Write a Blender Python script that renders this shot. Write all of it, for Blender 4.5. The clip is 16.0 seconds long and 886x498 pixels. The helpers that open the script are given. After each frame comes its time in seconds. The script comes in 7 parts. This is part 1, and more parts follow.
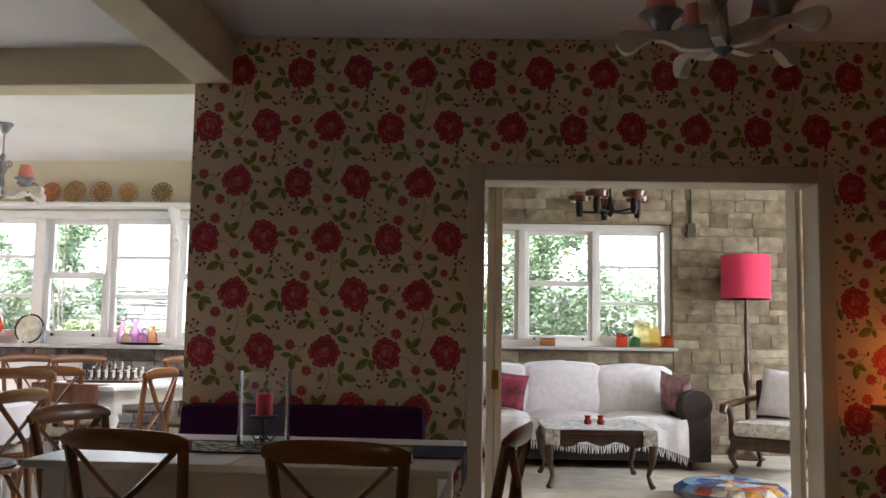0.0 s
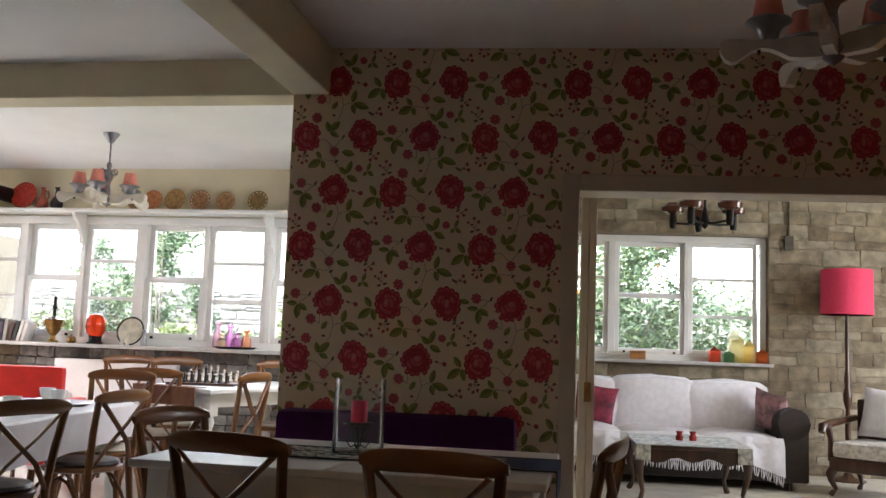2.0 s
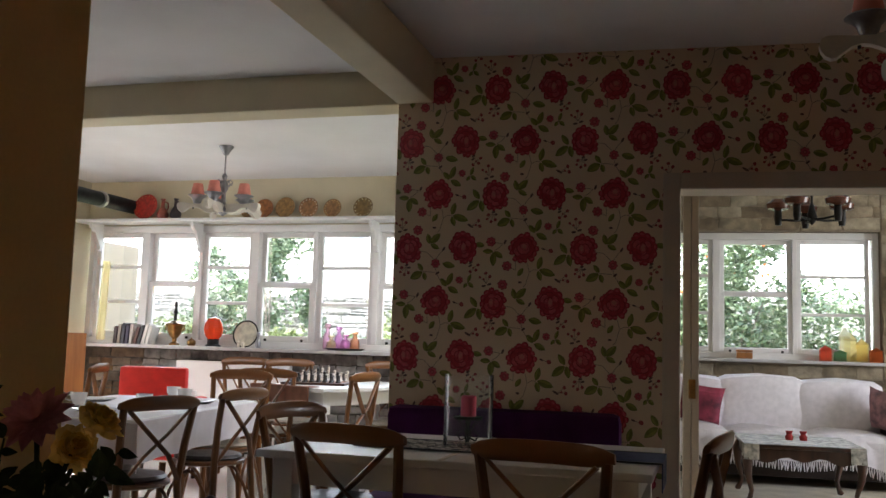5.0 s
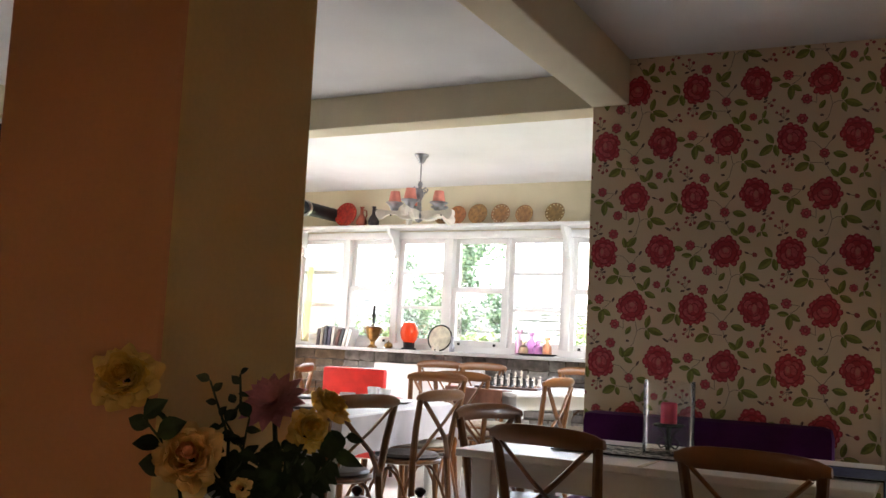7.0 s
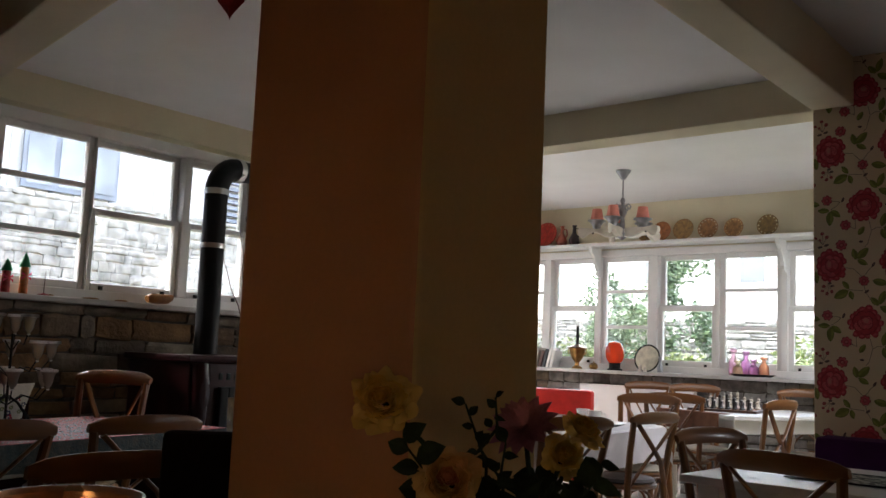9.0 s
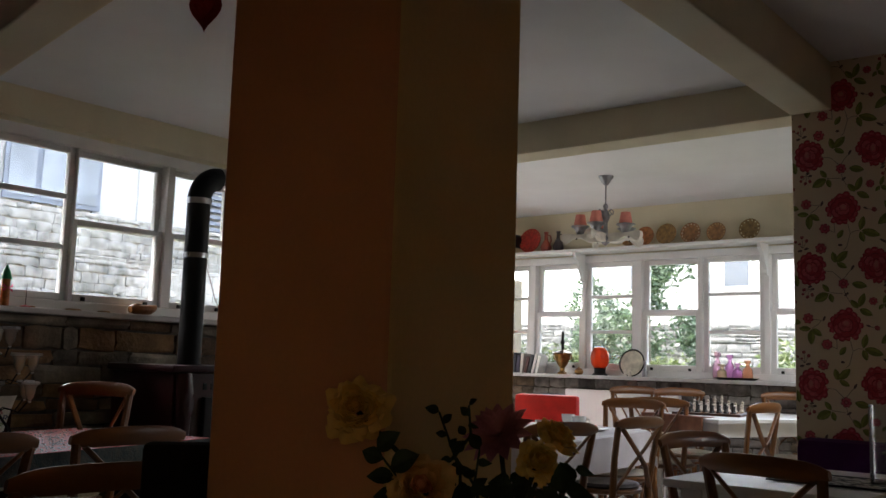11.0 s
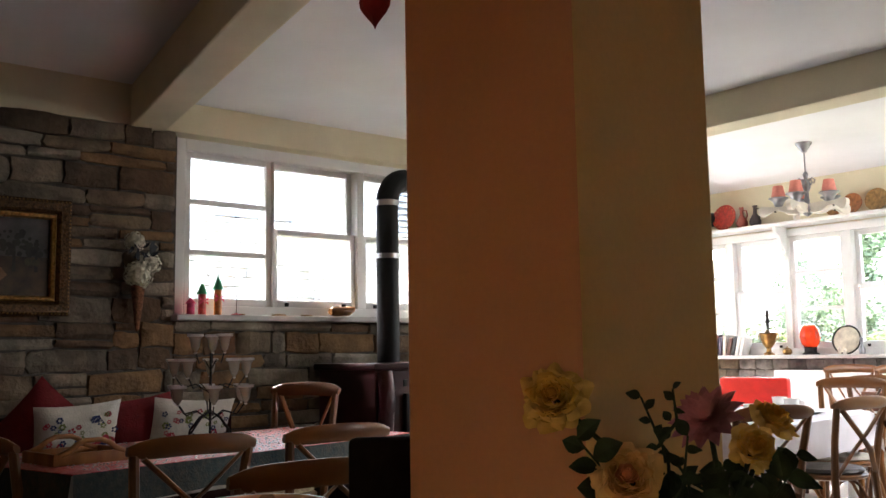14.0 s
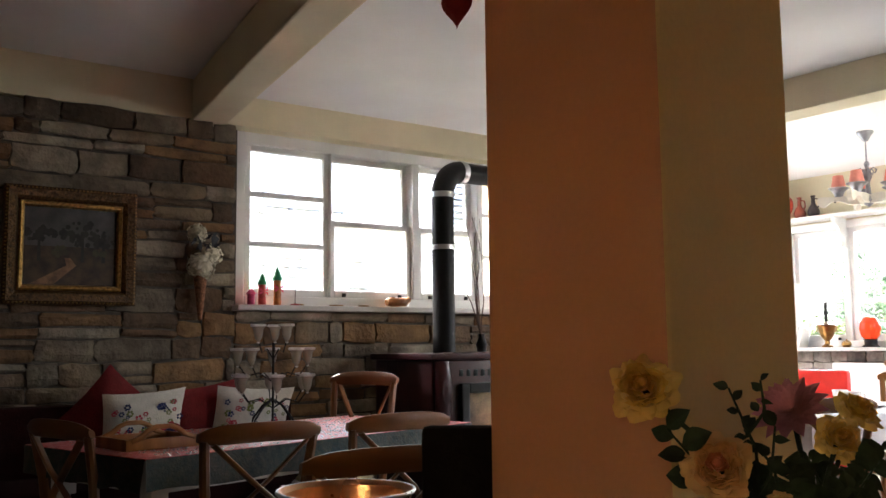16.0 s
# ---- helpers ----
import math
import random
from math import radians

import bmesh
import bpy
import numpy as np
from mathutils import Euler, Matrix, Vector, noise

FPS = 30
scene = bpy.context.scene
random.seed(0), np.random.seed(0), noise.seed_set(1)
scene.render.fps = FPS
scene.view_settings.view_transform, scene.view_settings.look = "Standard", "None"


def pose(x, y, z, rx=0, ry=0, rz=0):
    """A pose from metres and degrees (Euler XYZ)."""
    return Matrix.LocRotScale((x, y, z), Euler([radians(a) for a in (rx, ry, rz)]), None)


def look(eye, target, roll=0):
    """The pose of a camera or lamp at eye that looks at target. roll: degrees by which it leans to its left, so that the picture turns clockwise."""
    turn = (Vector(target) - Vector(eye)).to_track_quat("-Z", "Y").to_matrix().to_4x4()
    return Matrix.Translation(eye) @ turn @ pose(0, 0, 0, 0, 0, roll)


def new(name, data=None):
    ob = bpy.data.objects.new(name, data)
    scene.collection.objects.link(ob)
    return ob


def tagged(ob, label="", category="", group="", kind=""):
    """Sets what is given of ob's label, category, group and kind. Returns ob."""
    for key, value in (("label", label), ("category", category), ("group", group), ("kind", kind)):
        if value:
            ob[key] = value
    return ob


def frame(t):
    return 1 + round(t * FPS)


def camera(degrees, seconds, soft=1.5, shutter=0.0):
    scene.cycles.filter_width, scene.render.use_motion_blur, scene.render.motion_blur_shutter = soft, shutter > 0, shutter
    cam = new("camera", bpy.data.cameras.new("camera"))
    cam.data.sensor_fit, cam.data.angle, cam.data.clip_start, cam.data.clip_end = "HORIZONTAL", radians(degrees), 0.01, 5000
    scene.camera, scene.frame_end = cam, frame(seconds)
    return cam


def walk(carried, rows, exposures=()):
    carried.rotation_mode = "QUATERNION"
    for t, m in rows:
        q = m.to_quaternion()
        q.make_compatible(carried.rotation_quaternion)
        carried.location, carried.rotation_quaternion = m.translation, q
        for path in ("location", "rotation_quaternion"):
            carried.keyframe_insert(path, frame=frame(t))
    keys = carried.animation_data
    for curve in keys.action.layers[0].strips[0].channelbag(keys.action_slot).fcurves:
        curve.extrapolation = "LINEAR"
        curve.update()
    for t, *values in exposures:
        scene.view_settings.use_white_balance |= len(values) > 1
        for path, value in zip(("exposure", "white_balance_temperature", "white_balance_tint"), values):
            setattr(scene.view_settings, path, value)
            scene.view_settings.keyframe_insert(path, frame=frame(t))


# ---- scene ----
cam = camera(51.27, 16.0)
PATH = [
    (0, (0.105, 0.142, 1.190), (-0.0538, 2.1263, 1.3817), 0.88),
    (0.5, (0.100, 0.140, 1.188), (-0.0709, 2.1220, 1.3914), 1.46),
    (1, (0.096, 0.138, 1.187), (-0.1042, 2.1175, 1.3934), 1.60),
    (1.5, (0.083, 0.131, 1.191), (-0.1728, 2.1034, 1.3975), 1.79),
    (2, (0.063, 0.140, 1.194), (-0.2781, 2.0998, 1.4007), 2.09),
    (2.5, (0.036, 0.133, 1.190), (-0.3811, 2.0784, 1.3973), 2.31),
    (3, (0.059, 0.146, 1.178), (-0.3118, 2.1000, 1.3863), 2.16),
    (5.5, (0.074, -0.027, 1.164), (-0.5665, 1.8557, 1.3737), 2.16),
    (6, (0.055, 0.002, 1.151), (-0.6849, 1.8470, 1.3665), 2.92),
    (6.5, (0.045, -0.001, 1.154), (-0.7894, 1.8038, 1.3665), 3.04),
    (7, (0.047, -0.031, 1.151), (-0.8802, 1.7293, 1.3575), 2.77),
    (7.5, (0.037, -0.071, 1.143), (-0.9828, 1.6375, 1.3463), 2.48),
    (8, (0.005, -0.053, 1.152), (-1.1264, 1.5834, 1.3539), 2.33),
    (8.5, (-0.018, -0.036, 1.149), (-1.2676, 1.5105, 1.3634), 2.47),
    (9, (-0.033, -0.027, 1.149), (-1.3077, 1.4963, 1.3807), 2.44),
    (9.5, (-0.033, -0.022, 1.144), (-1.2931, 1.5114, 1.3904), 2.19),
    (10, (-0.027, -0.026, 1.149), (-1.2735, 1.5184, 1.3966), 1.79),
    (12.5, (-0.010, -0.021, 1.152), (-1.3190, 1.4710, 1.3963), 1.21),
    (13, (-0.012, -0.011, 1.151), (-1.4536, 1.3543, 1.3877), 0.54),
    (13.5, (-0.023, 0.005, 1.143), (-1.5343, 1.2933, 1.3770), -0.14),
    (14, (-0.038, 0.001, 1.147), (-1.5767, 1.2587, 1.3733), -0.92),
    (14.5, (-0.045, -0.004, 1.143), (-1.6103, 1.2221, 1.3556), -1.98),
    (15, (-0.034, -0.029, 1.143), (-1.6272, 1.1674, 1.3171), -3.24),
    (15.5, (-0.033, -0.050, 1.149), (-1.6385, 1.1300, 1.3226), -2.55),
    (16, (-0.039, -0.058, 1.148), (-1.6430, 1.1184, 1.3553), -0.62),
]
EXPOSURES = [(0, 4.72, 6450, 15), (2.5, 4.52, 6450, 15), (5.5, 4.3, 6450, 15), (6, 4.66, 6450, 15), (7, 5.22, 6450, 15), (8, 5.35, 6450, 15), (8.5, 4.65, 6450, 15), (9, 4.05, 6450, 15), (9.5, 3.7, 6450, 15), (10, 3.6, 6450, 15), (12.5, 3.8, 6450, 15), (13, 3.9, 6450, 15), (13.5, 4.75, 6450, 15), (14, 5.4, 6450, 15), (14.5, 5.5, 6450, 15), (16, 5.65, 6450, 15)]
walk(cam, [(t, look(eye, target, roll)) for t, eye, target, roll in PATH], EXPOSURES)

from itertools import product

SKEW = 3.434            # the papered wall stands askew to the rest of the house
CEIL, BEAM = 2.73, 2.475
STONE_X, BACK_Y = -5.2, 8.06

# ---------------------------------------------------------------- light
world = bpy.data.worlds.new("overcast_sky")
scene.world = world
world.use_nodes = True
wn = world.node_tree
sky = wn.nodes.new("ShaderNodeTexSky")
sky.sky_type = "NISHITA"
sky.sun_disc = False
sky.sun_elevation, sky.sun_rotation = radians(50), radians(250)
sky.air_density, sky.dust_density = 1.2, 4.0
hue = wn.nodes.new("ShaderNodeHueSaturation")
hue.inputs["Saturation"].default_value = 0.55
wn.links.new(sky.outputs[0], hue.inputs["Color"])
wn.links.new(hue.outputs[0], wn.nodes["Background"].inputs[0])
wn.nodes["Background"].inputs[1].default_value = 0.15

sun = new("overcast_sun", bpy.data.lights.new("overcast_sun", "SUN"))
sun.data.energy, sun.data.angle, sun.data.color = 0.5, radians(25), (1.0, 0.96, 0.9)
sun.matrix_world = look((-20, 8, 24), (0, 4, 0))


# ---------------------------------------------------------------- helpers of this scene
def link(nt, a, b):
    nt.links.new(a, b)


def mat(name, col, rough=0.6, metal=0.0, var=0.12, scale=9.0, bump=0.08, fine=120.0, col2=None, coat=0.0, spec=0.5, emit=0.0, islands=False, objects=None, sheen=0.0, placed=False):
    """A procedural surface: two sizes of tone, a fine relief, and, where asked, a tone of its own for each piece."""
    m = bpy.data.materials.new(name)
    m.use_nodes = True
    nt = m.node_tree
    b = nt.nodes["Principled BSDF"]
    tc = nt.nodes.new("ShaderNodeTexCoord")
    n1 = nt.nodes.new("ShaderNodeTexNoise")
    n1.inputs["Scale"].default_value, n1.inputs["Detail"].default_value = scale, 5
    n2 = nt.nodes.new("ShaderNodeTexNoise")
    n2.inputs["Scale"].default_value, n2.inputs["Detail"].default_value = fine, 3
    at = nt.nodes.new("ShaderNodeNewGeometry").outputs["Position"] if placed else tc.outputs["Object"]
    link(nt, at, n1.inputs["Vector"])
    link(nt, at, n2.inputs["Vector"])
    c2 = col2 or tuple(max(0.0, c * (1 - 2.2 * var)) for c in col)
    mix = nt.nodes.new("ShaderNodeMix")
    mix.data_type = "RGBA"
    mix.inputs["A"].default_value, mix.inputs["B"].default_value = (*col, 1), (*c2, 1)
    ramp = nt.nodes.new("ShaderNodeMapRange")
    ramp.inputs["From Min"].default_value, ramp.inputs["From Max"].default_value = 0.35, 0.7
    link(nt, n1.outputs["Fac"], ramp.inputs["Value"])
    link(nt, ramp.outputs[0], mix.inputs["Factor"])
    out = mix.outputs["Result"]
    hsv = nt.nodes.new("ShaderNodeHueSaturation")
    mr = nt.nodes.new("ShaderNodeMapRange")
    mr.inputs["To Min"].default_value, mr.inputs["To Max"].default_value = 1 - var, 1 + var
    link(nt, n2.outputs["Fac"], mr.inputs["Value"])
    if objects or islands:
        if islands:
            src = nt.nodes.new("ShaderNodeNewGeometry").outputs["Random Per Island"]
        else:
            src = nt.nodes.new("ShaderNodeObjectInfo").outputs["Random"]
        cr = nt.nodes.new("ShaderNodeValToRGB")
        cr.color_ramp.interpolation = "CONSTANT"
        cols = objects or [col, c2]
        while len(cr.color_ramp.elements) < len(cols):
            cr.color_ramp.elements.new(0.5)
        for k, c in enumerate(cols):
            cr.color_ramp.elements[k].position = k / len(cols)
            cr.color_ramp.elements[k].color = (*c, 1)
        link(nt, src, cr.inputs["Fac"])
        mul = nt.nodes.new("ShaderNodeMix")
        mul.data_type, mul.blend_type = "RGBA", "MULTIPLY"
        mul.inputs["Factor"].default_value = 1.0
        link(nt, cr.outputs[0], mul.inputs["A"])
        tone = nt.nodes.new("ShaderNodeMapRange")
        tone.inputs["From Min"].default_value, tone.inputs["From Max"].default_value = 0.3, 0.75
        tone.inputs["To Min"].default_value, tone.inputs["To Max"].default_value = 0.5, 1.3
        link(nt, n1.outputs["Fac"], tone.inputs["Value"])
        comb = nt.nodes.new("ShaderNodeCombineColor")
        for k in range(3):
            link(nt, tone.outputs[0], comb.inputs[k])
        link(nt, comb.outputs[0], mul.inputs["B"])
        out = mul.outputs["Result"]
    link(nt, out, hsv.inputs["Color"])
    link(nt, mr.outputs[0], hsv.inputs["Value"])
    link(nt, hsv.outputs[0], b.inputs["Base Color"])
    b.inputs["Roughness"].default_value, b.inputs["Metallic"].default_value = rough, metal
    b.inputs["Coat Weight"].default_value = coat
    b.inputs["Specular IOR Level"].default_value = spec
    b.inputs["Sheen Weight"].default_value = sheen
    rr = nt.nodes.new("ShaderNodeMapRange")
    rr.inputs["To Min"].default_value, rr.inputs["To Max"].default_value = max(0.02, rough - 0.1), min(1, rough + 0.1)
    link(nt, n1.outputs["Fac"], rr.inputs["Value"])
    link(nt, rr.outputs[0], b.inputs["Roughness"])
    if bump:
        bp = nt.nodes.new("ShaderNodeBump")
        bp.inputs["Strength"].default_value, bp.inputs["Distance"].default_value = bump, 0.01
        link(nt, n2.outputs["Fac"], bp.inputs["Height"])
        link(nt, bp.outputs[0], b.inputs["Normal"])
    if emit:
        b.inputs["Emission Color"].default_value = (*col, 1)
        b.inputs["Emission Strength"].default_value = emit
    return m


def wood(name, dark, light, rough=0.35, stretch=(1, 1, 12), scale=14.0, coat=0.15):
    """Grain that runs along one axis of the piece."""
    m = mat(name, light, rough, 0, 0.1, scale, 0.12, 90, dark, coat)
    nt = m.node_tree
    mp = nt.nodes.new("ShaderNodeMapping")
    mp.inputs["Scale"].default_value = [1.0 / s for s in stretch]
    tc = next(n for n in nt.nodes if n.type == "TEX_COORD")
    link(nt, tc.outputs["Object"], mp.inputs["Vector"])
    for n in nt.nodes:
        if n.type == "TEX_NOISE":
            link(nt, mp.outputs[0], n.inputs["Vector"])
    return m


def pane_glass(name, ior=1.45, rough=0.02):
    """Window glass: clear, with a faint gloss."""
    m = bpy.data.materials.new(name)
    m.use_nodes = True
    nt = m.node_tree
    nt.nodes.remove(nt.nodes["Principled BSDF"])
    tr, gl, mx = nt.nodes.new("ShaderNodeBsdfTransparent"), nt.nodes.new("ShaderNodeBsdfGlossy"), nt.nodes.new("ShaderNodeMixShader")
    gl.inputs["Roughness"].default_value = rough
    tr.inputs["Color"].default_value = (0.96, 0.98, 0.98, 1)
    fr = nt.nodes.new("ShaderNodeFresnel")
    fr.inputs[0].default_value = ior
    link(nt, fr.outputs[0], mx.inputs[0])
    link(nt, tr.outputs[0], mx.inputs[1])
    link(nt, gl.outputs[0], mx.inputs[2])
    link(nt, mx.outputs[0], nt.nodes["Material Output"].inputs[0])
    return m


def lit_glass(name, col, clear, ior=1.35):
    """Thick small glass: lets light through it, scatters some of it and shines."""
    m = bpy.data.materials.new(name)
    m.use_nodes = True
    nt = m.node_tree
    nt.nodes.remove(nt.nodes["Principled BSDF"])
    tl, tr, gl = nt.nodes.new("ShaderNodeBsdfTranslucent"), nt.nodes.new("ShaderNodeBsdfTransparent"), nt.nodes.new("ShaderNodeBsdfGlossy")
    m1, m2, fr = nt.nodes.new("ShaderNodeMixShader"), nt.nodes.new("ShaderNodeMixShader"), nt.nodes.new("ShaderNodeFresnel")
    tl.inputs["Color"].default_value = tr.inputs["Color"].default_value = (*col, 1)
    gl.inputs["Roughness"].default_value = 0.12
    fr.inputs[0].default_value = ior
    m1.inputs[0].default_value = clear
    link(nt, tl.outputs[0], m1.inputs[1])
    link(nt, tr.outputs[0], m1.inputs[2])
    link(nt, fr.outputs[0], m2.inputs[0])
    link(nt, m1.outputs[0], m2.inputs[1])
    link(nt, gl.outputs[0], m2.inputs[2])
    link(nt, m2.outputs[0], nt.nodes["Material Output"].inputs[0])
    return m


def mesh_of(name, bm, materials, smooth=False):
    bmesh.ops.recalc_face_normals(bm, faces=bm.faces)
    me = bpy.data.meshes.new(name)
    bm.to_mesh(me)
    bm.free()
    for m in materials if isinstance(materials, (list, tuple)) else [materials]:
        me.materials.append(m)
    if smooth:
        me.polygons.foreach_set("use_smooth", [True] * len(me.polygons))
        me.set_sharp_from_angle(angle=radians(38))
    return me


def part(name, bm, material, parent, label="", smooth=True):
    ob = new(name, mesh_of(name, bm, material, smooth))
    ob.parent = parent
    if label:
        tagged(ob, label)
    return ob


def thing(name, m, label, category, group="", kind=""):
    ob = new(name)
    ob.empty_display_size = 0.1
    ob.matrix_world = m
    return tagged(ob, label, category, group, kind)


def solid(name, bm, material, label, category, kind="", m=None, smooth=True, group=""):
    ob = new(name, mesh_of(name, bm, material, smooth))
    if m is not None:
        ob.matrix_world = m
    return tagged(ob, label, category, group, kind)


def box(bm, x0, x1, y0, y1, z0, z1, bev=0.0, slot=0, turn=None):
    vs = [bm.verts.new((x, y, z)) for x, y, z in product((x0, x1), (y0, y1), (z0, z1))]
    fs = [bm.faces.new([vs[i] for i in q]) for q in ((0, 1, 3, 2), (4, 6, 7, 5), (0, 4, 5, 1), (2, 3, 7, 6), (0, 2, 6, 4), (1, 5, 7, 3))]
    for q in fs:
        q.material_index = slot
    if turn is not None:
        bmesh.ops.transform(bm, matrix=turn, verts=vs)
    if bev:
        es = list({e for q in fs for e in q.edges})
        bmesh.ops.bevel(bm, geom=es, offset=bev, segments=2, affect="EDGES", profile=0.6, clamp_overlap=True)
    return bm


def tube(bm, pts, radii, seg=8, flat=1.0, slot=0, caps=True):
    """A round or flattened bar along a line of points."""
    pts = [Vector(p) for p in pts]
    if not isinstance(radii, (list, tuple)):
        radii = [radii] * len(pts)
    rings, ref = [], None
    for i, p in enumerate(pts):
        d = (pts[min(i + 1, len(pts) - 1)] - pts[max(i - 1, 0)]).normalized()
        if ref is None:
            ref = Vector((0, 0, 1)) if abs(d.z) < 0.9 else Vector((1, 0, 0))
        a = d.cross(ref).normalized()
        b = a.cross(d).normalized()
        ref = b
        rings.append([bm.verts.new(p + radii[i] * (math.cos(t) * a + flat * math.sin(t) * b)) for t in (2 * math.pi * k / seg for k in range(seg))])
    for r, s in zip(rings, rings[1:]):
        for k in range(seg):
            bm.faces.new((r[k], r[(k + 1) % seg], s[(k + 1) % seg], s[k])).material_index = slot
    if caps:
        bm.faces.new(rings[0][::-1]).material_index = slot
        bm.faces.new(rings[-1]).material_index = slot
    return bm


def lathe(bm, profile, seg=20, at=(0, 0, 0), slot=0, wave=0.0, waves=6):
    """Turns a list of (radius, height) about the upright axis."""
    rings = []
    for r, z in profile:
        ring = []
        for k in range(seg):
            t = 2 * math.pi * k / seg
            q = r * (1 + wave * math.cos(waves * t))
            ring.append(bm.verts.new((at[0] + q * math.cos(t), at[1] + q * math.sin(t), at[2] + z)))
        rings.append(ring)
    for r, s in zip(rings, rings[1:]):
        for k in range(seg):
            bm.faces.new((r[k], r[(k + 1) % seg], s[(k + 1) % seg], s[k])).material_index = slot
    for ring, flip in ((rings[0], True), (rings[-1], False)):
        if profile[0 if flip else -1][0] > 1e-4:
            bm.faces.new(ring[::-1] if flip else ring).material_index = slot
    return bm


def pillow(bm, w, h, d, n=10, m=None, pinch=0.12):
    """A stuffed cushion, standing, w wide, h high and d thick."""
    def at(i, j, s):
        u, v = 2 * i / n - 1, 2 * j / n - 1
        full = max(0.0, (1 - u**4) * (1 - v**4)) ** 0.55
        x = 0.5 * w * u * (1 - pinch * (1 - abs(v)) ** 0 * (1 - v * v) * abs(u) * 0.6)
        z = 0.5 * h * v * (1 - pinch * (1 - u * u) * abs(v) * 0.6)
        return Vector((x, s * 0.5 * d * full, z))
    new_verts = []
    for s in (1, -1):
        g = [[bm.verts.new(at(i, j, s)) for j in range(n + 1)] for i in range(n + 1)]
        new_verts += [v for r in g for v in r]
        for i in range(n):
            for j in range(n):
                q = (g[i][j], g[i + 1][j], g[i + 1][j + 1], g[i][j + 1])
                bm.faces.new(q if s < 0 else q[::-1])
    if m is not None:
        bmesh.ops.transform(bm, matrix=m, verts=new_verts)
    bmesh.ops.remove_doubles(bm, verts=new_verts, dist=1e-5)
    return bm


def B():
    return bmesh.new()


# ---------------------------------------------------------------- materials
M = {}
M["ceiling"] = mat("white_ceiling_paint", (0.82, 0.82, 0.82), 0.8, var=0.03, scale=2, bump=0.05)
M["yellow"] = mat("pale_yellow_wall_paint", (0.72, 0.645, 0.455), 0.75, var=0.05, scale=2.5, bump=0.06)
M["paper"] = mat("cream_wallpaper", (0.75, 0.615, 0.445), 0.65, var=0.04, scale=3, bump=0.03, fine=300)
M["petal"] = mat("crimson_wallpaper_print", (0.5, 0.035, 0.06), 0.6, var=0.12, scale=40, bump=0.02)
M["petal_dark"] = mat("deep_red_wallpaper_print", (0.3, 0.016, 0.035), 0.6, var=0.1, scale=40, bump=0.02)
M["petal_pale"] = mat("pink_wallpaper_print", (0.62, 0.2, 0.19), 0.6, var=0.1, scale=40, bump=0.02)
M["leaf_print"] = mat("olive_wallpaper_print", (0.19, 0.22, 0.04), 0.6, var=0.15, scale=40, bump=0.02)
M["petal_lit"] = mat("rose_red_wallpaper_print", (0.66, 0.11, 0.14), 0.6, var=0.15, scale=60, bump=0.02)
M["leaf_print_lit"] = mat("light_olive_wallpaper_print", (0.3, 0.33, 0.07), 0.6, var=0.15, scale=60, bump=0.02)
M["berry_print"] = mat("dull_red_wallpaper_print", (0.42, 0.09, 0.09), 0.6, var=0.15, scale=40, bump=0.02)
M["ink_print"] = mat("slate_wallpaper_print", (0.16, 0.1, 0.09), 0.6, var=0.15, scale=40, bump=0.02)
M["stem_print"] = mat("grey_wallpaper_print", (0.3, 0.23, 0.18), 0.6, var=0.1, scale=40, bump=0.02)
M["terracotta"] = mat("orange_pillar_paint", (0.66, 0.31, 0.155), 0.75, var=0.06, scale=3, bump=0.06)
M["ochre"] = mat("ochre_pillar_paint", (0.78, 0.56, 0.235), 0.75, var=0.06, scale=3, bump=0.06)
M["white"] = mat("white_gloss_paint", (0.78, 0.77, 0.74), 0.35, var=0.04, scale=5, bump=0.04)
M["trim"] = mat("cream_door_paint", (0.62, 0.54, 0.43), 0.45, var=0.05, scale=5, bump=0.04)
M["sill"] = mat("grey_marble_sill", (0.5, 0.485, 0.46), 0.35, var=0.08, scale=12, bump=0.02)
M["mortar"] = mat("grey_mortar", (0.11, 0.095, 0.075), 0.95, var=0.2, scale=20, bump=0.6, fine=60)
STONES = [(0.112, 0.076, 0.046), (0.208, 0.152, 0.095), (0.272, 0.22, 0.158), (0.152, 0.091, 0.048), (0.304, 0.258, 0.193), (0.232, 0.133, 0.059), (0.16, 0.128, 0.091), (0.2, 0.16, 0.112)]
M["stone"] = mat("rough_sandstone", (0.35, 0.3, 0.22), 0.9, var=0.22, scale=7, bump=1.0, fine=38, objects=STONES, placed=True)
GREYS = [(0.2, 0.18, 0.165), (0.3, 0.275, 0.25), (0.38, 0.36, 0.33), (0.26, 0.235, 0.21)]
M["greystone"] = mat("grey_walling_stone", (0.3, 0.28, 0.25), 0.9, var=0.16, scale=12, bump=0.6, fine=45, objects=GREYS, placed=True)
M["stone_rest"] = mat("rough_sandstone_rest", (0.35, 0.3, 0.22), 0.9, var=0.22, scale=7, bump=1.0, fine=38, objects=STONES, islands=True, placed=True)
YARD = [(0.29, 0.28, 0.26), (0.32, 0.305, 0.28), (0.3, 0.29, 0.265), (0.33, 0.315, 0.29), (0.265, 0.255, 0.235)]
M["yardstone"] = mat("grey_yard_stone", (0.4, 0.38, 0.34), 0.95, var=0.25, scale=9, bump=0.6, fine=40, objects=YARD, placed=True)
PALE = [(0.23, 0.175, 0.11), (0.3, 0.245, 0.165), (0.26, 0.21, 0.135), (0.33, 0.28, 0.195), (0.19, 0.145, 0.09)]
M["limestone"] = mat("whitewashed_limestone", (0.6, 0.55, 0.45), 0.9, var=0.12, scale=8, bump=0.6, fine=50, objects=PALE, placed=True)
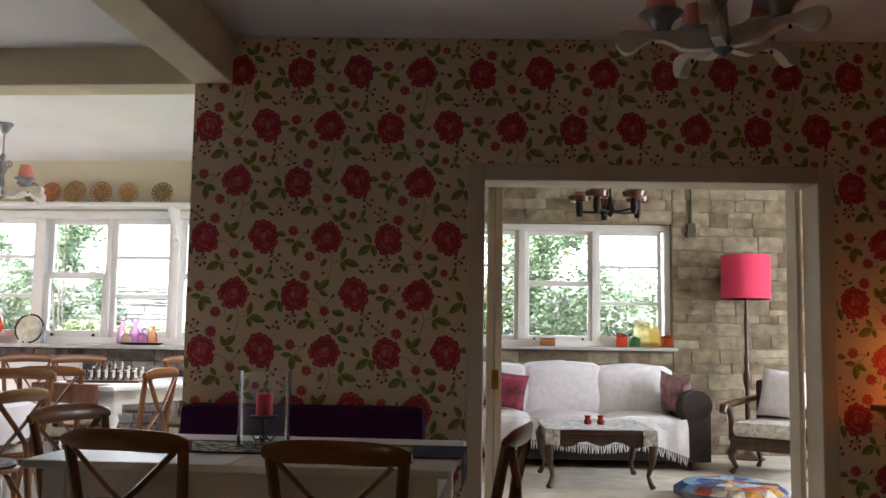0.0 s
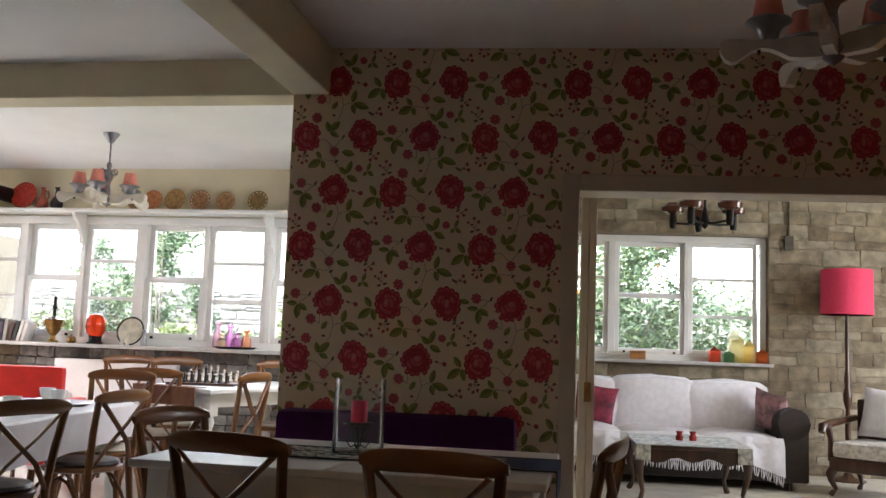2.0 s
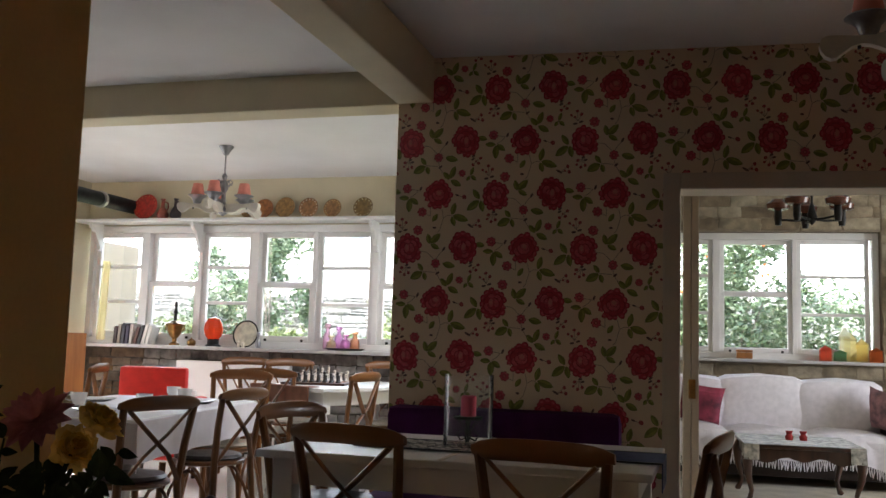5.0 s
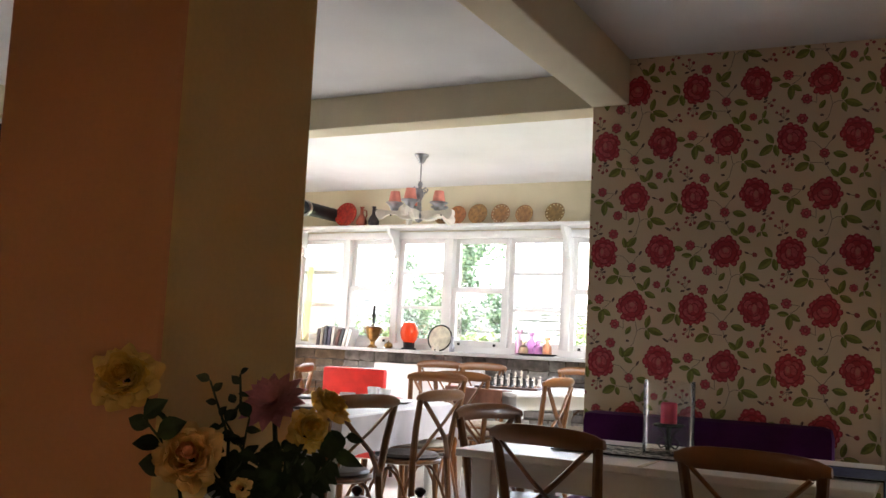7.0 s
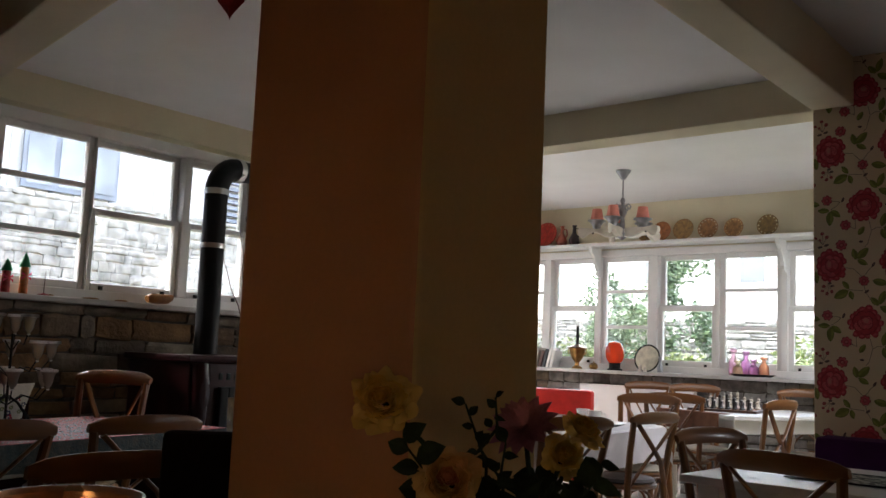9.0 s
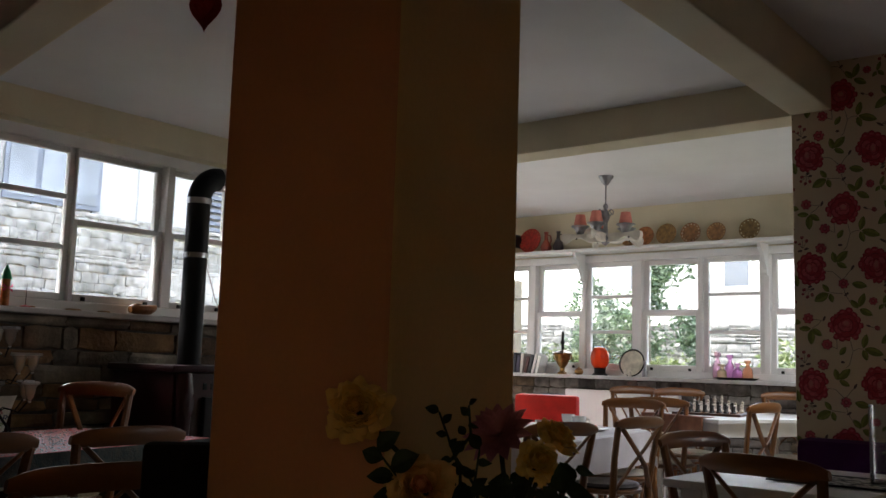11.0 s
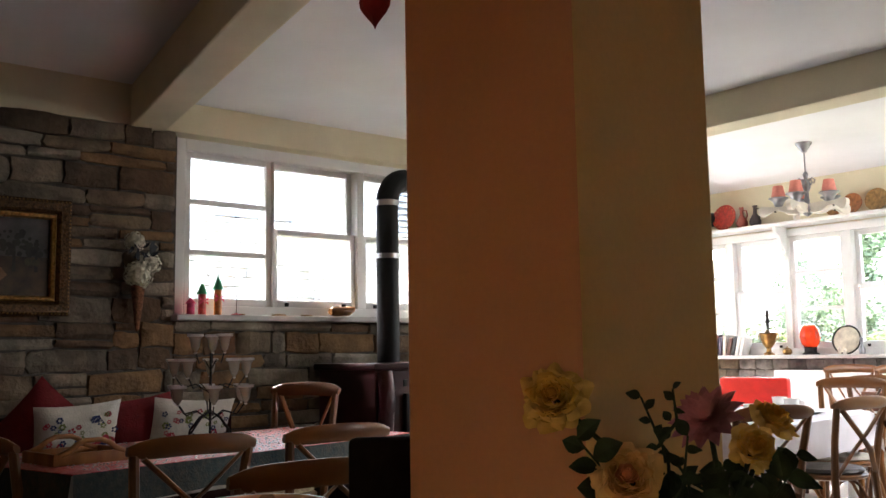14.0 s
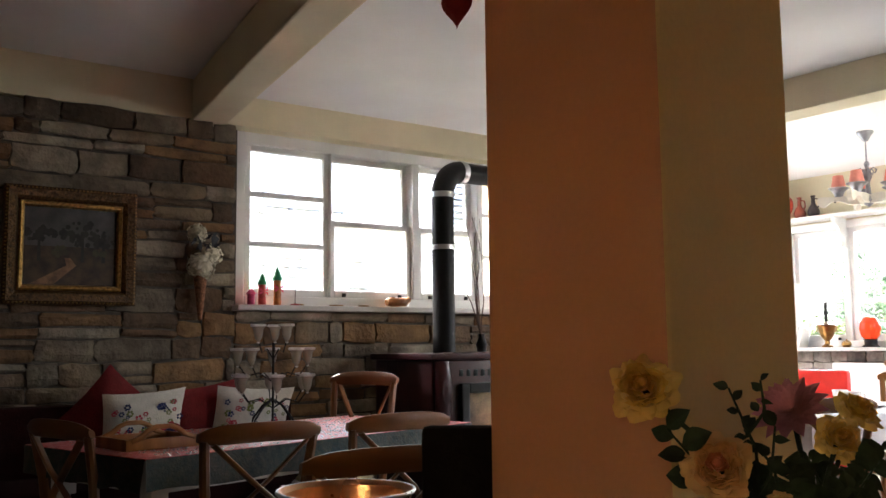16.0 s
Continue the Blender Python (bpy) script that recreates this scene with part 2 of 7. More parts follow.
M["pale_mortar"] = mat("pale_mortar", (0.25, 0.2, 0.14), 0.95, var=0.12, scale=20, bump=0.5, fine=60)
M["tile"] = mat("pale_floor_tile", (0.74, 0.72, 0.69), 0.16, var=0.06, scale=3, bump=0.02)
# colour of the unseen front floor, picked for the light it bounces
M["bounce_tile"] = mat("warm_bounce_floor_tile", (0.33, 0.15, 0.075), 0.5, var=0.12, scale=4, bump=0.05)
M["carpet"] = mat("beige_carpet", (0.6, 0.55, 0.44), 0.95, var=0.1, scale=6, bump=0.4, fine=200)
M["chairwood"] = wood("honey_stained_beech", (0.08, 0.028, 0.006), (0.235, 0.09, 0.02), 0.32, coat=0.12)
M["railwood"] = wood("honey_beech_rail", (0.105, 0.036, 0.008), (0.235, 0.09, 0.02), 0.32, stretch=(14, 1.5, 1.5), coat=0.12)
M["darkwood"] = wood("dark_stained_wood", (0.025, 0.01, 0.005), (0.075, 0.03, 0.013), 0.35)
M["traywood"] = wood("honey_pine", (0.24, 0.09, 0.022), (0.42, 0.18, 0.045), 0.4)
M["seatpad"] = mat("dark_seat_leather", (0.06, 0.045, 0.04), 0.4, var=0.1, scale=20)
M["palepad"] = mat("cream_seat_cloth", (0.55, 0.5, 0.42), 0.9, var=0.08, scale=30, bump=0.3)
M["rush"] = mat("woven_rush", (0.5, 0.4, 0.24), 0.9, var=0.2, scale=60, bump=0.6)
M["purple"] = mat("purple_velvet", (0.06, 0.006, 0.07), 0.95, var=0.15, scale=8, bump=0.2, spec=0.2)
M["darkred"] = mat("dark_red_bench_cloth", (0.025, 0.003, 0.003), 0.95, var=0.15, scale=14, bump=0.3, spec=0.2)
M["blackcloth"] = mat("black_brown_cloth", (0.014, 0.011, 0.01), 0.95, var=0.15, scale=30, bump=0.2, spec=0.1)
M["pane"] = pane_glass("window_glass")
# glass tinted to warm the light that the added front window lets in
M["warmpane"] = pane_glass("warm_tint_window_glass")
next(n for n in M["warmpane"].node_tree.nodes if n.type == "BSDF_TRANSPARENT").inputs["Color"].default_value = (1.0, 0.8, 0.56, 1)
M["cupglass"] = lit_glass("thin_cup_glass", (0.98, 0.93, 0.86), 0.6, 1.5)
M["hurricane"] = lit_glass("hurricane_glass", (0.99, 0.99, 0.99), 0.985, 1.15)
# clear glass whitened, so that its colour stands for glints of the window
M["glintglass"] = lit_glass("white_glint_glass", (0.97, 0.97, 0.97), 0.08, 1.5)
M["amberglass"] = lit_glass("amber_filled_glass", (1.0, 0.66, 0.34), 0.12, 1.45)
M["black"] = mat("black_enamel", (0.01, 0.01, 0.01), 0.5, spec=0.2, var=0.1, scale=20, bump=0.02)
M["iron"] = mat("black_wrought_iron", (0.02, 0.018, 0.016), 0.5, metal=0.6, var=0.2, scale=40)
M["silver"] = mat("brushed_steel", (0.6, 0.6, 0.6), 0.3, metal=1.0, var=0.08, scale=30)
M["pewter"] = mat("grey_pewter", (0.32, 0.32, 0.34), 0.35, metal=0.9, var=0.12, scale=30)
M["brass"] = mat("aged_brass", (0.34, 0.19, 0.065), 0.3, metal=1.0, var=0.2, scale=20)
M["copper"] = mat("polished_copper", (0.92, 0.5, 0.25), 0.3, metal=1.0, var=0.12, scale=12, bump=0.05)
M["gilt"] = mat("gilt_gesso", (0.55, 0.32, 0.09), 0.35, metal=0.75, var=0.3, scale=60, bump=0.5, fine=90)
M["candle"] = mat("pink_wax", (0.8, 0.05, 0.13), 0.5, var=0.05, scale=12)
M["shade_pink"] = mat("salmon_lamp_shade", (0.72, 0.25, 0.19), 0.8, var=0.06, scale=30)
M["shade_red"] = mat("crimson_drum_shade", (0.75, 0.05, 0.12), 0.85, var=0.05, scale=40)
M["alabaster"] = mat("cream_carved_wood", (0.7, 0.64, 0.55), 0.4, var=0.08, scale=14)
M["throw"] = mat("white_cotton_throw", (0.82, 0.79, 0.81), 0.9, var=0.06, scale=18, bump=0.4, fine=160)
M["sofa"] = mat("dark_brown_leather", (0.03, 0.02, 0.016), 0.6, var=0.12, scale=12, spec=0.3)
M["crimson"] = mat("crimson_cushion_cloth", (0.2, 0.012, 0.014), 0.95, var=0.15, scale=14, bump=0.3)
M["maroon_glaze"] = mat("maroon_enamel_tile", (0.035, 0.004, 0.006), 0.34, var=0.2, scale=8, spec=0.3)
M["redleather"] = mat("bright_red_leather", (0.72, 0.035, 0.025), 0.4, var=0.08, scale=14)
M["linen"] = mat("lilac_white_tablecloth", (0.7, 0.67, 0.7), 0.85, var=0.04, scale=10, bump=0.2, fine=220)
M["china"] = mat("white_china", (0.8, 0.8, 0.78), 0.15, var=0.03, scale=10, bump=0)
M["leaf"] = mat("dark_rose_leaf", (0.03, 0.055, 0.02), 0.65, var=0.25, scale=40, spec=0.25)
def petal_cloth(name, col):
    """A petal: soft, a little light comes through it."""
    m = mat(name, col, 0.75, var=0.08, scale=60, spec=0.15, bump=0.05, sheen=0.2)
    nt = m.node_tree
    tl, mx = nt.nodes.new("ShaderNodeBsdfTranslucent"), nt.nodes.new("ShaderNodeMixShader")
    tl.inputs["Color"].default_value = (*col, 1)
    mx.inputs[0].default_value = 0.28
    link(nt, nt.nodes["Principled BSDF"].outputs[0], mx.inputs[1])
    link(nt, tl.outputs[0], mx.inputs[2])
    link(nt, mx.outputs[0], nt.nodes["Material Output"].inputs[0])
    return m


ROSES = {"rose": [petal_cloth("yellow_rose_heart", (0.78, 0.42, 0.06)), petal_cloth("cream_yellow_rose", (0.84, 0.53, 0.1)), petal_cloth("pale_rose_petal", (0.86, 0.6, 0.17))],
         "rose_pink": [petal_cloth("peach_rose_heart", (0.76, 0.3, 0.14)), petal_cloth("peach_rose", (0.84, 0.48, 0.17)), petal_cloth("pale_peach_petal", (0.86, 0.57, 0.23))]}
M["pinkflower"] = mat("dusty_pink_petal", (0.62, 0.24, 0.3), 0.7, var=0.2, scale=20)
M["hydrangea"] = mat("white_pompon_petal", (0.78, 0.76, 0.6), 0.8, var=0.1, scale=40, bump=0.3)
M["radiator"] = mat("white_radiator_enamel", (0.78, 0.74, 0.72), 0.35, var=0.03, scale=5)
M["orange_glass"] = lit_glass("orange_ribbed_glass", (0.8, 0.2, 0.08), 0.05)
M["garden"] = mat("garden_grass", (0.1, 0.13, 0.05), 0.95, var=0.3, scale=2, bump=0.6)
M["foliage"] = mat("garden_leaf", (0.16, 0.22, 0.11), 0.45, var=0.3, scale=4, islands=True, objects=[(0.075, 0.12, 0.062), (0.12, 0.175, 0.09), (0.17, 0.225, 0.12), (0.095, 0.14, 0.075)])
M["foliage_pale"] = mat("yellow_green_leaf", (0.14, 0.18, 0.06), 0.45, var=0.3, scale=4, islands=True, objects=[(0.08, 0.11, 0.035), (0.13, 0.17, 0.05), (0.18, 0.21, 0.08), (0.1, 0.12, 0.05)])
for k in ("foliage", "foliage_pale"):
    nt = M[k].node_tree
    tl, mx = nt.nodes.new("ShaderNodeBsdfTranslucent"), nt.nodes.new("ShaderNodeMixShader")
    mx.inputs[0].default_value = 0.3
    link(nt, nt.nodes["Principled BSDF"].inputs["Base Color"].links[0].from_socket, tl.inputs["Color"])
    link(nt, nt.nodes["Principled BSDF"].outputs[0], mx.inputs[1])
    link(nt, tl.outputs[0], mx.inputs[2])
    link(nt, mx.outputs[0], nt.nodes["Material Output"].inputs[0])
M["bark"] = mat("grey_bark", (0.22, 0.19, 0.15), 0.9, var=0.25, scale=12, bump=0.5)
M["render_wall"] = mat("pale_house_render", (0.52, 0.51, 0.49), 0.9, var=0.08, scale=2, bump=0.2)
M["felt"] = mat("dark_red_felt", (0.3, 0.02, 0.02), 0.95, var=0.15, scale=30, bump=0.4)


# ---------------------------------------------------------------- structure
TK = math.tan(radians(SKEW))
PAPER = Matrix.Translation((-1.555, 4.689, 0)) @ Matrix.Rotation(radians(SKEW), 4, "Z")    # x along the papered wall, -y into the room


def slab(name, boxes, material, label, category="wall", m=None, bev=0.0):
    bm = B()
    for b in boxes:
        box(bm, *b, bev=bev)
    return solid(name, bm, material, label, category, "structure", m, smooth=False)


floor = slab("floor", [(-6.4, 4.4, -2.8, 8.3, -0.12, 0.0)], M["tile"], "pale glossy tiled floor of the cafe", "floor")
# overlay out of view, added to warm and darken the ceiling above it
slab("floor_front", [(-2.3, 3.55, -2.8, 2.45, 0.0, 0.004)], M["bounce_tile"], "unseen terracotta overlay that warms and darkens the front ceiling", "floor")
floor_lounge = slab("floor_lounge", [(1.0, 7.4, 0.2, 6.2, -0.12, 0.003)], M["carpet"], "beige carpeted floor of the lounge", "floor", PAPER)
bm = B()
plan = [(-6.4, -3.0), (4.4, -3.0), (4.4, 5.15), (-1.3, 4.8), (-1.3, 8.3), (-6.4, 8.3)]
low, high = ([bm.verts.new((x, y, z)) for x, y in plan] for z in (CEIL, CEIL + 0.15))
low, high = list(low), list(high)
bm.faces.new(low[::-1])
bm.faces.new(high)
for i in range(6):
    bm.faces.new((low[i], low[(i + 1) % 6], high[(i + 1) % 6], high[i]))
ceiling = solid("ceiling", bm, M["ceiling"], "white painted plaster ceiling", "ceiling", "structure", smooth=False)
bm = B()
plan = [(-6.1, 2.15), (-1.5, 1.42), (-1.5, 4.7), (-6.1, 4.7)]
low, high = list([bm.verts.new((x, y, CEIL - 0.055)) for x, y in plan]), list([bm.verts.new((x, y, CEIL - 0.001)) for x, y in plan])
bm.faces.new(low[::-1])
bm.faces.new(high)
for i in range(4):
    bm.faces.new((low[i], low[(i + 1) % 4], high[(i + 1) % 4], high[i]))
solid("ceiling_middle", bm, M["ceiling"], "white plaster ceiling between the beams, slightly lower", "ceiling", "structure", smooth=False)
ceiling_lounge = slab("ceiling_lounge", [(1.0, 7.4, 0.02, 6.2, 3.1, 3.25)], M["ceiling"], "white plaster ceiling of the lounge", "ceiling", PAPER)

# the papered wall, with its wide opening
OL, OR, OT = 1.49, 3.18, 2.0
wall_paper = slab("wall_papered", [(0, OL, 0, 0.2, 0, CEIL), (OR, 5.2, 0, 0.2, 0, CEIL), (OL, OR, 0, 0.2, OT, CEIL), (0.2, 5.2, 0.0, 0.2, CEIL + 0.15, 3.25)], M["paper"],
                  "cream wall papered with large crimson flowers", "wall", PAPER)
# the opening is invented, to let an added lamp light the back room
slab("wall_side", [(-1.56, -1.36, 4.9, 5.4, 0, CEIL), (-1.56, -1.36, 7.7, 8.3, 0, CEIL), (-1.56, -1.36, 5.4, 7.7, 0, 1.5), (-1.56, -1.36, 5.4, 7.7, 2.3, CEIL)], M["yellow"], "pale yellow side wall, opened for an added light", "wall")
# unseen walls that close the room; their orange is there to tint bounced light
slab("wall_front", [(-6.4, -0.1, -3.0, -2.8, 0, CEIL), (0.8, 4.4, -3.0, -2.8, 0, CEIL), (-0.1, 0.8, -3.0, -2.8, 0, 1.4), (-0.1, 0.8, -3.0, -2.8, 2.2, CEIL)], M["terracotta"], "unseen orange wall tinting the bounce, with an added window", "wall")
slab("wall_east", [(3.55, 3.75, -2.8, 4.98, 0, CEIL)], M["terracotta"], "unseen wall, coloured orange to warm the bounce", "wall")

# beams
slab("beam_long", [(-1.56, -1.355, 0.95, 4.69, BEAM, CEIL - 0.002)], M["yellow"], "cream painted ceiling beam", "beam", bev=0.012)
slab("beam_cross", [(-6.1, -1.56, 4.69, 4.9, BEAM, CEIL - 0.002)], M["yellow"], "cream painted ceiling beam over the back room", "beam", bev=0.012)
slab("beam_short", [(-4.16, 0.1, -0.1, 0.11, BEAM + 0.005, CEIL - 0.004)], M["yellow"], "cream painted ceiling beam", "beam",
     Matrix.Translation((-1.08, 1.34, 0)) @ Matrix.Rotation(radians(-9.2), 4, "Z"), bev=0.012)

# the pillar: two colours of paint
PILLAR = Matrix.Translation((-0.765, 0.801, 0)) @ Matrix.Rotation(radians(3), 4, "Z")
bm = B()
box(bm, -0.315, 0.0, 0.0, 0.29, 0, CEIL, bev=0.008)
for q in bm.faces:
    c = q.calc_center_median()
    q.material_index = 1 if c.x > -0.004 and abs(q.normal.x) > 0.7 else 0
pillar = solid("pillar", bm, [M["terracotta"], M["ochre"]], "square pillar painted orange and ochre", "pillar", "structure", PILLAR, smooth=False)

# the stone wall with its window, and the set-back beyond it
WY0, WY1, WZ0, WZ1 = 2.2, 4.98, 1.40, 2.465
wall_stone = slab("wall_stone", [(STONE_X - 0.3, STONE_X - 0.02, -2.8, WY0, 0, WZ1), (STONE_X - 0.3, STONE_X - 0.02, WY0, 5.1, 0, WZ0 - 0.03), (STONE_X - 0.3, STONE_X - 0.02, WY1, 5.1, WZ0, WZ1)],
                  M["mortar"], "wall of rough coursed sandstone blocks in dark mortar", "wall")
slab("wall_band", [(STONE_X - 0.3, STONE_X - 0.005, -2.8, 5.1, WZ1 + 0.025, CEIL)], M["yellow"], "pale yellow plaster band over the stone", "wall")
slab("wall_jog", [(-6.3, STONE_X - 0.3, 4.9, 5.1, 0, CEIL)], M["yellow"], "pale yellow plaster return wall", "wall")
slab("wall_west", [(-6.3, -6.05, 5.1, 8.3, 0, 0.08), (-6.3, -6.05, 5.1, 8.3, 2.3, CEIL), (-6.3, -6.05, 5.1, 5.3, 0.08, 2.3), (-6.3, -6.05, 7.5, 8.3, 0.08, 2.3)], M["yellow"], "pale yellow side wall with a glazed opening", "wall")

# the back wall: masonry below, plaster above
wall_back = slab("wall_back", [(-6.05, -1.36, BACK_Y - 0.0, BACK_Y + 0.25, 0, 1.06), (-1.7, -1.36, BACK_Y, BACK_Y + 0.25, 1.06, 2.26)], M["mortar"], "low stone wall under the long window", "wall")
slab("wall_back_upper", [(-6.05, -1.36, BACK_Y, BACK_Y + 0.25, 2.26, CEIL)], M["yellow"], "pale yellow plaster over the long window", "wall")

# lounge walls
LY = 5.33     # depth of the lounge's window wall in the frame of the papered wall
LX0, LX1, LZ0, LZ1 = 1.3, 3.66, 1.10, 2.45
wall_lounge = slab("wall_lounge", [(1.0, LX0, LY, LY + 0.4, 0, 3.1), (LX1, 7.4, LY, LY + 0.4, 0, 3.1), (LX0, LX1, LY, LY + 0.4, 0, LZ0), (LX0, LX1, LY, LY + 0.4, LZ1, 3.1)],
                   M["pale_mortar"], "whitewashed stone wall of the lounge", "wall", PAPER)
# the gap in the far side is made up, to hold an added lamp
slab("wall_lounge_side", [(1.0, 1.15, 0.26, LY, 0, 3.1), (7.2, 7.4, 0.2, 1.4, 0, 3.1), (7.2, 7.4, 3.6, LY, 0, 3.1), (7.2, 7.4, 1.4, 3.6, 0, 0.9), (7.2, 7.4, 1.4, 3.6, 2.5, 3.1), (5.2, 7.4, 0.0, 0.2, 0, 3.1)], M["pale_mortar"], "pale plaster side wall of the lounge", "wall", PAPER)


# ---------------------------------------------------------------- windows: x along the wall, +y outwards
def sash(win, x0, x1, z0, z1, bars, y=0.05, pulls=False, fw=0.045):
    """One light of a window: a frame, its glazing bars and its panes."""
    f = B()
    for b in ((x0, x0 + fw, z0, z1), (x1 - fw, x1, z0, z1), (x0 + fw, x1 - fw, z0, z0 + fw * 1.25), (x0 + fw, x1 - fw, z1 - fw, z1)):
        box(f, b[0], b[1], y, y + 0.045, b[2], b[3], bev=0.006)
    for zb in bars:
        box(f, x0 + fw, x1 - fw, y + 0.006, y + 0.04, zb - 0.016, zb + 0.016, bev=0.005)
    fr = part("sash", f, M["white"], win, "", smooth=False)
    zs = [z0 + fw] + list(bars) + [z1 - fw]
    for a, b in zip(zs, zs[1:]):
        g = B()
        box(g, x0 + fw - 0.004, x1 - fw + 0.004, y + 0.02, y + 0.024, a, b)
        p = part("pane", g, M["pane"], fr, "", smooth=False)
        p.visible_shadow = False
    if pulls:
        g = B()
        for xx in (x0 + 0.1, x1 - 0.1):
            box(g, xx - 0.012, xx + 0.012, y - 0.018, y, z0 + 0.005, z0 + 0.03, bev=0.004)
        part("sash_lift", g, M["iron"], fr, "small dark metal lift", smooth=False)


def window(name, m, x0, x1, z0, z1, lights, label, sill=0.18, lift=True, board=True, fw=0.045):
    """lights: (x0, x1, kind) where 3 is a fixed light of three panes and 2 a pair of sliding sashes."""
    w = thing(name, m, label, "window", kind="structure")
    f = B()
    for b in ((x0, x0 + 0.06, z0, z1), (x1 - 0.06, x1, z0, z1), (x0 + 0.06, x1 - 0.06, z1 - 0.07, z1), (x0 + 0.06, x1 - 0.06, z0, z0 + 0.06)):
        box(f, b[0], b[1], 0.0, 0.14, b[2], b[3], bev=0.006)
    part("window_frame", f, M["white"], w, "", smooth=False)
    for k, (a, b, kind) in enumerate(lights):
        if k:
            g = B()
            box(g, lights[k - 1][1], a, 0.0, 0.14, z0 + 0.06, z1 - 0.07, bev=0.006)
            part("mullion", g, M["white"], w, "", smooth=False)
        lo, hi = z0 + 0.06, z1 - 0.07
        if kind == 3:
            sash(w, a, b, lo, hi, [lo + (hi - lo) * 0.345, lo + (hi - lo) * 0.675], 0.03, fw=fw)
        else:
            mid = lo + (hi - lo) * 0.515
            sash(w, a, b, mid - 0.02, hi, [], 0.075, fw=fw)
            sash(w, a, b, lo, mid + 0.02, [], 0.028, pulls=lift, fw=fw)
    if board:
        s = B()
        box(s, x0 - 0.03, x1 + 0.03, -sill, 0.1, z0 - 0.035, z0, bev=0.008)
        part("window_sill", s, M["sill"], w, "pale stone sill", smooth=False)
    return w


SIDE = Matrix.Translation((STONE_X - 0.03, 0, 0)) @ Matrix.Rotation(radians(90), 4, "Z")       # x runs along +y, +y points outwards
window("window_stone_wall", SIDE, WY0, WY1, WZ0, WZ1, [(2.272, 2.852, 3), (2.862, 3.495, 2), (3.55, 4.06, 2), (4.1, 4.5, 3), (4.55, 4.92, 2)],
       "white painted sash window set in the stone wall", sill=0.12, fw=0.036)
BACK = Matrix.Translation((0, BACK_Y - 0.03, 0))
window("window_back", BACK, -6.0, -1.7, 1.09, 2.27, [(-5.93, -5.365, 3), (-5.3, -4.74, 2), (-4.7, -4.16, 3), (-4.09, -3.51, 2), (-3.475, -2.915, 3), (-2.86, -2.3, 2), (-2.25, -1.77, 3)],
       "long white painted sash window over the low wall", sill=0.2)
WEST = Matrix.Translation((-6.05 - 0.04, 0, 0)) @ Matrix.Rotation(radians(90), 4, "Z")
window("window_west", WEST, 5.3, 7.5, 0.08, 2.3, [(5.37, 6.05, 3), (6.11, 6.75, 3), (6.81, 7.43, 3)], "tall white painted garden window", sill=0.02)
# added out of view: a small window that lights the pillar's front
window("window_front", Matrix.Translation((0, -2.84, 0)) @ Matrix.Rotation(radians(180), 4, "Z"), -0.8, 0.1, 1.4, 2.2, [(-0.73, 0.03, 2)], "unseen front window, added and tinted to warm the room", sill=0.05)
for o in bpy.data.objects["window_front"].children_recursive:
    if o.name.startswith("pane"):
        o.data.materials[0] = M["warmpane"]
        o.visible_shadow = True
# made-up window out of view, holding the back room's fill lamp
EAST = Matrix.Translation((-1.5, 0, 0)) @ Matrix.Rotation(radians(-90), 4, "Z")
window("window_east", EAST, -7.7, -5.4, 1.5, 2.3, [(-7.63, -6.9, 3), (-6.84, -6.2, 3), (-6.14, -5.47, 3)], "unseen high window, added with a lamp to brighten the back room", sill=0.02)
LOUNGE = PAPER @ Matrix.Translation((0, LY + 0.1, 0))
window("window_lounge", LOUNGE, LX0, LX1, LZ0 + 0.02, LZ1, [(1.40, 2.01, 3), (2.09, 2.815, 2), (2.862, 3.573, 3)], "white painted sash window of the lounge", sill=0.22)


# area lamps added out of view: sky's light in the west window, fill elsewhere
def added_light(name, m, w, h, watts):
    d = bpy.data.lights.new(name, "AREA")
    d.shape, d.size, d.size_y, d.energy, d.color = "RECTANGLE", w, h, watts, (0.92, 0.96, 1.0)
    o = new(name, d)
    o.matrix_world = m
    return o


# fill for the sofa and carpet, no window stands here
added_light("lounge_window_light", PAPER @ look((7.18, 2.5, 1.7), (2.6, 4.3, 0.1)), 2.2, 1.6, 6.8)
added_light("west_window_light", look((-6.04, 6.4, 1.2), (-3.0, 6.4, 0.4)), 2.0, 2.0, 1.3)
# fill aimed down at the back room's tables and floor
added_light("east_window_light", look((-1.7, 6.6, 1.95), (-2.9, 6.75, 0.0)), 2.1, 0.6, 1.4)


# ---------------------------------------------------------------- door opening
casing = thing("door_casing", PAPER, "cream painted casing round the wide opening", "door frame", kind="structure")
for nm, b in (("jamb", (OL - 0.075, OL + 0.012, -0.022, 0.2, 0, OT + 0.075)), ("jamb", (OR - 0.012, OR + 0.07, -0.022, 0.2, 0, OT + 0.075)), ("head", (OL + 0.012, OR - 0.012, -0.022, 0.2, OT - 0.012, OT + 0.075))):
    bm = B()
    box(bm, *b, bev=0.01)
    part(nm, bm, M["trim"], casing, "", smooth=False)
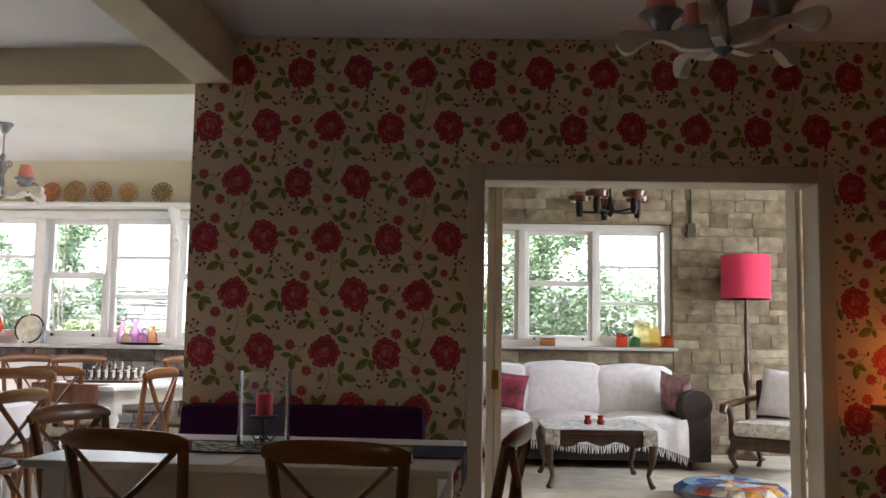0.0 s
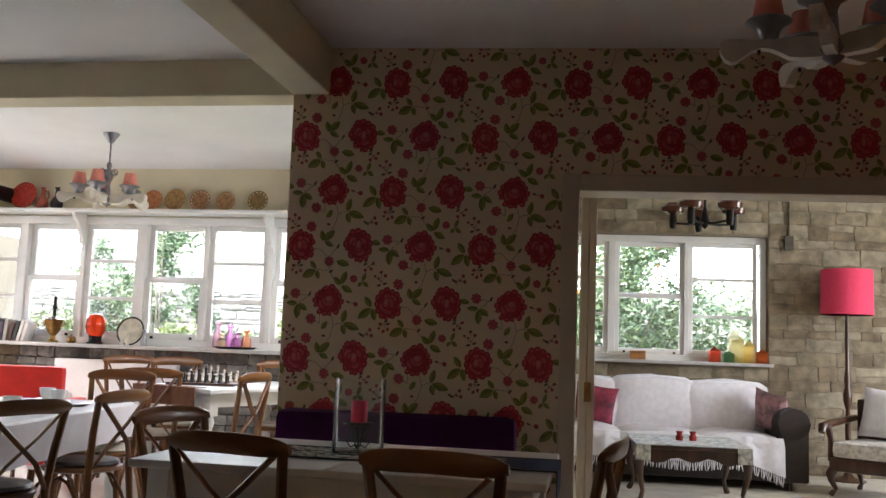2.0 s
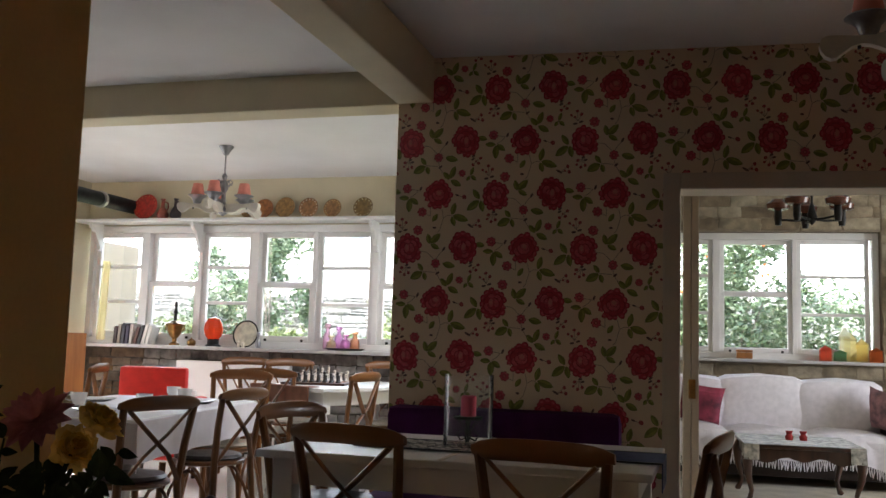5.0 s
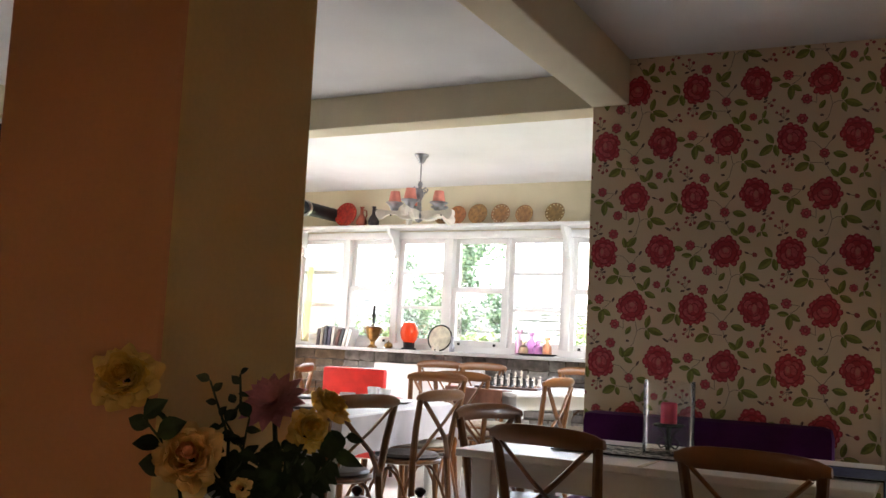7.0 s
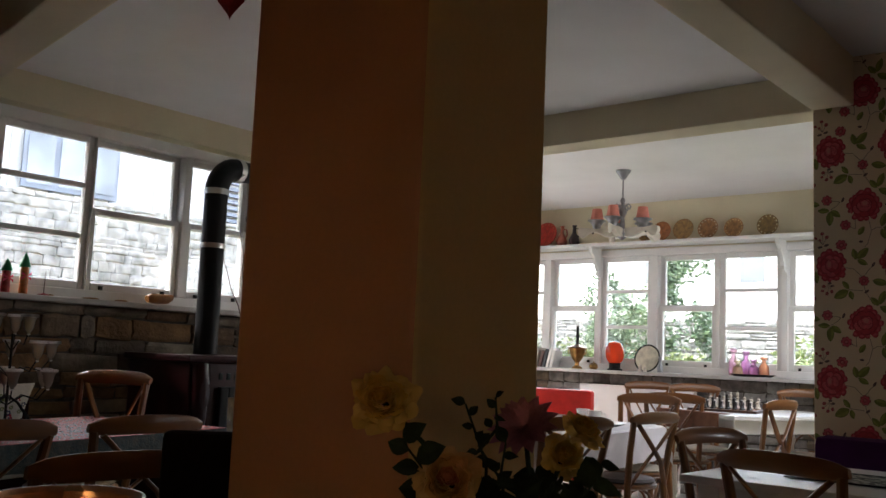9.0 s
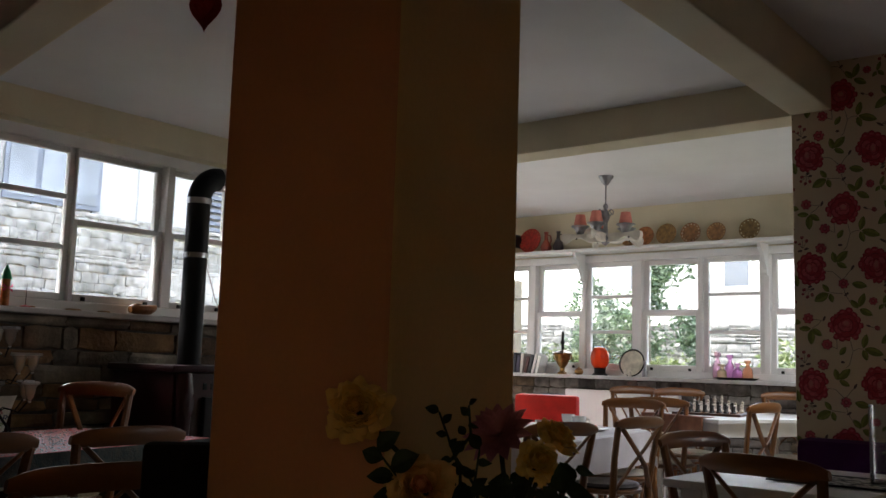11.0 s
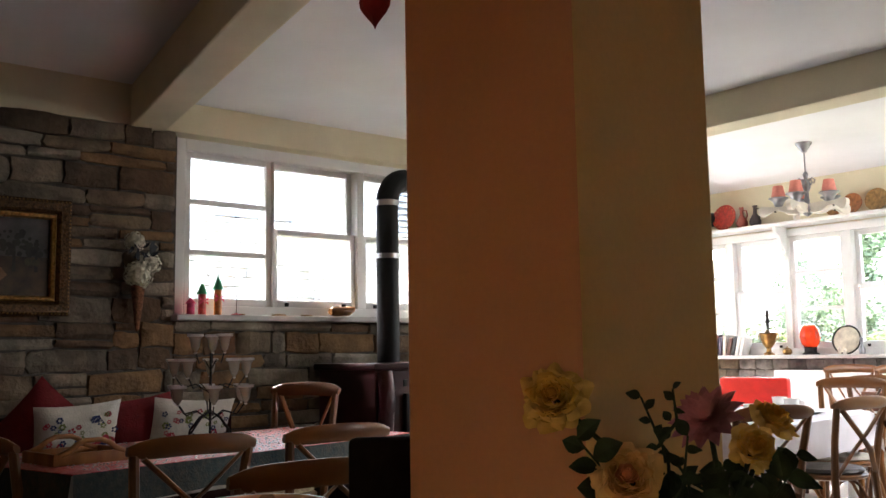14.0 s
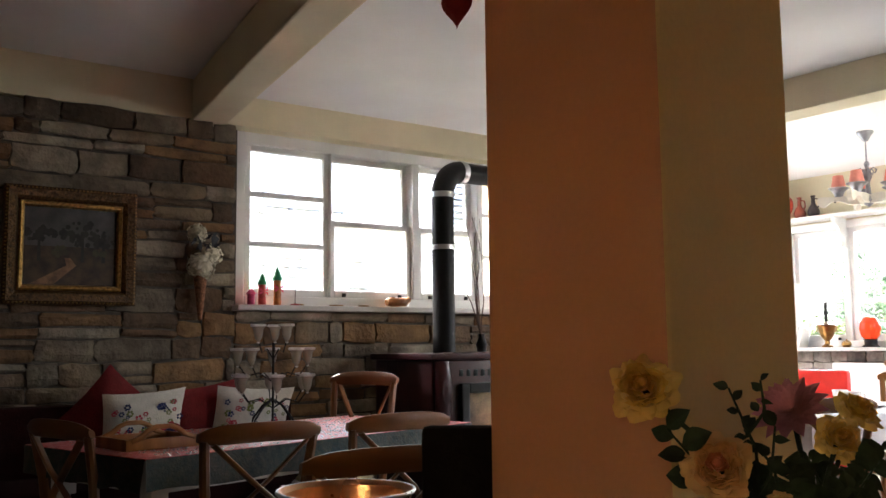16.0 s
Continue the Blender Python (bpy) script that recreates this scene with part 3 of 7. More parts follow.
for u0, u1, deep, u2 in ((1.524, 1.606, 0.1, 1.568), (3.14, 3.175, 0.15, 0)):
    leaf = thing("folding_door", PAPER, "cream folding door, folded back beside the wide opening", "door", kind="structure")
    for k in range(2):
        bm = B()
        w = (u1 - u0) / 2
        box(bm, u0 + k * w, u0 + (k + 1) * w - 0.003, 0.215 + 0.006 * k, 0.215 + deep, 0.01, 2.03, bev=0.004)
        part("leaf", bm, M["trim"], leaf, "", smooth=False)
    if not u2:
        continue
    bm = B()
    box(bm, u2 - 0.018, u2 + 0.018, 0.206, 0.2145, 0.93, 1.03, bev=0.003)
    part("finger_pull", bm, M["brass"], leaf, "small brass plate", smooth=False)
bm = B()
box(bm, OL - 0.6, OR + 0.6, 0.205, 0.262, 2.035, 2.075, bev=0.004)
solid("door_track", bm, M["white"], "white sliding door track over the opening", "door track", "structure", PAPER, smooth=False)


# ---------------------------------------------------------------- cross-back chair
def cross_chair(m, label, pad="seatpad", group="cross-back chairs", tall=0.88, wide=0.43):
    c = thing("cross_back_chair", m, label, "chair", group)
    W = M["chairwood"]
    h = wide / 2
    # back legs run up into the back posts
    for s in (-1, 1):
        b = B()
        tube(b, [(s * (h - 0.01), -0.235, 0), (s * (h - 0.03), -0.19, 0.22), (s * (h - 0.045), -0.175, 0.46), (s * (h - 0.028), -0.2, 0.66), (s * (h - 0.012), -0.235, tall - 0.045)], [0.015, 0.018, 0.021, 0.019, 0.018], 8)
        part("back_post", b, W, c)
        b = B()
        tube(b, [(s * (h - 0.005), 0.2, 0), (s * (h - 0.02), 0.185, 0.25), (s * (h - 0.03), 0.175, 0.45)], [0.014, 0.017, 0.02], 8)
        part("front_leg", b, W, c)
        b = B()
        tube(b, [(s * (h - 0.02), 0.175, 0.12)] + [(s * (h - 0.03), 0.175 - 0.36 * k / 6, 0.12 + 0.3 * math.sin(math.pi * k / 6) ** 0.7) for k in range(1, 6)] + [(s * (h - 0.02), -0.2, 0.12)], 0.010, 6)
        part("side_hoop", b, W, c)
    b = B()
    tube(b, [((h - 0.02) * math.cos(math.pi * (1 - k / 8)), 0.178, 0.12 + 0.3 * math.sin(math.pi * k / 8) ** 0.7) for k in range(9)], 0.010, 6)
    part("front_hoop", b, W, c)
    # top rail: a broad bowed board with rounded ends
    b = B()
    n, rings = 14, []
    for k in range(n + 1):
        u = 2 * k / n - 1
        x = u * (h + 0.012)
        y = -0.235 - 0.035 * (1 - u * u)
        hh = 0.036 * (1 - 0.55 * abs(u) ** 6)
        zc = tall - 0.035 + 0.012 * (1 - u * u)
        ring = []
        for t in range(10):
            a = 2 * math.pi * t / 10
            ring.append(b.verts.new((x, y + 0.013 * math.cos(a) - 0.006 * math.sin(a), zc + hh * math.copysign(abs(math.sin(a)) ** 0.7, math.sin(a)))))
        rings.append(ring)
    for r, q in zip(rings, rings[1:]):
        for t in range(10):
            b.faces.new((r[t], r[(t + 1) % 10], q[(t + 1) % 10], q[t]))
    b.faces.new(rings[0][::-1])
    b.faces.new(rings[-1])
    part("top_rail", b, M["railwood"], c)
    # crossed bent bars
    for s in (-1, 1):
        b = B()
        tube(b, [(s * (h - 0.05), -0.185, 0.47), (s * (h * 0.32), -0.225 - 0.004 * s, 0.6), (-s * h * 0.22, -0.24 - 0.004 * s, 0.7), (-s * (h - 0.04), -0.245, tall - 0.06)], 0.016, 8, flat=0.5)
        part("cross_bar", b, W, c)
    b = B()
    lathe(b, [(0.0, 0.442), (0.19, 0.442), (0.212, 0.45), (0.215, 0.465), (0.2, 0.474), (0.0, 0.474)], 24)
    for v in b.verts:
        if v.co.y > 0:
            v.co.x *= 1.05
        v.co.y *= 0.97
    part("seat", b, W, c)
    b = B()
    lathe(b, [(0.0, 0.472), (0.185, 0.472), (0.198, 0.484), (0.185, 0.5), (0.12, 0.508), (0.0, 0.51)], 20)
    part("seat_pad", b, M[pad], c, {"seatpad": "dark leather pad", "palepad": "cream cloth pad", "rush": "woven rush pad"}[pad])
    return c


CHAIR = "honey beech cross-back chair"
# (x, y of the seat's middle, turn: 0 faces away along +y, pad, words)
chairs = [
    (-1.09, 3.26, -9, "seatpad", "drawn up to the white dining table"),
    (-0.39, 3.08, -6, "seatpad", "drawn up to the white dining table"),
    (-1.51, 3.83, -106, "seatpad", "at the end of the white dining table"),
    (-0.12, 3.55, 80, "seatpad", "at the end of the white dining table"),
    (-2.74, 4.92, 82, "seatpad", "beside the table with the lilac cloth"),
    (-2.66, 4.0, 70, "seatpad", "beside the table with the lilac cloth"),
    (-2.98, 5.53, 185, "palepad", "at the far end of the lilac-clothed table"),
    (-3.13, 6.52, 14, "palepad", "at the chess table"),
    (-2.53, 6.33, 83, "palepad", "at the chess table"),
    (-3.71, 7.34, -132, "palepad", "by the window near the chess table"),
    (-3.31, 7.37, -135, "palepad", "by the window at the chess table"),
    (-2.55, 7.62, -158, "palepad", "by the window at the chess table"),
    (-4.52, 5.9, 110, "palepad", "beside the red armchair"),
    (-3.3, 1.37, 88, "rush", "at the table with the red cloth"),
    (-3.33, 1.98, 86, "rush", "at the table with the red cloth"),
    (-2.335, 1.29, 82, "rush", "near the orange pillar"),
    (-4.25, 2.33, 200, "rush", "between the red-clothed table and the stove"),
    (-3.77, 1.08, 14, "rush", "by the end of the red-clothed table"),
]
for k, (x, y, a, pad, words) in enumerate(chairs):
    tall = 1.0 if y > 7 or words.startswith("between") else 0.95 if y > 5.3 else 0.88
    cross_chair(pose(x, y, 0, 0, 0, a), f"{CHAIR} {words}", pad, tall=tall, wide=0.43)


# ---------------------------------------------------------------- white dining table
def leg_table(name, m, x0, x1, y0, y1, z, label, category="table", leg=0.035, turned=True, top=0.03, apron=0.1, inset=0.06, material="white", mid=False):
    t = thing(name, m, label, category)
    b = B()
    box(b, x0, x1, y0, y1, z - top, z, bev=0.006)
    part("tabletop", b, M[material], t, smooth=False)
    b = B()
    i = inset
    for q in ((x0 + i, x1 - i, y0 + i, y0 + i + 0.022), (x0 + i, x1 - i, y1 - i - 0.022, y1 - i), (x0 + i, x0 + i + 0.022, y0 + i + 0.022, y1 - i - 0.022), (x1 - i - 0.022, x1 - i, y0 + i + 0.022, y1 - i - 0.022)):
        b = B()
        box(b, *q, z - top - apron, z - top, bev=0.003)
        part("apron_rail", b, M[material], t, smooth=False)
    for x, y in product((x0 + i + 0.03, x1 - i - 0.03), (y0 + i + 0.03, y1 - i - 0.03)):
        b = B()
        if turned:
            box(b, x - leg, x + leg, y - leg, y + leg, z - top - apron - 0.06, z - top, bev=0.004)
            zt = z - top - apron - 0.06
            lathe(b, [(leg * 0.7, 0), (leg * 0.55, 0.03), (leg * 0.9, 0.06), (leg * 0.75, 0.12), (leg * 1.0, zt * 0.45), (leg * 0.95, zt * 0.7), (leg * 0.6, zt * 0.86), (leg * 1.0, zt * 0.93), (leg * 0.7, zt)], 14, (x, y, 0))
        else:
            box(b, x - leg, x + leg, y - leg, y + leg, 0, z - top, bev=0.004)
        part("leg", b, M[material], t)
    return t


leg_table("dining_table", Matrix.Translation((0, 0, 0)), -1.56, -0.1, 3.2, 4.1, 0.76, "white painted wooden dining table with a patterned runner on it", turned=False, leg=0.04)
bm = B()
box(bm, -0.85, -0.832, 3.205, 4.095, 0.7605, 0.7625)
solid("table_leaf_joint", bm, M["trim"], "thin joint strip across the white dining table", "trim", smooth=False)
M["runner"] = mat("floral_runner", (0.45, 0.43, 0.36), 0.85, var=0.3, scale=26, col2=(0.02, 0.025, 0.02), bump=0.2)
for n in M["runner"].node_tree.nodes:
    if n.type == "MAP_RANGE" and abs(n.inputs["From Min"].default_value - 0.35) < 0.01:
        n.inputs["From Min"].default_value, n.inputs["From Max"].default_value = 0.47, 0.53
M["navy"] = mat("navy_cloth", (0.02, 0.035, 0.13), 0.85, var=0.2, scale=26, bump=0.2)
bm = B()
box(bm, -1.25, -0.28, 3.48, 3.8, 0.763, 0.767, slot=0)
box(bm, -0.28, -0.08, 3.48, 3.8, 0.763, 0.767, slot=1)
box(bm, -0.084, -0.08, 3.48, 3.8, 0.66, 0.763, slot=1)
for y in (3.46, 3.8):
    box(bm, -1.27, -0.08, y, y + 0.02, 0.763, 0.768, slot=2)
solid("table_runner", bm, [M["runner"], M["navy"], M["black"]], "black-edged floral table runner with a navy end", "table runner", smooth=False)

# hurricane lamp with its candle
hl = thing("hurricane_lamp", pose(-0.86, 3.68, 0.767), "clear glass hurricane cylinder with a pink pillar candle", "candle holder")
bm = B()
lathe(bm, [(0.0, 0.0), (0.098, 0.0), (0.1, 0.006), (0.1, 0.285), (0.097, 0.285), (0.0965, 0.012), (0.0, 0.012)], 32)
part("glass_cylinder", bm, M["hurricane"], hl)
st = B()
lathe(st, [(0.0, 0.105), (0.055, 0.105), (0.06, 0.112), (0.055, 0.116), (0.0, 0.116)], 20)
tube(st, [(0, 0, 0.014), (0, 0, 0.105)], 0.005, 6)
for k in range(4):
    a = math.pi / 2 * k
    tube(st, [(math.cos(a) * r, math.sin(a) * r, z) for r, z in ((0.01, 0.03), (0.03, 0.02), (0.045, 0.04), (0.03, 0.06), (0.012, 0.055), (0.02, 0.08), (0.04, 0.1))], 0.0035, 6)
part("stand", st, M["iron"], hl, "scrolled dark metal stand")
bm = B()
lathe(bm, [(0.0, 0.117), (0.03, 0.117), (0.032, 0.12), (0.032, 0.195), (0.028, 0.2), (0.0, 0.196)], 20)
part("candle", bm, M["candle"], hl, "pink pillar candle")

# purple bench against the papered wall
bench = thing("bench_sofa", PAPER, "purple velvet bench with a padded back", "bench")
for nm, b in (("backrest", (0.03, 1.22, -0.16, -0.02, 0.40, 0.855)), ("seat", (0.03, 1.22, -0.58, -0.165, 0.3, 0.46))):
    bm = B()
    box(bm, *b, bev=0.05 if nm == "backrest" else 0.04)
    part(nm, bm, M["purple"], bench)
bm = B()
box(bm, 0.06, 1.19, -0.54, -0.04, 0.06, 0.298, bev=0.01)
part("base", bm, M["purple"], bench)
for u, v in product((0.1, 1.15), (-0.5, -0.08)):
    bm = B()
    box(bm, u - 0.025, u + 0.025, v - 0.025, v + 0.025, 0, 0.06)
    part("foot", bm, M["black"], bench, smooth=False)


# ---------------------------------------------------------------- chandeliers
def chandelier(m, drop, label):
    c = thing("chandelier", m, label, "chandelier")
    b = B()
    lathe(b, [(0.0, 0.0), (0.062, 0.0), (0.06, -0.015), (0.045, -0.03), (0.028, -0.06), (0.018, -0.075), (0.0, -0.075)], 20)
    part("ceiling_cup", b, M["pewter"], c)
    b = B()
    tube(b, [(0, 0, -0.07), (0, 0, -drop + 0.3)], 0.006, 8)
    part("rod", b, M["pewter"], c)
    b = B()
    lathe(b, [(0.0, 0.32), (0.012, 0.32), (0.022, 0.3), (0.014, 0.27), (0.03, 0.24), (0.034, 0.2), (0.016, 0.16), (0.02, 0.08), (0.04, 0.05), (0.05, 0.02), (0.03, -0.01), (0.0, -0.03)], 16, (0, 0, -drop))
    for k in range(5):
        a = 2 * math.pi * k / 5 + 0.3
        tube(b, [(math.cos(a) * r, math.sin(a) * r, -drop + z) for r, z in ((0.015, 0.24), (0.05, 0.27), (0.07, 0.25), (0.06, 0.225), (0.045, 0.235))], 0.006, 6)
    part("stem", b, M["pewter"], c)
    lower = [(0.02, 0.0), (0.1, -0.004), (0.14, 0.0), (0.17, 0.018), (0.2, 0.031), (0.23, 0.034), (0.26, 0.026), (0.285, 0.008), (0.305, -0.008), (0.325, -0.012), (0.345, -0.002)]
    upper = [(0.358, 0.018), (0.362, 0.04), (0.355, 0.06), (0.335, 0.069), (0.3, 0.068), (0.24, 0.062), (0.18, 0.066), (0.12, 0.07), (0.06, 0.068), (0.02, 0.06)]
    for k in range(5):
        a = 2 * math.pi * k / 5
        ca, sa = math.cos(a), math.sin(a)
        # carved arm: a board on edge with a scalloped lower side
        b = B()
        sides = [[b.verts.new((ca * r - sa * w, sa * r + ca * w, -drop + z)) for r, z in lower + upper] for w in (-0.019, 0.019)]
        N = len(sides[0])
        for i in range(N):
            b.faces.new((sides[0][i], sides[0][(i + 1) % N], sides[1][(i + 1) % N], sides[1][i]))
        for side in sides:
            for i in range(9):
                b.faces.new((side[i], side[i + 1], side[N - 2 - i], side[N - 1 - i]))
            b.faces.new((side[9], side[10], side[11]))
        bmesh.ops.recalc_face_normals(b, faces=b.faces)
        part("carved_arm", b, M["alabaster"], c, "cream scalloped arm", smooth=False)
        b = B()
        tube(b, [(r * ca, r * sa, -drop + z) for r, z in ((0.235, 0.02), (0.235, 0.036))], 0.006, 8)
        part("bolt", b, M["iron"], c, "dark iron bolt")
        b = B()
        p = (0.205 * ca, 0.205 * sa, -drop + 0.062)
        lathe(b, [(0.0, 0.0), (0.03, 0.0), (0.032, 0.012), (0.04, 0.035), (0.055, 0.052), (0.078, 0.066), (0.074, 0.072), (0.05, 0.06), (0.035, 0.04), (0.0, 0.035)], 20, p)
        part("cup", b, M["pewter"], c, "grey metal cup")
        b = B()
        lathe(b, [(0.057, 0.06), (0.05, 0.1), (0.038, 0.165), (0.035, 0.165), (0.054, 0.06)], 20, p)
        part("shade", b, M["shade_pink"], c, "salmon pink fabric shade")
    return c


chandelier(pose(-3.7, 6.62, CEIL, 0, 0, -10), 0.55, "grey metal chandelier with pink shades and cream carved arms")
chandelier(pose(0.805, 3.29, CEIL, 0, 0, 33), 0.54, "grey chandelier with pink shades by the papered wall")


# ---------------------------------------------------------------- back room
shelf = thing("plate_shelf", Matrix.Identity(4), "white painted plate shelf over the long window", "shelf")
bm = B()
box(bm, -6.03, -1.6, BACK_Y - 0.25, BACK_Y - 0.001, 2.285, 2.318, bev=0.006)
part("board", bm, M["white"], shelf, smooth=False)
for x in (-5.86, -4.72, -2.88):
    b = B()
    prof = [(0.0, 2.284), (0.2, 2.284), (0.19, 2.24), (0.13, 2.2), (0.09, 2.12), (0.05, 2.06), (0.055, 2.02), (0.0, 2.0)]
    for s, e in ((x - 0.016, x + 0.016),):
        va = [b.verts.new((s, BACK_Y - 0.032 - d, z)) for d, z in prof]
        vb = [b.verts.new((e, BACK_Y - 0.032 - d, z)) for d, z in prof]
        b.faces.new(va)
        b.faces.new(vb[::-1])
        for i in range(len(prof)):
            j = (i + 1) % len(prof)
            b.faces.new((va[i], va[j], vb[j], vb[i]))
    part("bracket", b, M["white"], shelf, smooth=False)

# (x, radius, well, rim, motif, figure in the well, dots round the rim)
PLATES = [(-4.16, 0.085, (0.5, 0.26, 0.05), (0.3, 0.15, 0.04), (0.75, 0.5, 0.12), "dots", 0),
          (-4.0, 0.095, (0.6, 0.19, 0.025), (0.42, 0.15, 0.04), (0.9, 0.45, 0.06), "dots", 0),
          (-3.78, 0.102, (0.5, 0.28, 0.1), (0.36, 0.2, 0.06), (0.82, 0.72, 0.5), "flower", 0),
          (-3.54, 0.098, (0.7, 0.2, 0.09), (0.36, 0.17, 0.06), (0.82, 0.66, 0.5), "dots", 16),
          (-3.296, 0.09, (0.68, 0.5, 0.43), (0.38, 0.19, 0.07), (0.65, 0.46, 0.2), "disc", 18),
          (-2.99, 0.096, (0.42, 0.3, 0.11), (0.26, 0.16, 0.05), (0.8, 0.72, 0.46), "flower", 14),
          (-5.3, 0.13, (0.72, 0.05, 0.02), (0.5, 0.03, 0.015), (0.5, 0.13, 0.04), "dots", 18)]
for k, (x, r, well, edge, paint, figure, dots) in enumerate(PLATES):
    p = thing("plate", pose(x, BACK_Y - 0.12, 2.318 + r * 0.985, 78, 0, 0), ["brown painted pottery plate standing on the shelf", "large bright red pottery dish on the shelf"][k == 6], "plate", "plates on the shelf")
    mm = mat("pottery_well", well, 0.3, var=0.2, scale=26, coat=0.2, bump=0)
    m2 = mat("pottery_rim", edge, 0.35, var=0.25, scale=40, bump=0)
    m3 = mat("pottery_motif", paint, 0.35, var=0.15, scale=40, bump=0)
    b = B()
    lathe(b, [(0.0, 0.0), (r * 0.55, 0.0), (r * 0.66, 0.012), (r * 0.68, 0.016), (r * 0.55, 0.005), (0.0, 0.004)], 28)
    part("dish", b, mm, p)
    b = B()
    lathe(b, [(r * 0.66, 0.012), (r, 0.022), (r, 0.026), (r * 0.68, 0.0165)], 28)
    part("rim", b, m2, p)
    b = B()
    for j in range(dots):
        a = 2 * math.pi * j / dots
        lathe(b, [(0.0, 0.0), (r * 0.07, 0.0), (r * 0.06, 0.003), (0.0, 0.004)], 8, (0.85 * r * math.cos(a), 0.85 * r * math.sin(a), 0.0205))
    if figure == "flower":
        for j in range(5):
            a = 2 * math.pi * j / 5 + 0.3
            lathe(b, [(0.0, 0.0), (r * 0.2, 0.0), (r * 0.18, 0.003), (0.0, 0.004)], 12, (0.26 * r * math.cos(a), 0.26 * r * math.sin(a), 0.006))
    elif figure == "dots":
        for n, far in ((1, 0.0), (6, 0.24), (11, 0.46)):
            for j in range(n):
                a = 2 * math.pi * j / n
                lathe(b, [(0.0, 0.0), (r * 0.075, 0.0), (r * 0.065, 0.003), (0.0, 0.004)], 8, (far * r * math.cos(a), far * r * math.sin(a), 0.006))
    else:
        lathe(b, [(r * 0.5, 0.0055), (r * 0.56, 0.0065), (r * 0.5, 0.0085)], 24)
    tagged(part("motif", b, m3, p, "pale painted motif"), kind="stuff")

for x, col in ((-5.118, (0.42, 0.09, 0.045)), (-4.972, (0.05, 0.03, 0.03))):
    j = thing("jug", pose(x, BACK_Y - 0.12, 2.318), "dark glazed pottery jug with a narrow neck", "jug", "jugs on the shelf")
    b = B()
    lathe(b, [(0.0, 0.0), (0.035, 0.0), (0.055, 0.03), (0.058, 0.06), (0.04, 0.1), (0.02, 0.13), (0.017, 0.19), (0.026, 0.21), (0.022, 0.21), (0.012, 0.18), (0.0, 0.18)], 18)
    part("body", b, mat("jug_glaze", col, 0.3, var=0.25, scale=18, coat=0.3, bump=0), j)
    b = B()
    tube(b, [(0.02, 0, 0.18), (0.055, 0, 0.17), (0.062, 0, 0.12), (0.045, 0, 0.09)], 0.007, 6)
    part("handle", b, mat("jug_glaze_handle", col, 0.3, var=0.25, scale=18, bump=0), j)

# the stove pipe's far end, at the shelf
SILL = 1.09
# samovar
s = thing("samovar", pose(-4.89, BACK_Y - 0.14, SILL), "small brass samovar on the window sill", "samovar")
b = B()
lathe(b, [(0.0, 0.0), (0.05, 0.0), (0.05, 0.015), (0.025, 0.03), (0.022, 0.06), (0.055, 0.1), (0.08, 0.17), (0.085, 0.2), (0.105, 0.208), (0.06, 0.222), (0.03, 0.235), (0.0, 0.24)], 20)
part("body", b, M["brass"], s)
b = B()
lathe(b, [(0.0, 0.24), (0.014, 0.24), (0.014, 0.3), (0.024, 0.305), (0.02, 0.33), (0.014, 0.34), (0.014, 0.42), (0.0, 0.42)], 12)
part("chimney", b, M["iron"], s, "dark narrow chimney")
for q in (-1, 1):
    b = B()
    tube(b, [(q * 0.065, 0, 0.14), (q * 0.1, 0, 0.15), (q * 0.105, 0, 0.19), (q * 0.075, 0, 0.195)], 0.006, 6)
    part("handle", b, M["brass"], s)

bp = thing("brass_pot", pose(-4.69, BACK_Y - 0.16, SILL), "small lidded brass pot on the window sill", "pot")
b = B()
lathe(b, [(0.0, 0.0), (0.03, 0.0), (0.045, 0.02), (0.04, 0.045), (0.0, 0.045)], 16)
part("body", b, M["brass"], bp)
b = B()
lathe(b, [(0.042, 0.046), (0.025, 0.06), (0.006, 0.065), (0.008, 0.076), (0.0, 0.08)], 16)
part("lid", b, M["brass"], bp)
lamp = thing("orange_lamp", pose(-4.475, BACK_Y - 0.13, SILL), "ribbed orange glass lamp on a dark foot", "lamp")
b = B()
lathe(b, [(0.0, 0.07), (0.05, 0.07), (0.075, 0.1), (0.088, 0.16), (0.08, 0.22), (0.05, 0.265), (0.0, 0.28)], 36, wave=0.035, waves=12)
part("globe", b, M["orange_glass"], lamp)
b = B()
lathe(b, [(0.0, 0.0), (0.075, 0.0), (0.075, 0.01), (0.055, 0.02), (0.055, 0.062), (0.065, 0.07), (0.0, 0.07)], 20)
part("foot", b, M["black"], lamp)

t = thing("round_tray", pose(-4.14, BACK_Y - 0.11, SILL + 0.125, 78, 0, 0), "round cream tray with a dark rim standing on the sill", "tray")
b = B()
lathe(b, [(0.0, 0.0), (0.12, 0.0), (0.128, 0.012), (0.122, 0.012), (0.115, 0.006), (0.0, 0.006)], 32)
part("disc", b, mat("cream_painted_tray", (0.72, 0.67, 0.52), 0.3, var=0.2, scale=14), t)
b = B()
tube(b, [(0.126 * math.cos(a), 0.126 * math.sin(a), 0.01) for a in (2 * math.pi * k / 32 for k in range(33))], 0.008, 6)
part("rim", b, M["iron"], t, "dark rim")
for dx, hh in ((-0.05, 0.07), (0.0, 0.055)):
    o = thing("figurine", pose(-4.12 + dx, BACK_Y - 0.2, SILL), "tiny pale ornament in front of the round tray", "ornament", "sill figurines")
    b = B()
    lathe(b, [(0.0, 0.0), (0.018, 0.0), (0.012, hh * 0.4), (0.016, hh * 0.7), (0.006, hh * 0.9), (0.0, hh)], 10)
    part("body", b, M["alabaster"], o)
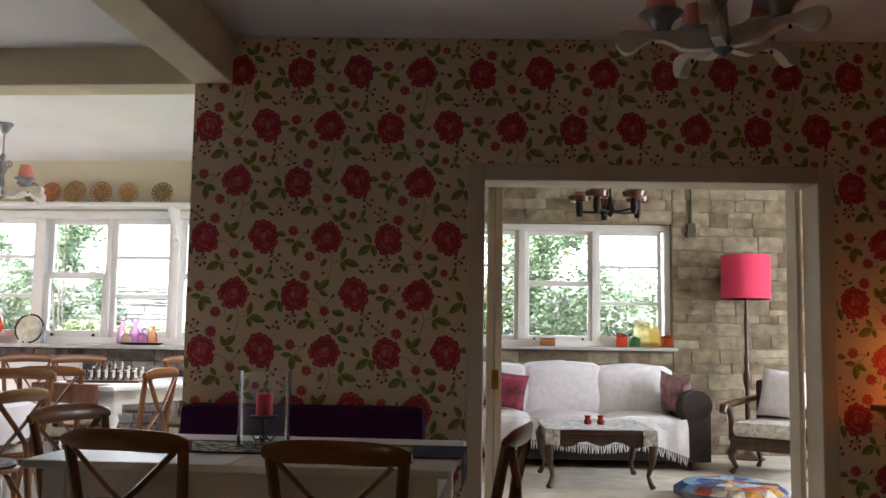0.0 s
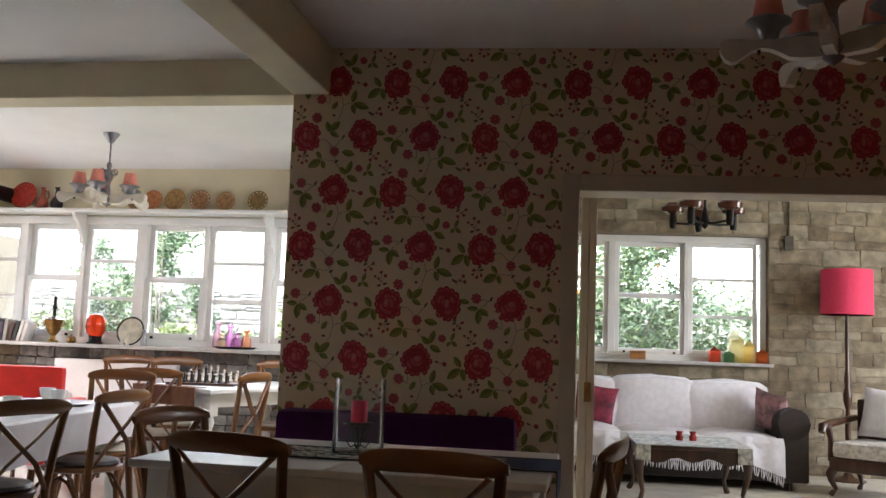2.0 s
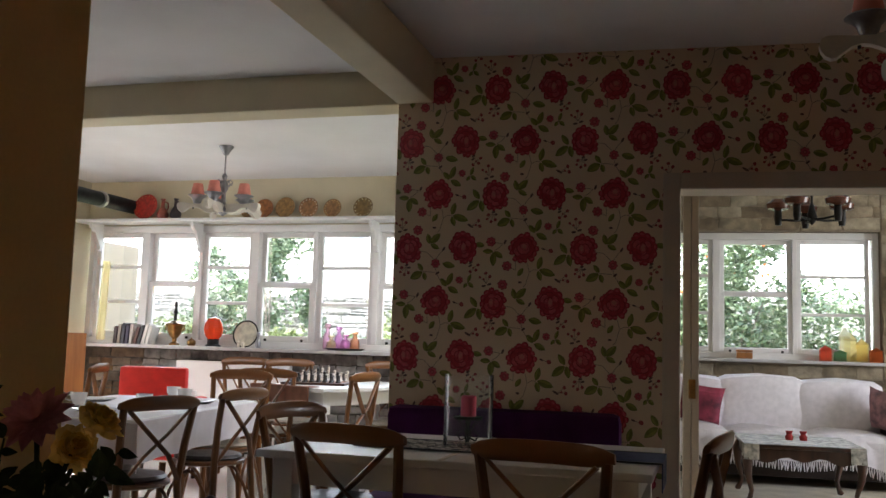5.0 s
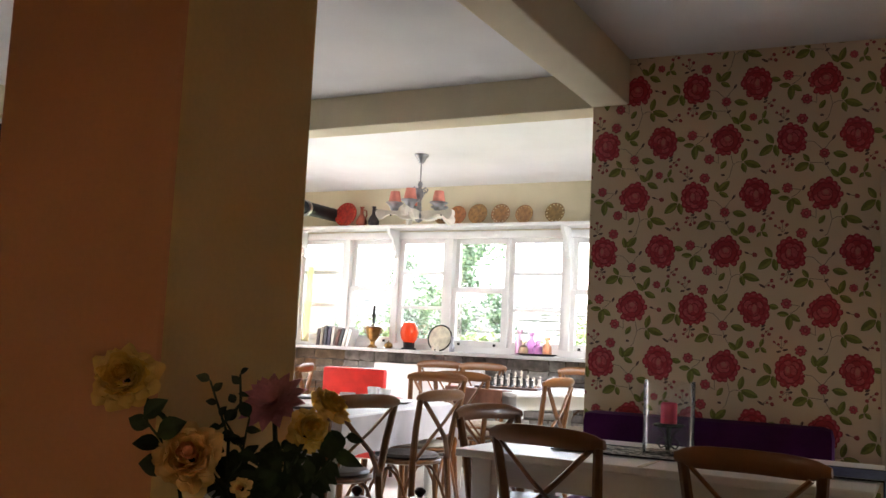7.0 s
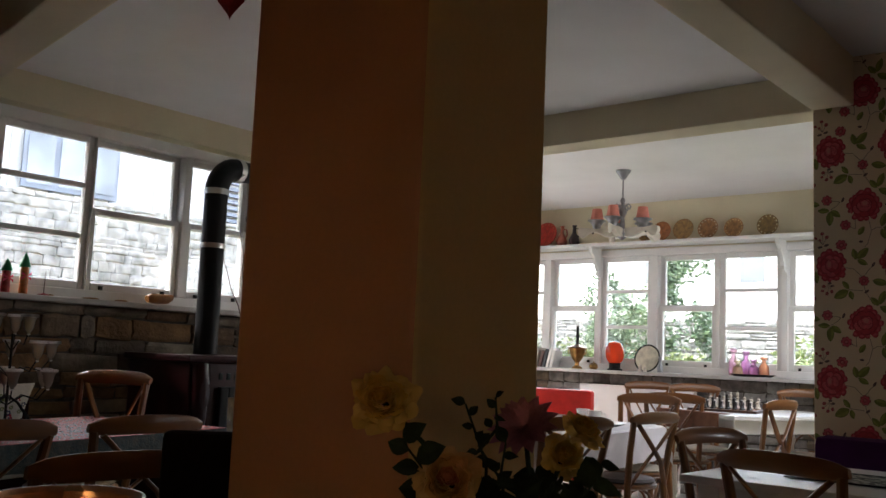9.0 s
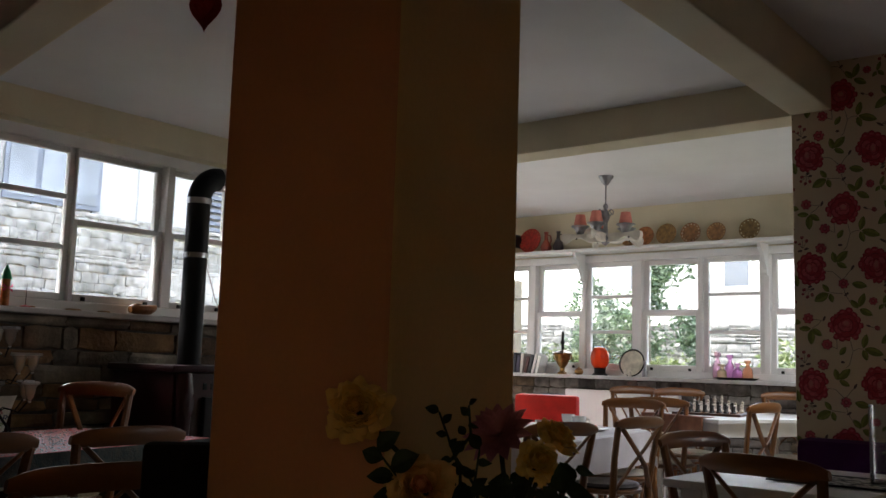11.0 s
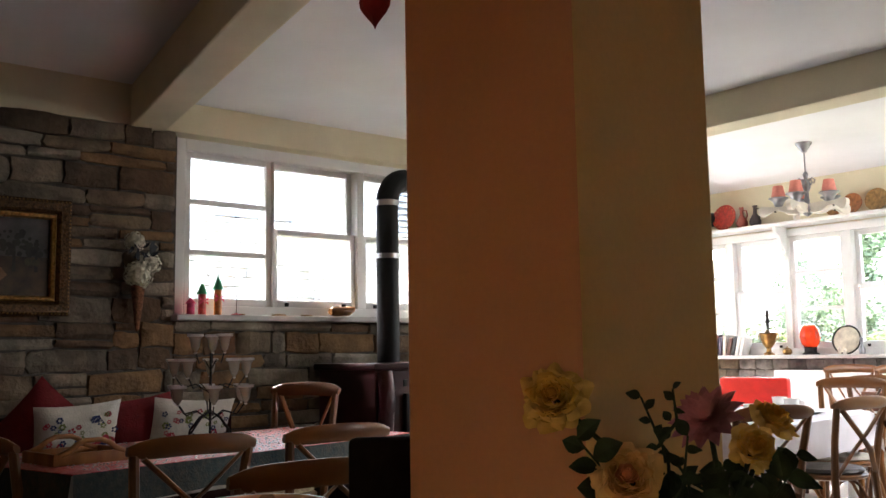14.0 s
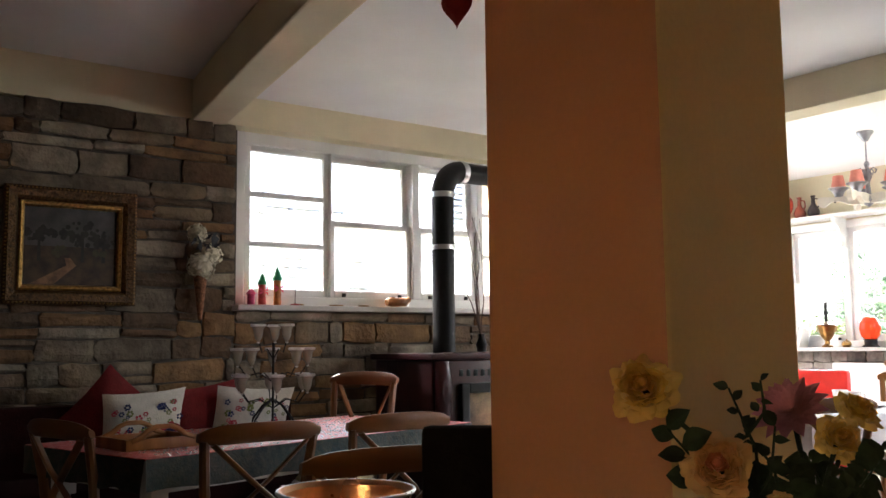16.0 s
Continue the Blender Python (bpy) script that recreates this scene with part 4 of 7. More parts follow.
g = thing("glass_figurine", pose(-3.99, BACK_Y - 0.15, SILL), "small clear glass bottle beside the tray", "bottle")
b = B()
lathe(b, [(0.0, 0.0), (0.025, 0.0), (0.028, 0.05), (0.01, 0.08), (0.012, 0.12), (0.018, 0.14), (0.0, 0.15)], 14)
part("body", b, M["pewter"], g)

bt = thing("bottle_tray", pose(-3.12, BACK_Y - 0.14, SILL), "dark oval tray under the coloured bottles", "tray")
b = B()
lathe(b, [(0.0, 0.0), (0.16, 0.0), (0.2, 0.02), (0.19, 0.02), (0.15, 0.008), (0.0, 0.008)], 28)
for v in b.verts:
    v.co.y *= 0.55
part("dish", b, M["black"], bt)
for x, y, h, col in ((-3.3, 0.02, 0.2, (0.95, 0.55, 0.7)), (-3.19, 0.03, 0.18, (0.9, 0.4, 0.78)), (-3.24, -0.03, 0.11, (0.95, 0.88, 0.45)), (-3.11, 0.0, 0.12, (0.88, 0.35, 0.72)), (-3.02, 0.0, 0.14, (0.95, 0.4, 0.1))):
    o = thing("coloured_bottle", pose(x, BACK_Y - 0.14 + y, SILL + 0.009), "coloured glass bottle on the sill tray", "bottle", "coloured bottles")
    mg = lit_glass("tinted_glass", tuple(0.35 + 0.65 * c for c in col), 0.55)
    h *= 1.2
    b = B()
    lathe(b, [(0.0, 0.0), (0.038, 0.0), (0.044, 0.02), (0.04, h * 0.5), (0.018, h * 0.65), (0.016, h * 0.8), (0.03, h * 0.85), (0.028, h * 0.97), (0.0, h)], 18)
    part("body", b, mg, o)

# books, between two ends
for k in range(9):
    x = -5.53 + k * 0.045
    h = 0.17 + 0.04 * ((k * 7) % 5) / 5
    col = [(0.05, 0.03, 0.03), (0.3, 0.25, 0.2), (0.04, 0.04, 0.05), (0.06, 0.05, 0.08), (0.5, 0.46, 0.4), (0.1, 0.04, 0.03), (0.04, 0.04, 0.04), (0.75, 0.72, 0.66), (0.7, 0.68, 0.62)][k]
    o = thing("book", pose(x, BACK_Y - 0.12, SILL, 0, 14 if k > 4 else 4, 0), "book leaning in a row on the sill", "book", "books on the sill")
    b = B()
    box(b, -0.016, -0.013, -0.07, 0.07, 0, h, bev=0.001)
    box(b, 0.013, 0.016, -0.07, 0.07, 0, h, bev=0.001)
    box(b, -0.013, 0.013, -0.07, -0.066, 0, h)
    part("cover", b, mat("book_cover", col, 0.6, var=0.1), o, smooth=False)
    b = B()
    box(b, -0.0128, 0.0128, -0.0655, 0.064, 0.004, h - 0.004)
    part("pages", b, M["linen"], o, smooth=False)

# yellow curtain in the corner
b = B()
pts = [(-5.76 + 0.008 * i, BACK_Y - 0.16 + 0.012 * math.sin(i * 1.9)) for i in range(13)]
lo = [b.verts.new((x, y, 1.12)) for x, y in pts]
hi = [b.verts.new((x + 0.02, y, 1.9)) for x, y in pts]
for i in range(12):
    b.faces.new((lo[i], lo[i + 1], hi[i + 1], hi[i]))
ext = bmesh.ops.extrude_face_region(b, geom=list(b.faces))
bmesh.ops.translate(b, vec=(0, 0.004, 0), verts=[v for v in ext["geom"] if isinstance(v, bmesh.types.BMVert)])
solid("curtain", b, lit_glass("sheer_yellow_cloth", (0.95, 0.89, 0.68), 0.7, 1.05), "narrow yellow curtain drawn aside at the window", "curtain")

# radiator
r = thing("radiator", pose(-4.4, BACK_Y - 0.06, 0.0), "white panel radiator under the window", "radiator")
b = B()
box(b, -0.45, 0.75, -0.09, -0.03, 0.3, 0.95, bev=0.012)
part("panel", b, M["radiator"], r, smooth=False)
for x in (-0.3, 0.6):
    b = B()
    box(b, x - 0.02, x + 0.02, -0.03, 0.06, 0.5, 0.6)
    part("wall_bracket", b, M["radiator"], r, smooth=False)
    b = B()
    tube(b, [(x, -0.06, 0.0), (x, -0.06, 0.31)], 0.011, 8)
    part("pipe", b, M["radiator"], r)

# red tub chair
c = thing("tub_chair", pose(-4.22, 6.74, 0, 0, 0, 14), "bright red leather tub chair", "armchair")
for nm, q in (("backrest", (-0.27, 0.27, -0.3, -0.2, 0.2, 0.93)), ("armrest", (-0.3, -0.2, -0.2, 0.26, 0.2, 0.68)), ("armrest", (0.2, 0.3, -0.2, 0.26, 0.2, 0.68)), ("seat", (-0.2, 0.2, -0.2, 0.27, 0.2, 0.47))):
    b = B()
    box(b, *q, bev=0.035)
    part(nm, b, M["redleather"], c)
for x, y in product((-0.22, 0.22), (-0.24, 0.2)):
    b = B()
    tube(b, [(x, y, 0), (x * 0.98, y * 0.98, 0.21)], 0.018, 8)
    part("leg", b, M["darkwood"], c)

# magazine rack with a few magazines
rk = thing("magazine_rack", pose(-5.62, 7.2, 0, 0, 0, -25), "wooden magazine rack filled with magazines", "magazine rack")
for s in (-0.2, 0.2):
    b = B()
    box(b, s - 0.012, s + 0.012, -0.16, 0.14, 0, 1.18, bev=0.004)
    part("side", b, M["traywood"], rk, smooth=False)
for z in (0.25, 0.55, 0.85):
    b = B()
    box(b, -0.188, 0.188, -0.14, 0.1, z, z + 0.015)
    box(b, -0.188, 0.188, -0.155, -0.14, z, z + 0.09, bev=0.003)
    part("tier", b, M["traywood"], rk, smooth=False)
for k, z in enumerate((0.265, 0.565, 0.865)):
    for j in range(2):
        o = thing("magazine", rk.matrix_world @ pose(-0.09 + 0.18 * j, -0.1, z + 0.001, -12, 0, 0), "glossy magazine standing in the rack", "magazine", "magazines")
        b = B()
        box(b, -0.08, 0.08, -0.008, 0.004, 0, 0.23)
        part("cover", b, mat("magazine_cover", [(0.1, 0.3, 0.5), (0.6, 0.15, 0.1), (0.6, 0.55, 0.4), (0.15, 0.12, 0.1), (0.65, 0.6, 0.55), (0.3, 0.2, 0.12)][2 * k + j], 0.3, var=0.35, scale=14, bump=0), o, smooth=False)


# ---------------------------------------------------------------- chess table
CT = pose(-2.72, 6.9, 0, 0, 0, -22)
leg_table("chess_table", CT, -0.4, 0.4, -0.6, 0.85, 0.83, "white painted table set out for chess", turned=True, leg=0.04)
CB = pose(-2.9, 6.88, 0.8305, 0, 0, 10) @ Matrix.Scale(1.05, 4)
board = thing("chess_board", CB, "dark wooden chess board on the white table", "chess board")
b = B()
box(b, -0.24, 0.24, -0.24, 0.24, 0, 0.018, bev=0.003)
part("frame", b, M["darkwood"], board, smooth=False)
b = B()
for i in range(8):
    for j in range(8):
        if (i + j) % 2:
            box(b, -0.2 + 0.05 * i, -0.15 + 0.05 * i, -0.2 + 0.05 * j, -0.15 + 0.05 * j, 0.0182, 0.0195)
part("pale_squares", b, M["traywood"], board, smooth=False)
ebony, box_wood = mat("black_chess_wood", (0.015, 0.012, 0.01), 0.3, var=0.1), mat("pale_chess_wood", (0.62, 0.56, 0.46), 0.3, var=0.1)
for side in (0, 1):
    for row in (0, 1):
        for i in range(8):
            y = (-0.175 + 0.05 * row) if side == 0 else (0.175 - 0.05 * row)
            h = 0.055 if row else (0.08, 0.07, 0.085, 0.1, 0.11, 0.085, 0.07, 0.08)[i]
            o = thing("chess_piece", CB @ pose(-0.175 + 0.05 * i, y, 0.0198), ["black wooden chess piece on the board", "pale wooden chess piece on the board"][side], "chess piece", "chess pieces")
            b = B()
            lathe(b, [(0.0, 0.0), (0.017, 0.0), (0.018, 0.006), (0.01, 0.014), (0.007, h * 0.6), (0.013, h * 0.66), (0.007, h * 0.72), (0.012, h * 0.85), (0.009, h * 0.95), (0.0, h)], 10)
            part("body", b, [ebony, box_wood][side], o)
            if row == 0 and i in (3, 4):
                b = B()
                lathe(b, [(0.0, 0.0), (0.006, 0.003), (0.006, 0.008), (0.0, 0.012)], 8, (0, 0, h - 0.001))
                part("finial", b, [ebony, box_wood][side], o)

# brown cloth over the chess table's near corner
b = B()
box(b, -0.37, 0.26, -0.622, -0.606, 0.705, 0.837, bev=0.004)
box(b, -0.37, 0.26, -0.606, -0.5, 0.832, 0.837, bev=0.002)
solid("napkin_cloth", b, mat("brown_cloth", (0.2, 0.08, 0.04), 0.9, var=0.15, scale=18), "brown cloth hanging over the table edge", "cloth", m=CT, smooth=False)

# ---------------------------------------------------------------- table with the lilac cloth
LT = pose(-3.22, 4.75, 0, 0, 0, 8)
leg_table("cafe_table", LT, -0.5, 0.5, -0.85, 0.85, 0.76, "white table with turned legs under a lilac cloth", leg=0.038)
cl = B()
nx, ny = 22, 34
g = {}
for i in range(nx + 1):
    for j in range(ny + 1):
        x, y = -0.72 + 1.44 * i / nx, -1.07 + 2.14 * j / ny
        dx, dy = max(0, abs(x) - 0.51), max(0, abs(y) - 0.86)
        d = max(dx, dy)
        xx, yy = max(-0.51, min(0.51, x)), max(-0.86, min(0.86, y))
        w = 0.014 * math.sin(9 * x + 14 * y) * min(1, d / 0.08)
        sx, sy = math.copysign(1, x), math.copysign(1, y)
        g[i, j] = cl.verts.new((xx + sx * (0.012 + w + 0.12 * min(dx, dy)) * (dx > 0), yy + sy * (0.012 + w + 0.12 * min(dx, dy)) * (dy > 0), 0.7635 - d * (1.0 + 0.3 * min(dx, dy) / 0.2)))
for i in range(nx):
    for j in range(ny):
        cl.faces.new((g[i, j], g[i + 1, j], g[i + 1, j + 1], g[i, j + 1]))
ext = bmesh.ops.extrude_face_region(cl, geom=list(cl.faces))
bmesh.ops.translate(cl, vec=(0, 0, 0.003), verts=[v for v in ext["geom"] if isinstance(v, bmesh.types.BMVert)])
solid("tablecloth", cl, M["linen"], "lilac-white tablecloth with a hanging hem", "tablecloth", m=LT)
ZC = 0.7672


def cup(x, y, z=ZC, saucer=True, a=0, label="white china cup on a saucer"):
    o = thing("cup", pose(x, y, z, 0, 0, a), label, "cup", "cups")
    if saucer:
        b = B()
        lathe(b, [(0.0, 0.0), (0.04, 0.0), (0.075, 0.012), (0.073, 0.015), (0.04, 0.005), (0.0, 0.005)], 22)
        part("saucer", b, M["china"], o)
    b = B()
    lathe(b, [(0.0, 0.006), (0.022, 0.006), (0.026, 0.012), (0.042, 0.04), (0.047, 0.078), (0.044, 0.078), (0.038, 0.04), (0.0, 0.016)], 22)
    part("bowl", b, M["china"], o)
    b = B()
    tube(b, [(0.044, 0, 0.065), (0.07, 0, 0.062), (0.072, 0, 0.04), (0.04, 0, 0.032)], 0.005, 6)
    part("handle", b, M["china"], o)
    return o


def plate_flat(x, y, z=ZC, r=0.12, label="white china plate on the table"):
    o = thing("plate", pose(x, y, z), label, "plate", "table plates")
    b = B()
    lathe(b, [(0.0, 0.0), (r * 0.6, 0.0), (r, 0.016), (r, 0.019), (r * 0.62, 0.005), (0.0, 0.005)], 26)
    part("dish", b, M["china"], o)


for x, y, a in ((-3.12, 5.25, 20), (-3.28, 5.38, 80), (-3.3, 4.45, 200), (-2.98, 4.6, 150)):
    cup(x, y, a=a)
for x, y in ((-2.95, 5.1), (-3.0, 4.2), (-3.52, 4.9)):
    plate_flat(x, y)
bowl = thing("fruit_bowl", pose(-3.48, 4.55, ZC), "small basket of pale bread rolls", "basket")
b = B()
lathe(b, [(0.0, 0.0), (0.09, 0.0), (0.13, 0.05), (0.125, 0.052), (0.085, 0.008), (0.0, 0.008)], 24)
part("basket", b, M["rush"], bowl)
for k in range(5):
    b = B()
    bmesh.ops.create_icosphere(b, subdivisions=2, radius=0.036)
    for v in b.verts:
        v.co.z *= 0.75
        v.co += Vector((0.05 * math.cos(1.26 * k), 0.05 * math.sin(1.26 * k), 0.045))
    part("roll", b, M["palepad"], bowl)


# ---------------------------------------------------------------- by the stone wall
RT = pose(-3.95, 1.9, 0, 0, 0, 14)
leg_table("long_table", RT, -0.38, 0.44, -1.0, 0.78, 0.76, "white table with turned legs under a red cloth", leg=0.036)
M["redcloth"] = mat("red_white_printed_cloth", (0.46, 0.035, 0.04), 0.42, var=0.25, scale=42, col2=(0.56, 0.2, 0.19), bump=0.3)
M["tealhem"] = mat("dark_teal_printed_hem", (0.014, 0.03, 0.03), 0.8, var=0.4, scale=38, col2=(0.06, 0.055, 0.045), bump=0.3)
for n in M["redcloth"].node_tree.nodes:
    if n.type == "MAP_RANGE" and abs(n.inputs["From Min"].default_value - 0.35) < 0.01:
        n.inputs["From Min"].default_value, n.inputs["From Max"].default_value = 0.48, 0.56
pc = thing("printed_tablecloth", RT, "red printed tablecloth with a dark teal hem", "tablecloth")
b = B()
box(b, -0.4, 0.46, -1.02, 0.8, 0.762, 0.768, bev=0.002)
part("top", b, M["redcloth"], pc, smooth=False)
for ax, a0, a1, o in (("y", -1.02, 0.8, 0.46), ("y", -1.02, 0.8, -0.4), ("x", -0.4, 0.46, -1.02), ("x", -0.4, 0.46, 0.8)):
    b = B()
    s_ = 1 if o > 0 else -1
    n = 36
    rows = []
    for z, f in ((0.766, 0.0), (0.71, 0.5), (0.655, 1.0)):
        rows.append([(a0 + (a1 - a0) * k / n, o + s_ * (0.003 + f * (0.008 + 0.009 * math.sin(k * 1.1 + o * 7))), z + (0.006 * math.sin(k * 0.7) if f == 1.0 else 0)) for k in range(n + 1)])
    vs = [[b.verts.new((p[1], p[0], p[2]) if ax == "y" else p) for p in r] for r in rows]
    for r, q in zip(vs, vs[1:]):
        for k in range(n):
            b.faces.new((r[k], r[k + 1], q[k + 1], q[k]))
    part("hem", b, M["tealhem"], pc, "dark teal hem")
b = B()
rs = random.Random(4)
for k in range(1500):
    x, y = rs.uniform(-0.39, 0.45), rs.uniform(-0.93, 0.78)
    lathe(b, [(0.0, 0.0), (0.0046, 0.0), (0.003, 0.003), (0.0, 0.0036)], 5, (x, y, 0.7682))
sq = solid("sequins", b, M["silver"], "tiny silver sequins strewn over the red cloth", "sequins", "stuff", RT)

# cup candelabrum
cs = thing("votive_stand", pose(-4.0, 1.86, 0.769), "black iron stand holding small glass votive cups", "candle stand")
b = B()
tube(b, [(0, 0, 0.02), (0, 0, 0.4)], 0.006, 8)
for k in range(4):
    a = math.pi / 2 * k + 0.4
    tube(b, [(math.cos(a) * r, math.sin(a) * r, z) for r, z in ((0.0, 0.14), (0.06, 0.11), (0.12, 0.05), (0.13, 0.015), (0.105, 0.005), (0.09, 0.02), (0.1, 0.035))], 0.005, 6)
part("stem", b, M["iron"], cs)
cups = [(0.075, 0.43, 3, 0.5), (0.17, 0.32, 5, 0.2), (0.17, 0.2, 6, 0.7)]
for r, z, n, off in cups:
    for k in range(n):
        a = 2 * math.pi * k / n + off
        ca, sa = math.cos(a), math.sin(a)
        b = B()
        tube(b, [(0.005 * ca, 0.005 * sa, z - 0.1), (r * 0.4 * ca, r * 0.4 * sa, z - 0.06), (r * 0.75 * ca, r * 0.75 * sa, z - 0.075), (r * ca, r * sa, z - 0.02)], 0.003, 6)
        arm = part("arm", b, M["iron"], cs)
        b = B()
        lathe(b, [(0.0, -0.03), (0.006, -0.028), (0.008, -0.02), (0.015, -0.012), (0.02, 0.004), (0.0235, 0.03), (0.035, 0.05), (0.032, 0.05), (0.0215, 0.03), (0.018, 0.006), (0.012, -0.006), (0.0, -0.007)], 16, (r * ca, r * sa, z))
        vc = part("votive_cup", b, M["cupglass"], cs, "clear glass votive cup")
        # white ring in place of the glints along the clear rim
        b = B()
        tube(b, [(r * ca + 0.0335 * math.cos(t), r * sa + 0.0335 * math.sin(t), z + 0.05) for t in (2 * math.pi * i / 18 for i in range(19))], 0.0045, 6, flat=1.6)
        part("rim", b, M["glintglass"], vc, "rim whitened to stand for the window's glints")
        # the foot has the same painted glint
        b = B()
        lathe(b, [(0.0, -0.036), (0.009, -0.03), (0.0, -0.022)], 8, (r * ca, r * sa, z))
        part("foot", b, M["glintglass"], vc, "drop-shaped foot, whitened like a glint")
        b = B()
        lathe(b, [(0.0, -0.0055), (0.0115, -0.0045), (0.0172, 0.007), (0.0202, 0.024), (0.0, 0.024)], 14, (r * ca, r * sa, z))
        part("wax", b, M["amberglass"], cs, "amber wax")

# serving tray
tr = thing("serving_tray", RT @ pose(0.1, -0.78, 0.769, 0, 0, 84) @ Matrix.Scale(0.86, 4), "pine serving tray with a blue tiled bottom", "tray")
b = B()
box(b, -0.16, 0.16, -0.14, 0.14, 0.0, 0.012, bev=0.003)
part("bottom", b, mat("blue_white_tile_print", (0.5, 0.52, 0.58), 0.25, var=0.4, scale=45, col2=(0.04, 0.06, 0.16), bump=0), tr, smooth=False)
for y in (-0.145, 0.145):
    b = B()
    box(b, -0.176, 0.176, y - 0.008, y + 0.008, 0.0, 0.05, bev=0.004)
    tube(b, [(-0.15, y, 0.04), (-0.105, y, 0.056), (-0.07, y, 0.085), (-0.035, y, 0.098), (0.035, y, 0.098), (0.07, y, 0.085), (0.105, y, 0.056), (0.15, y, 0.04)], [0.012, 0.014, 0.012, 0.0115, 0.0115, 0.012, 0.014, 0.012], 10)
    part("handle_side", b, M["traywood"], tr)
for x in (-0.168, 0.168):
    b = B()
    box(b, x - 0.008, x + 0.008, -0.136, 0.136, 0, 0.05, bev=0.003)
    part("end_side", b, M["traywood"], tr, smooth=False)

# wall bench with cushions
bn = thing("wall_bench", Matrix.Identity(4), "dark red upholstered bench along the stone wall", "bench")
b = B()
box(b, -5.13, -4.55, 0.2, 2.5, 0.36, 0.5, bev=0.03)
part("seat", b, M["darkred"], bn)
b = B()
box(b, -5.1, -4.6, 0.25, 2.45, 0.0, 0.36, bev=0.01)
part("base", b, M["darkwood"], bn, smooth=False)
b = B()
box(b, -5.16, -5.06, 0.2, 2.5, 0.5, 0.86, bev=0.03)
part("backrest", b, M["darkred"], bn)
M["embroidery"] = mat("embroidered_cream_cloth", (0.66, 0.62, 0.54), 0.9, var=0.06, scale=30, bump=0.35)


def embroidered(m, w, h, big=False, seed=1):
    c = thing("embroidered_cushion", m, "cream cushion embroidered with red and blue flowers", "cushion", "cushions on the bench")
    b = B()
    pillow(b, w, h, 0.13, 12)
    part("cover", b, M["embroidery"], c)
    rr = random.Random(seed)
    b = B()
    for k in range(60):
        x, z = rr.uniform(-0.42, 0.42) * w, rr.uniform(-0.38, 0.38) * h
        y = -0.5 * 0.13 * max(0.0, (1 - (2 * x / w) ** 4) * (1 - (2 * z / h) ** 4)) ** 0.55 - 0.002
        n = rr.choice((5, 6))
        s = rr.uniform(0.007, 0.014)
        for j in range(n):
            a = 2 * math.pi * j / n
            vs = [b.verts.new((x + s * math.cos(a) + 0.55 * s * math.cos(t), y - 0.001, z + s * math.sin(a) + 0.55 * s * math.sin(t))) for t in (2 * math.pi * q / 6 for q in range(6))]
            b.faces.new(vs).material_index = k % 3
    if big:
        for ring, (rad, s, slot) in enumerate(((0.055, 0.02, 0), (0.03, 0.013, 1), (0.0, 0.016, 0))):
            for j in range(9 if rad else 1):
                a = 2 * math.pi * j / 9
                x, z = 0.27 * w + rad * math.cos(a), -0.02 + rad * math.sin(a)
                y = -0.5 * 0.13 * max(0.0, (1 - (2 * x / w) ** 4) * (1 - (2 * z / h) ** 4)) ** 0.55 - 0.004
                b.faces.new([b.verts.new((x + s * math.cos(t), y, z + s * math.sin(t))) for t in (2 * math.pi * q / 8 for q in range(8))]).material_index = slot
    tagged(part("embroidery", b, [M["petal"], M["navy"], M["leaf_print"]], c, "stitched flowers", smooth=False), kind="stuff")


def plain_cushion(m, w, h, label="plain dark red cushion", mt="crimson", group="cushions on the bench"):
    c = thing("cushion", m, label, "cushion", group)
    b = B()
    pillow(b, w, h, 0.15, 10)
    part("cover", b, M[mt], c)


embroidered(pose(-4.86, 1.54, 0.735, 18, -3, 90), 0.43, 0.42, True, 3)
embroidered(pose(-4.86, 2.14, 0.735, 18, 3, 90), 0.46, 0.42, False, 8)
plain_cushion(pose(-4.98, 1.42, 0.78, 14, 40, 90), 0.42, 0.42)
plain_cushion(pose(-4.98, 1.92, 0.74, 14, -8, 90), 0.42, 0.44)

# framed painting
pf = thing("framed_painting", pose(STONE_X + 0.035, 1.235, 1.69, 0, 0, 90), "landscape painting in a heavy gilt frame", "painting")
for nm, w0, w1, h0, h1, d, mt in (("outer_frame", 0.34, 0.265, 0.31, 0.235, 0.055, "darkgilt"), ("inner_frame", 0.265, 0.235, 0.235, 0.205, 0.04, "gilt")):
    if mt == "darkgilt":
        M["darkgilt"] = mat("dark_carved_gilt", (0.16, 0.085, 0.03), 0.5, metal=0.5, var=0.35, scale=70, bump=0.9, fine=80)
    b = B()
    rings = []
    for q, (f, dep) in enumerate(((0, 0.0), (0, d * 0.7), (0.25, d), (0.75, d * 0.85), (1, d * 0.4), (1, 0.0))):
        w, h = w0 + (w1 - w0) * f, h0 + (h1 - h0) * f
        rings.append([b.verts.new((sx * w, -dep, sz * h)) for sx, sz in ((-1, -1), (1, -1), (1, 1), (-1, 1))])
    for r, s in zip(rings, rings[1:]):
        for k in range(4):
            b.faces.new((r[k], r[(k + 1) % 4], s[(k + 1) % 4], s[k]))
    part(nm, b, M[mt], pf, "", smooth=False)
b = B()
beads = 34
for k in range(beads):
    x = -0.325 + 0.65 * k / (beads - 1)
    for z in (-0.297, 0.297):
        lathe(b, [(0.0, -0.009), (0.009, 0.0), (0.0, 0.009)], 6, (x, -0.045, z))
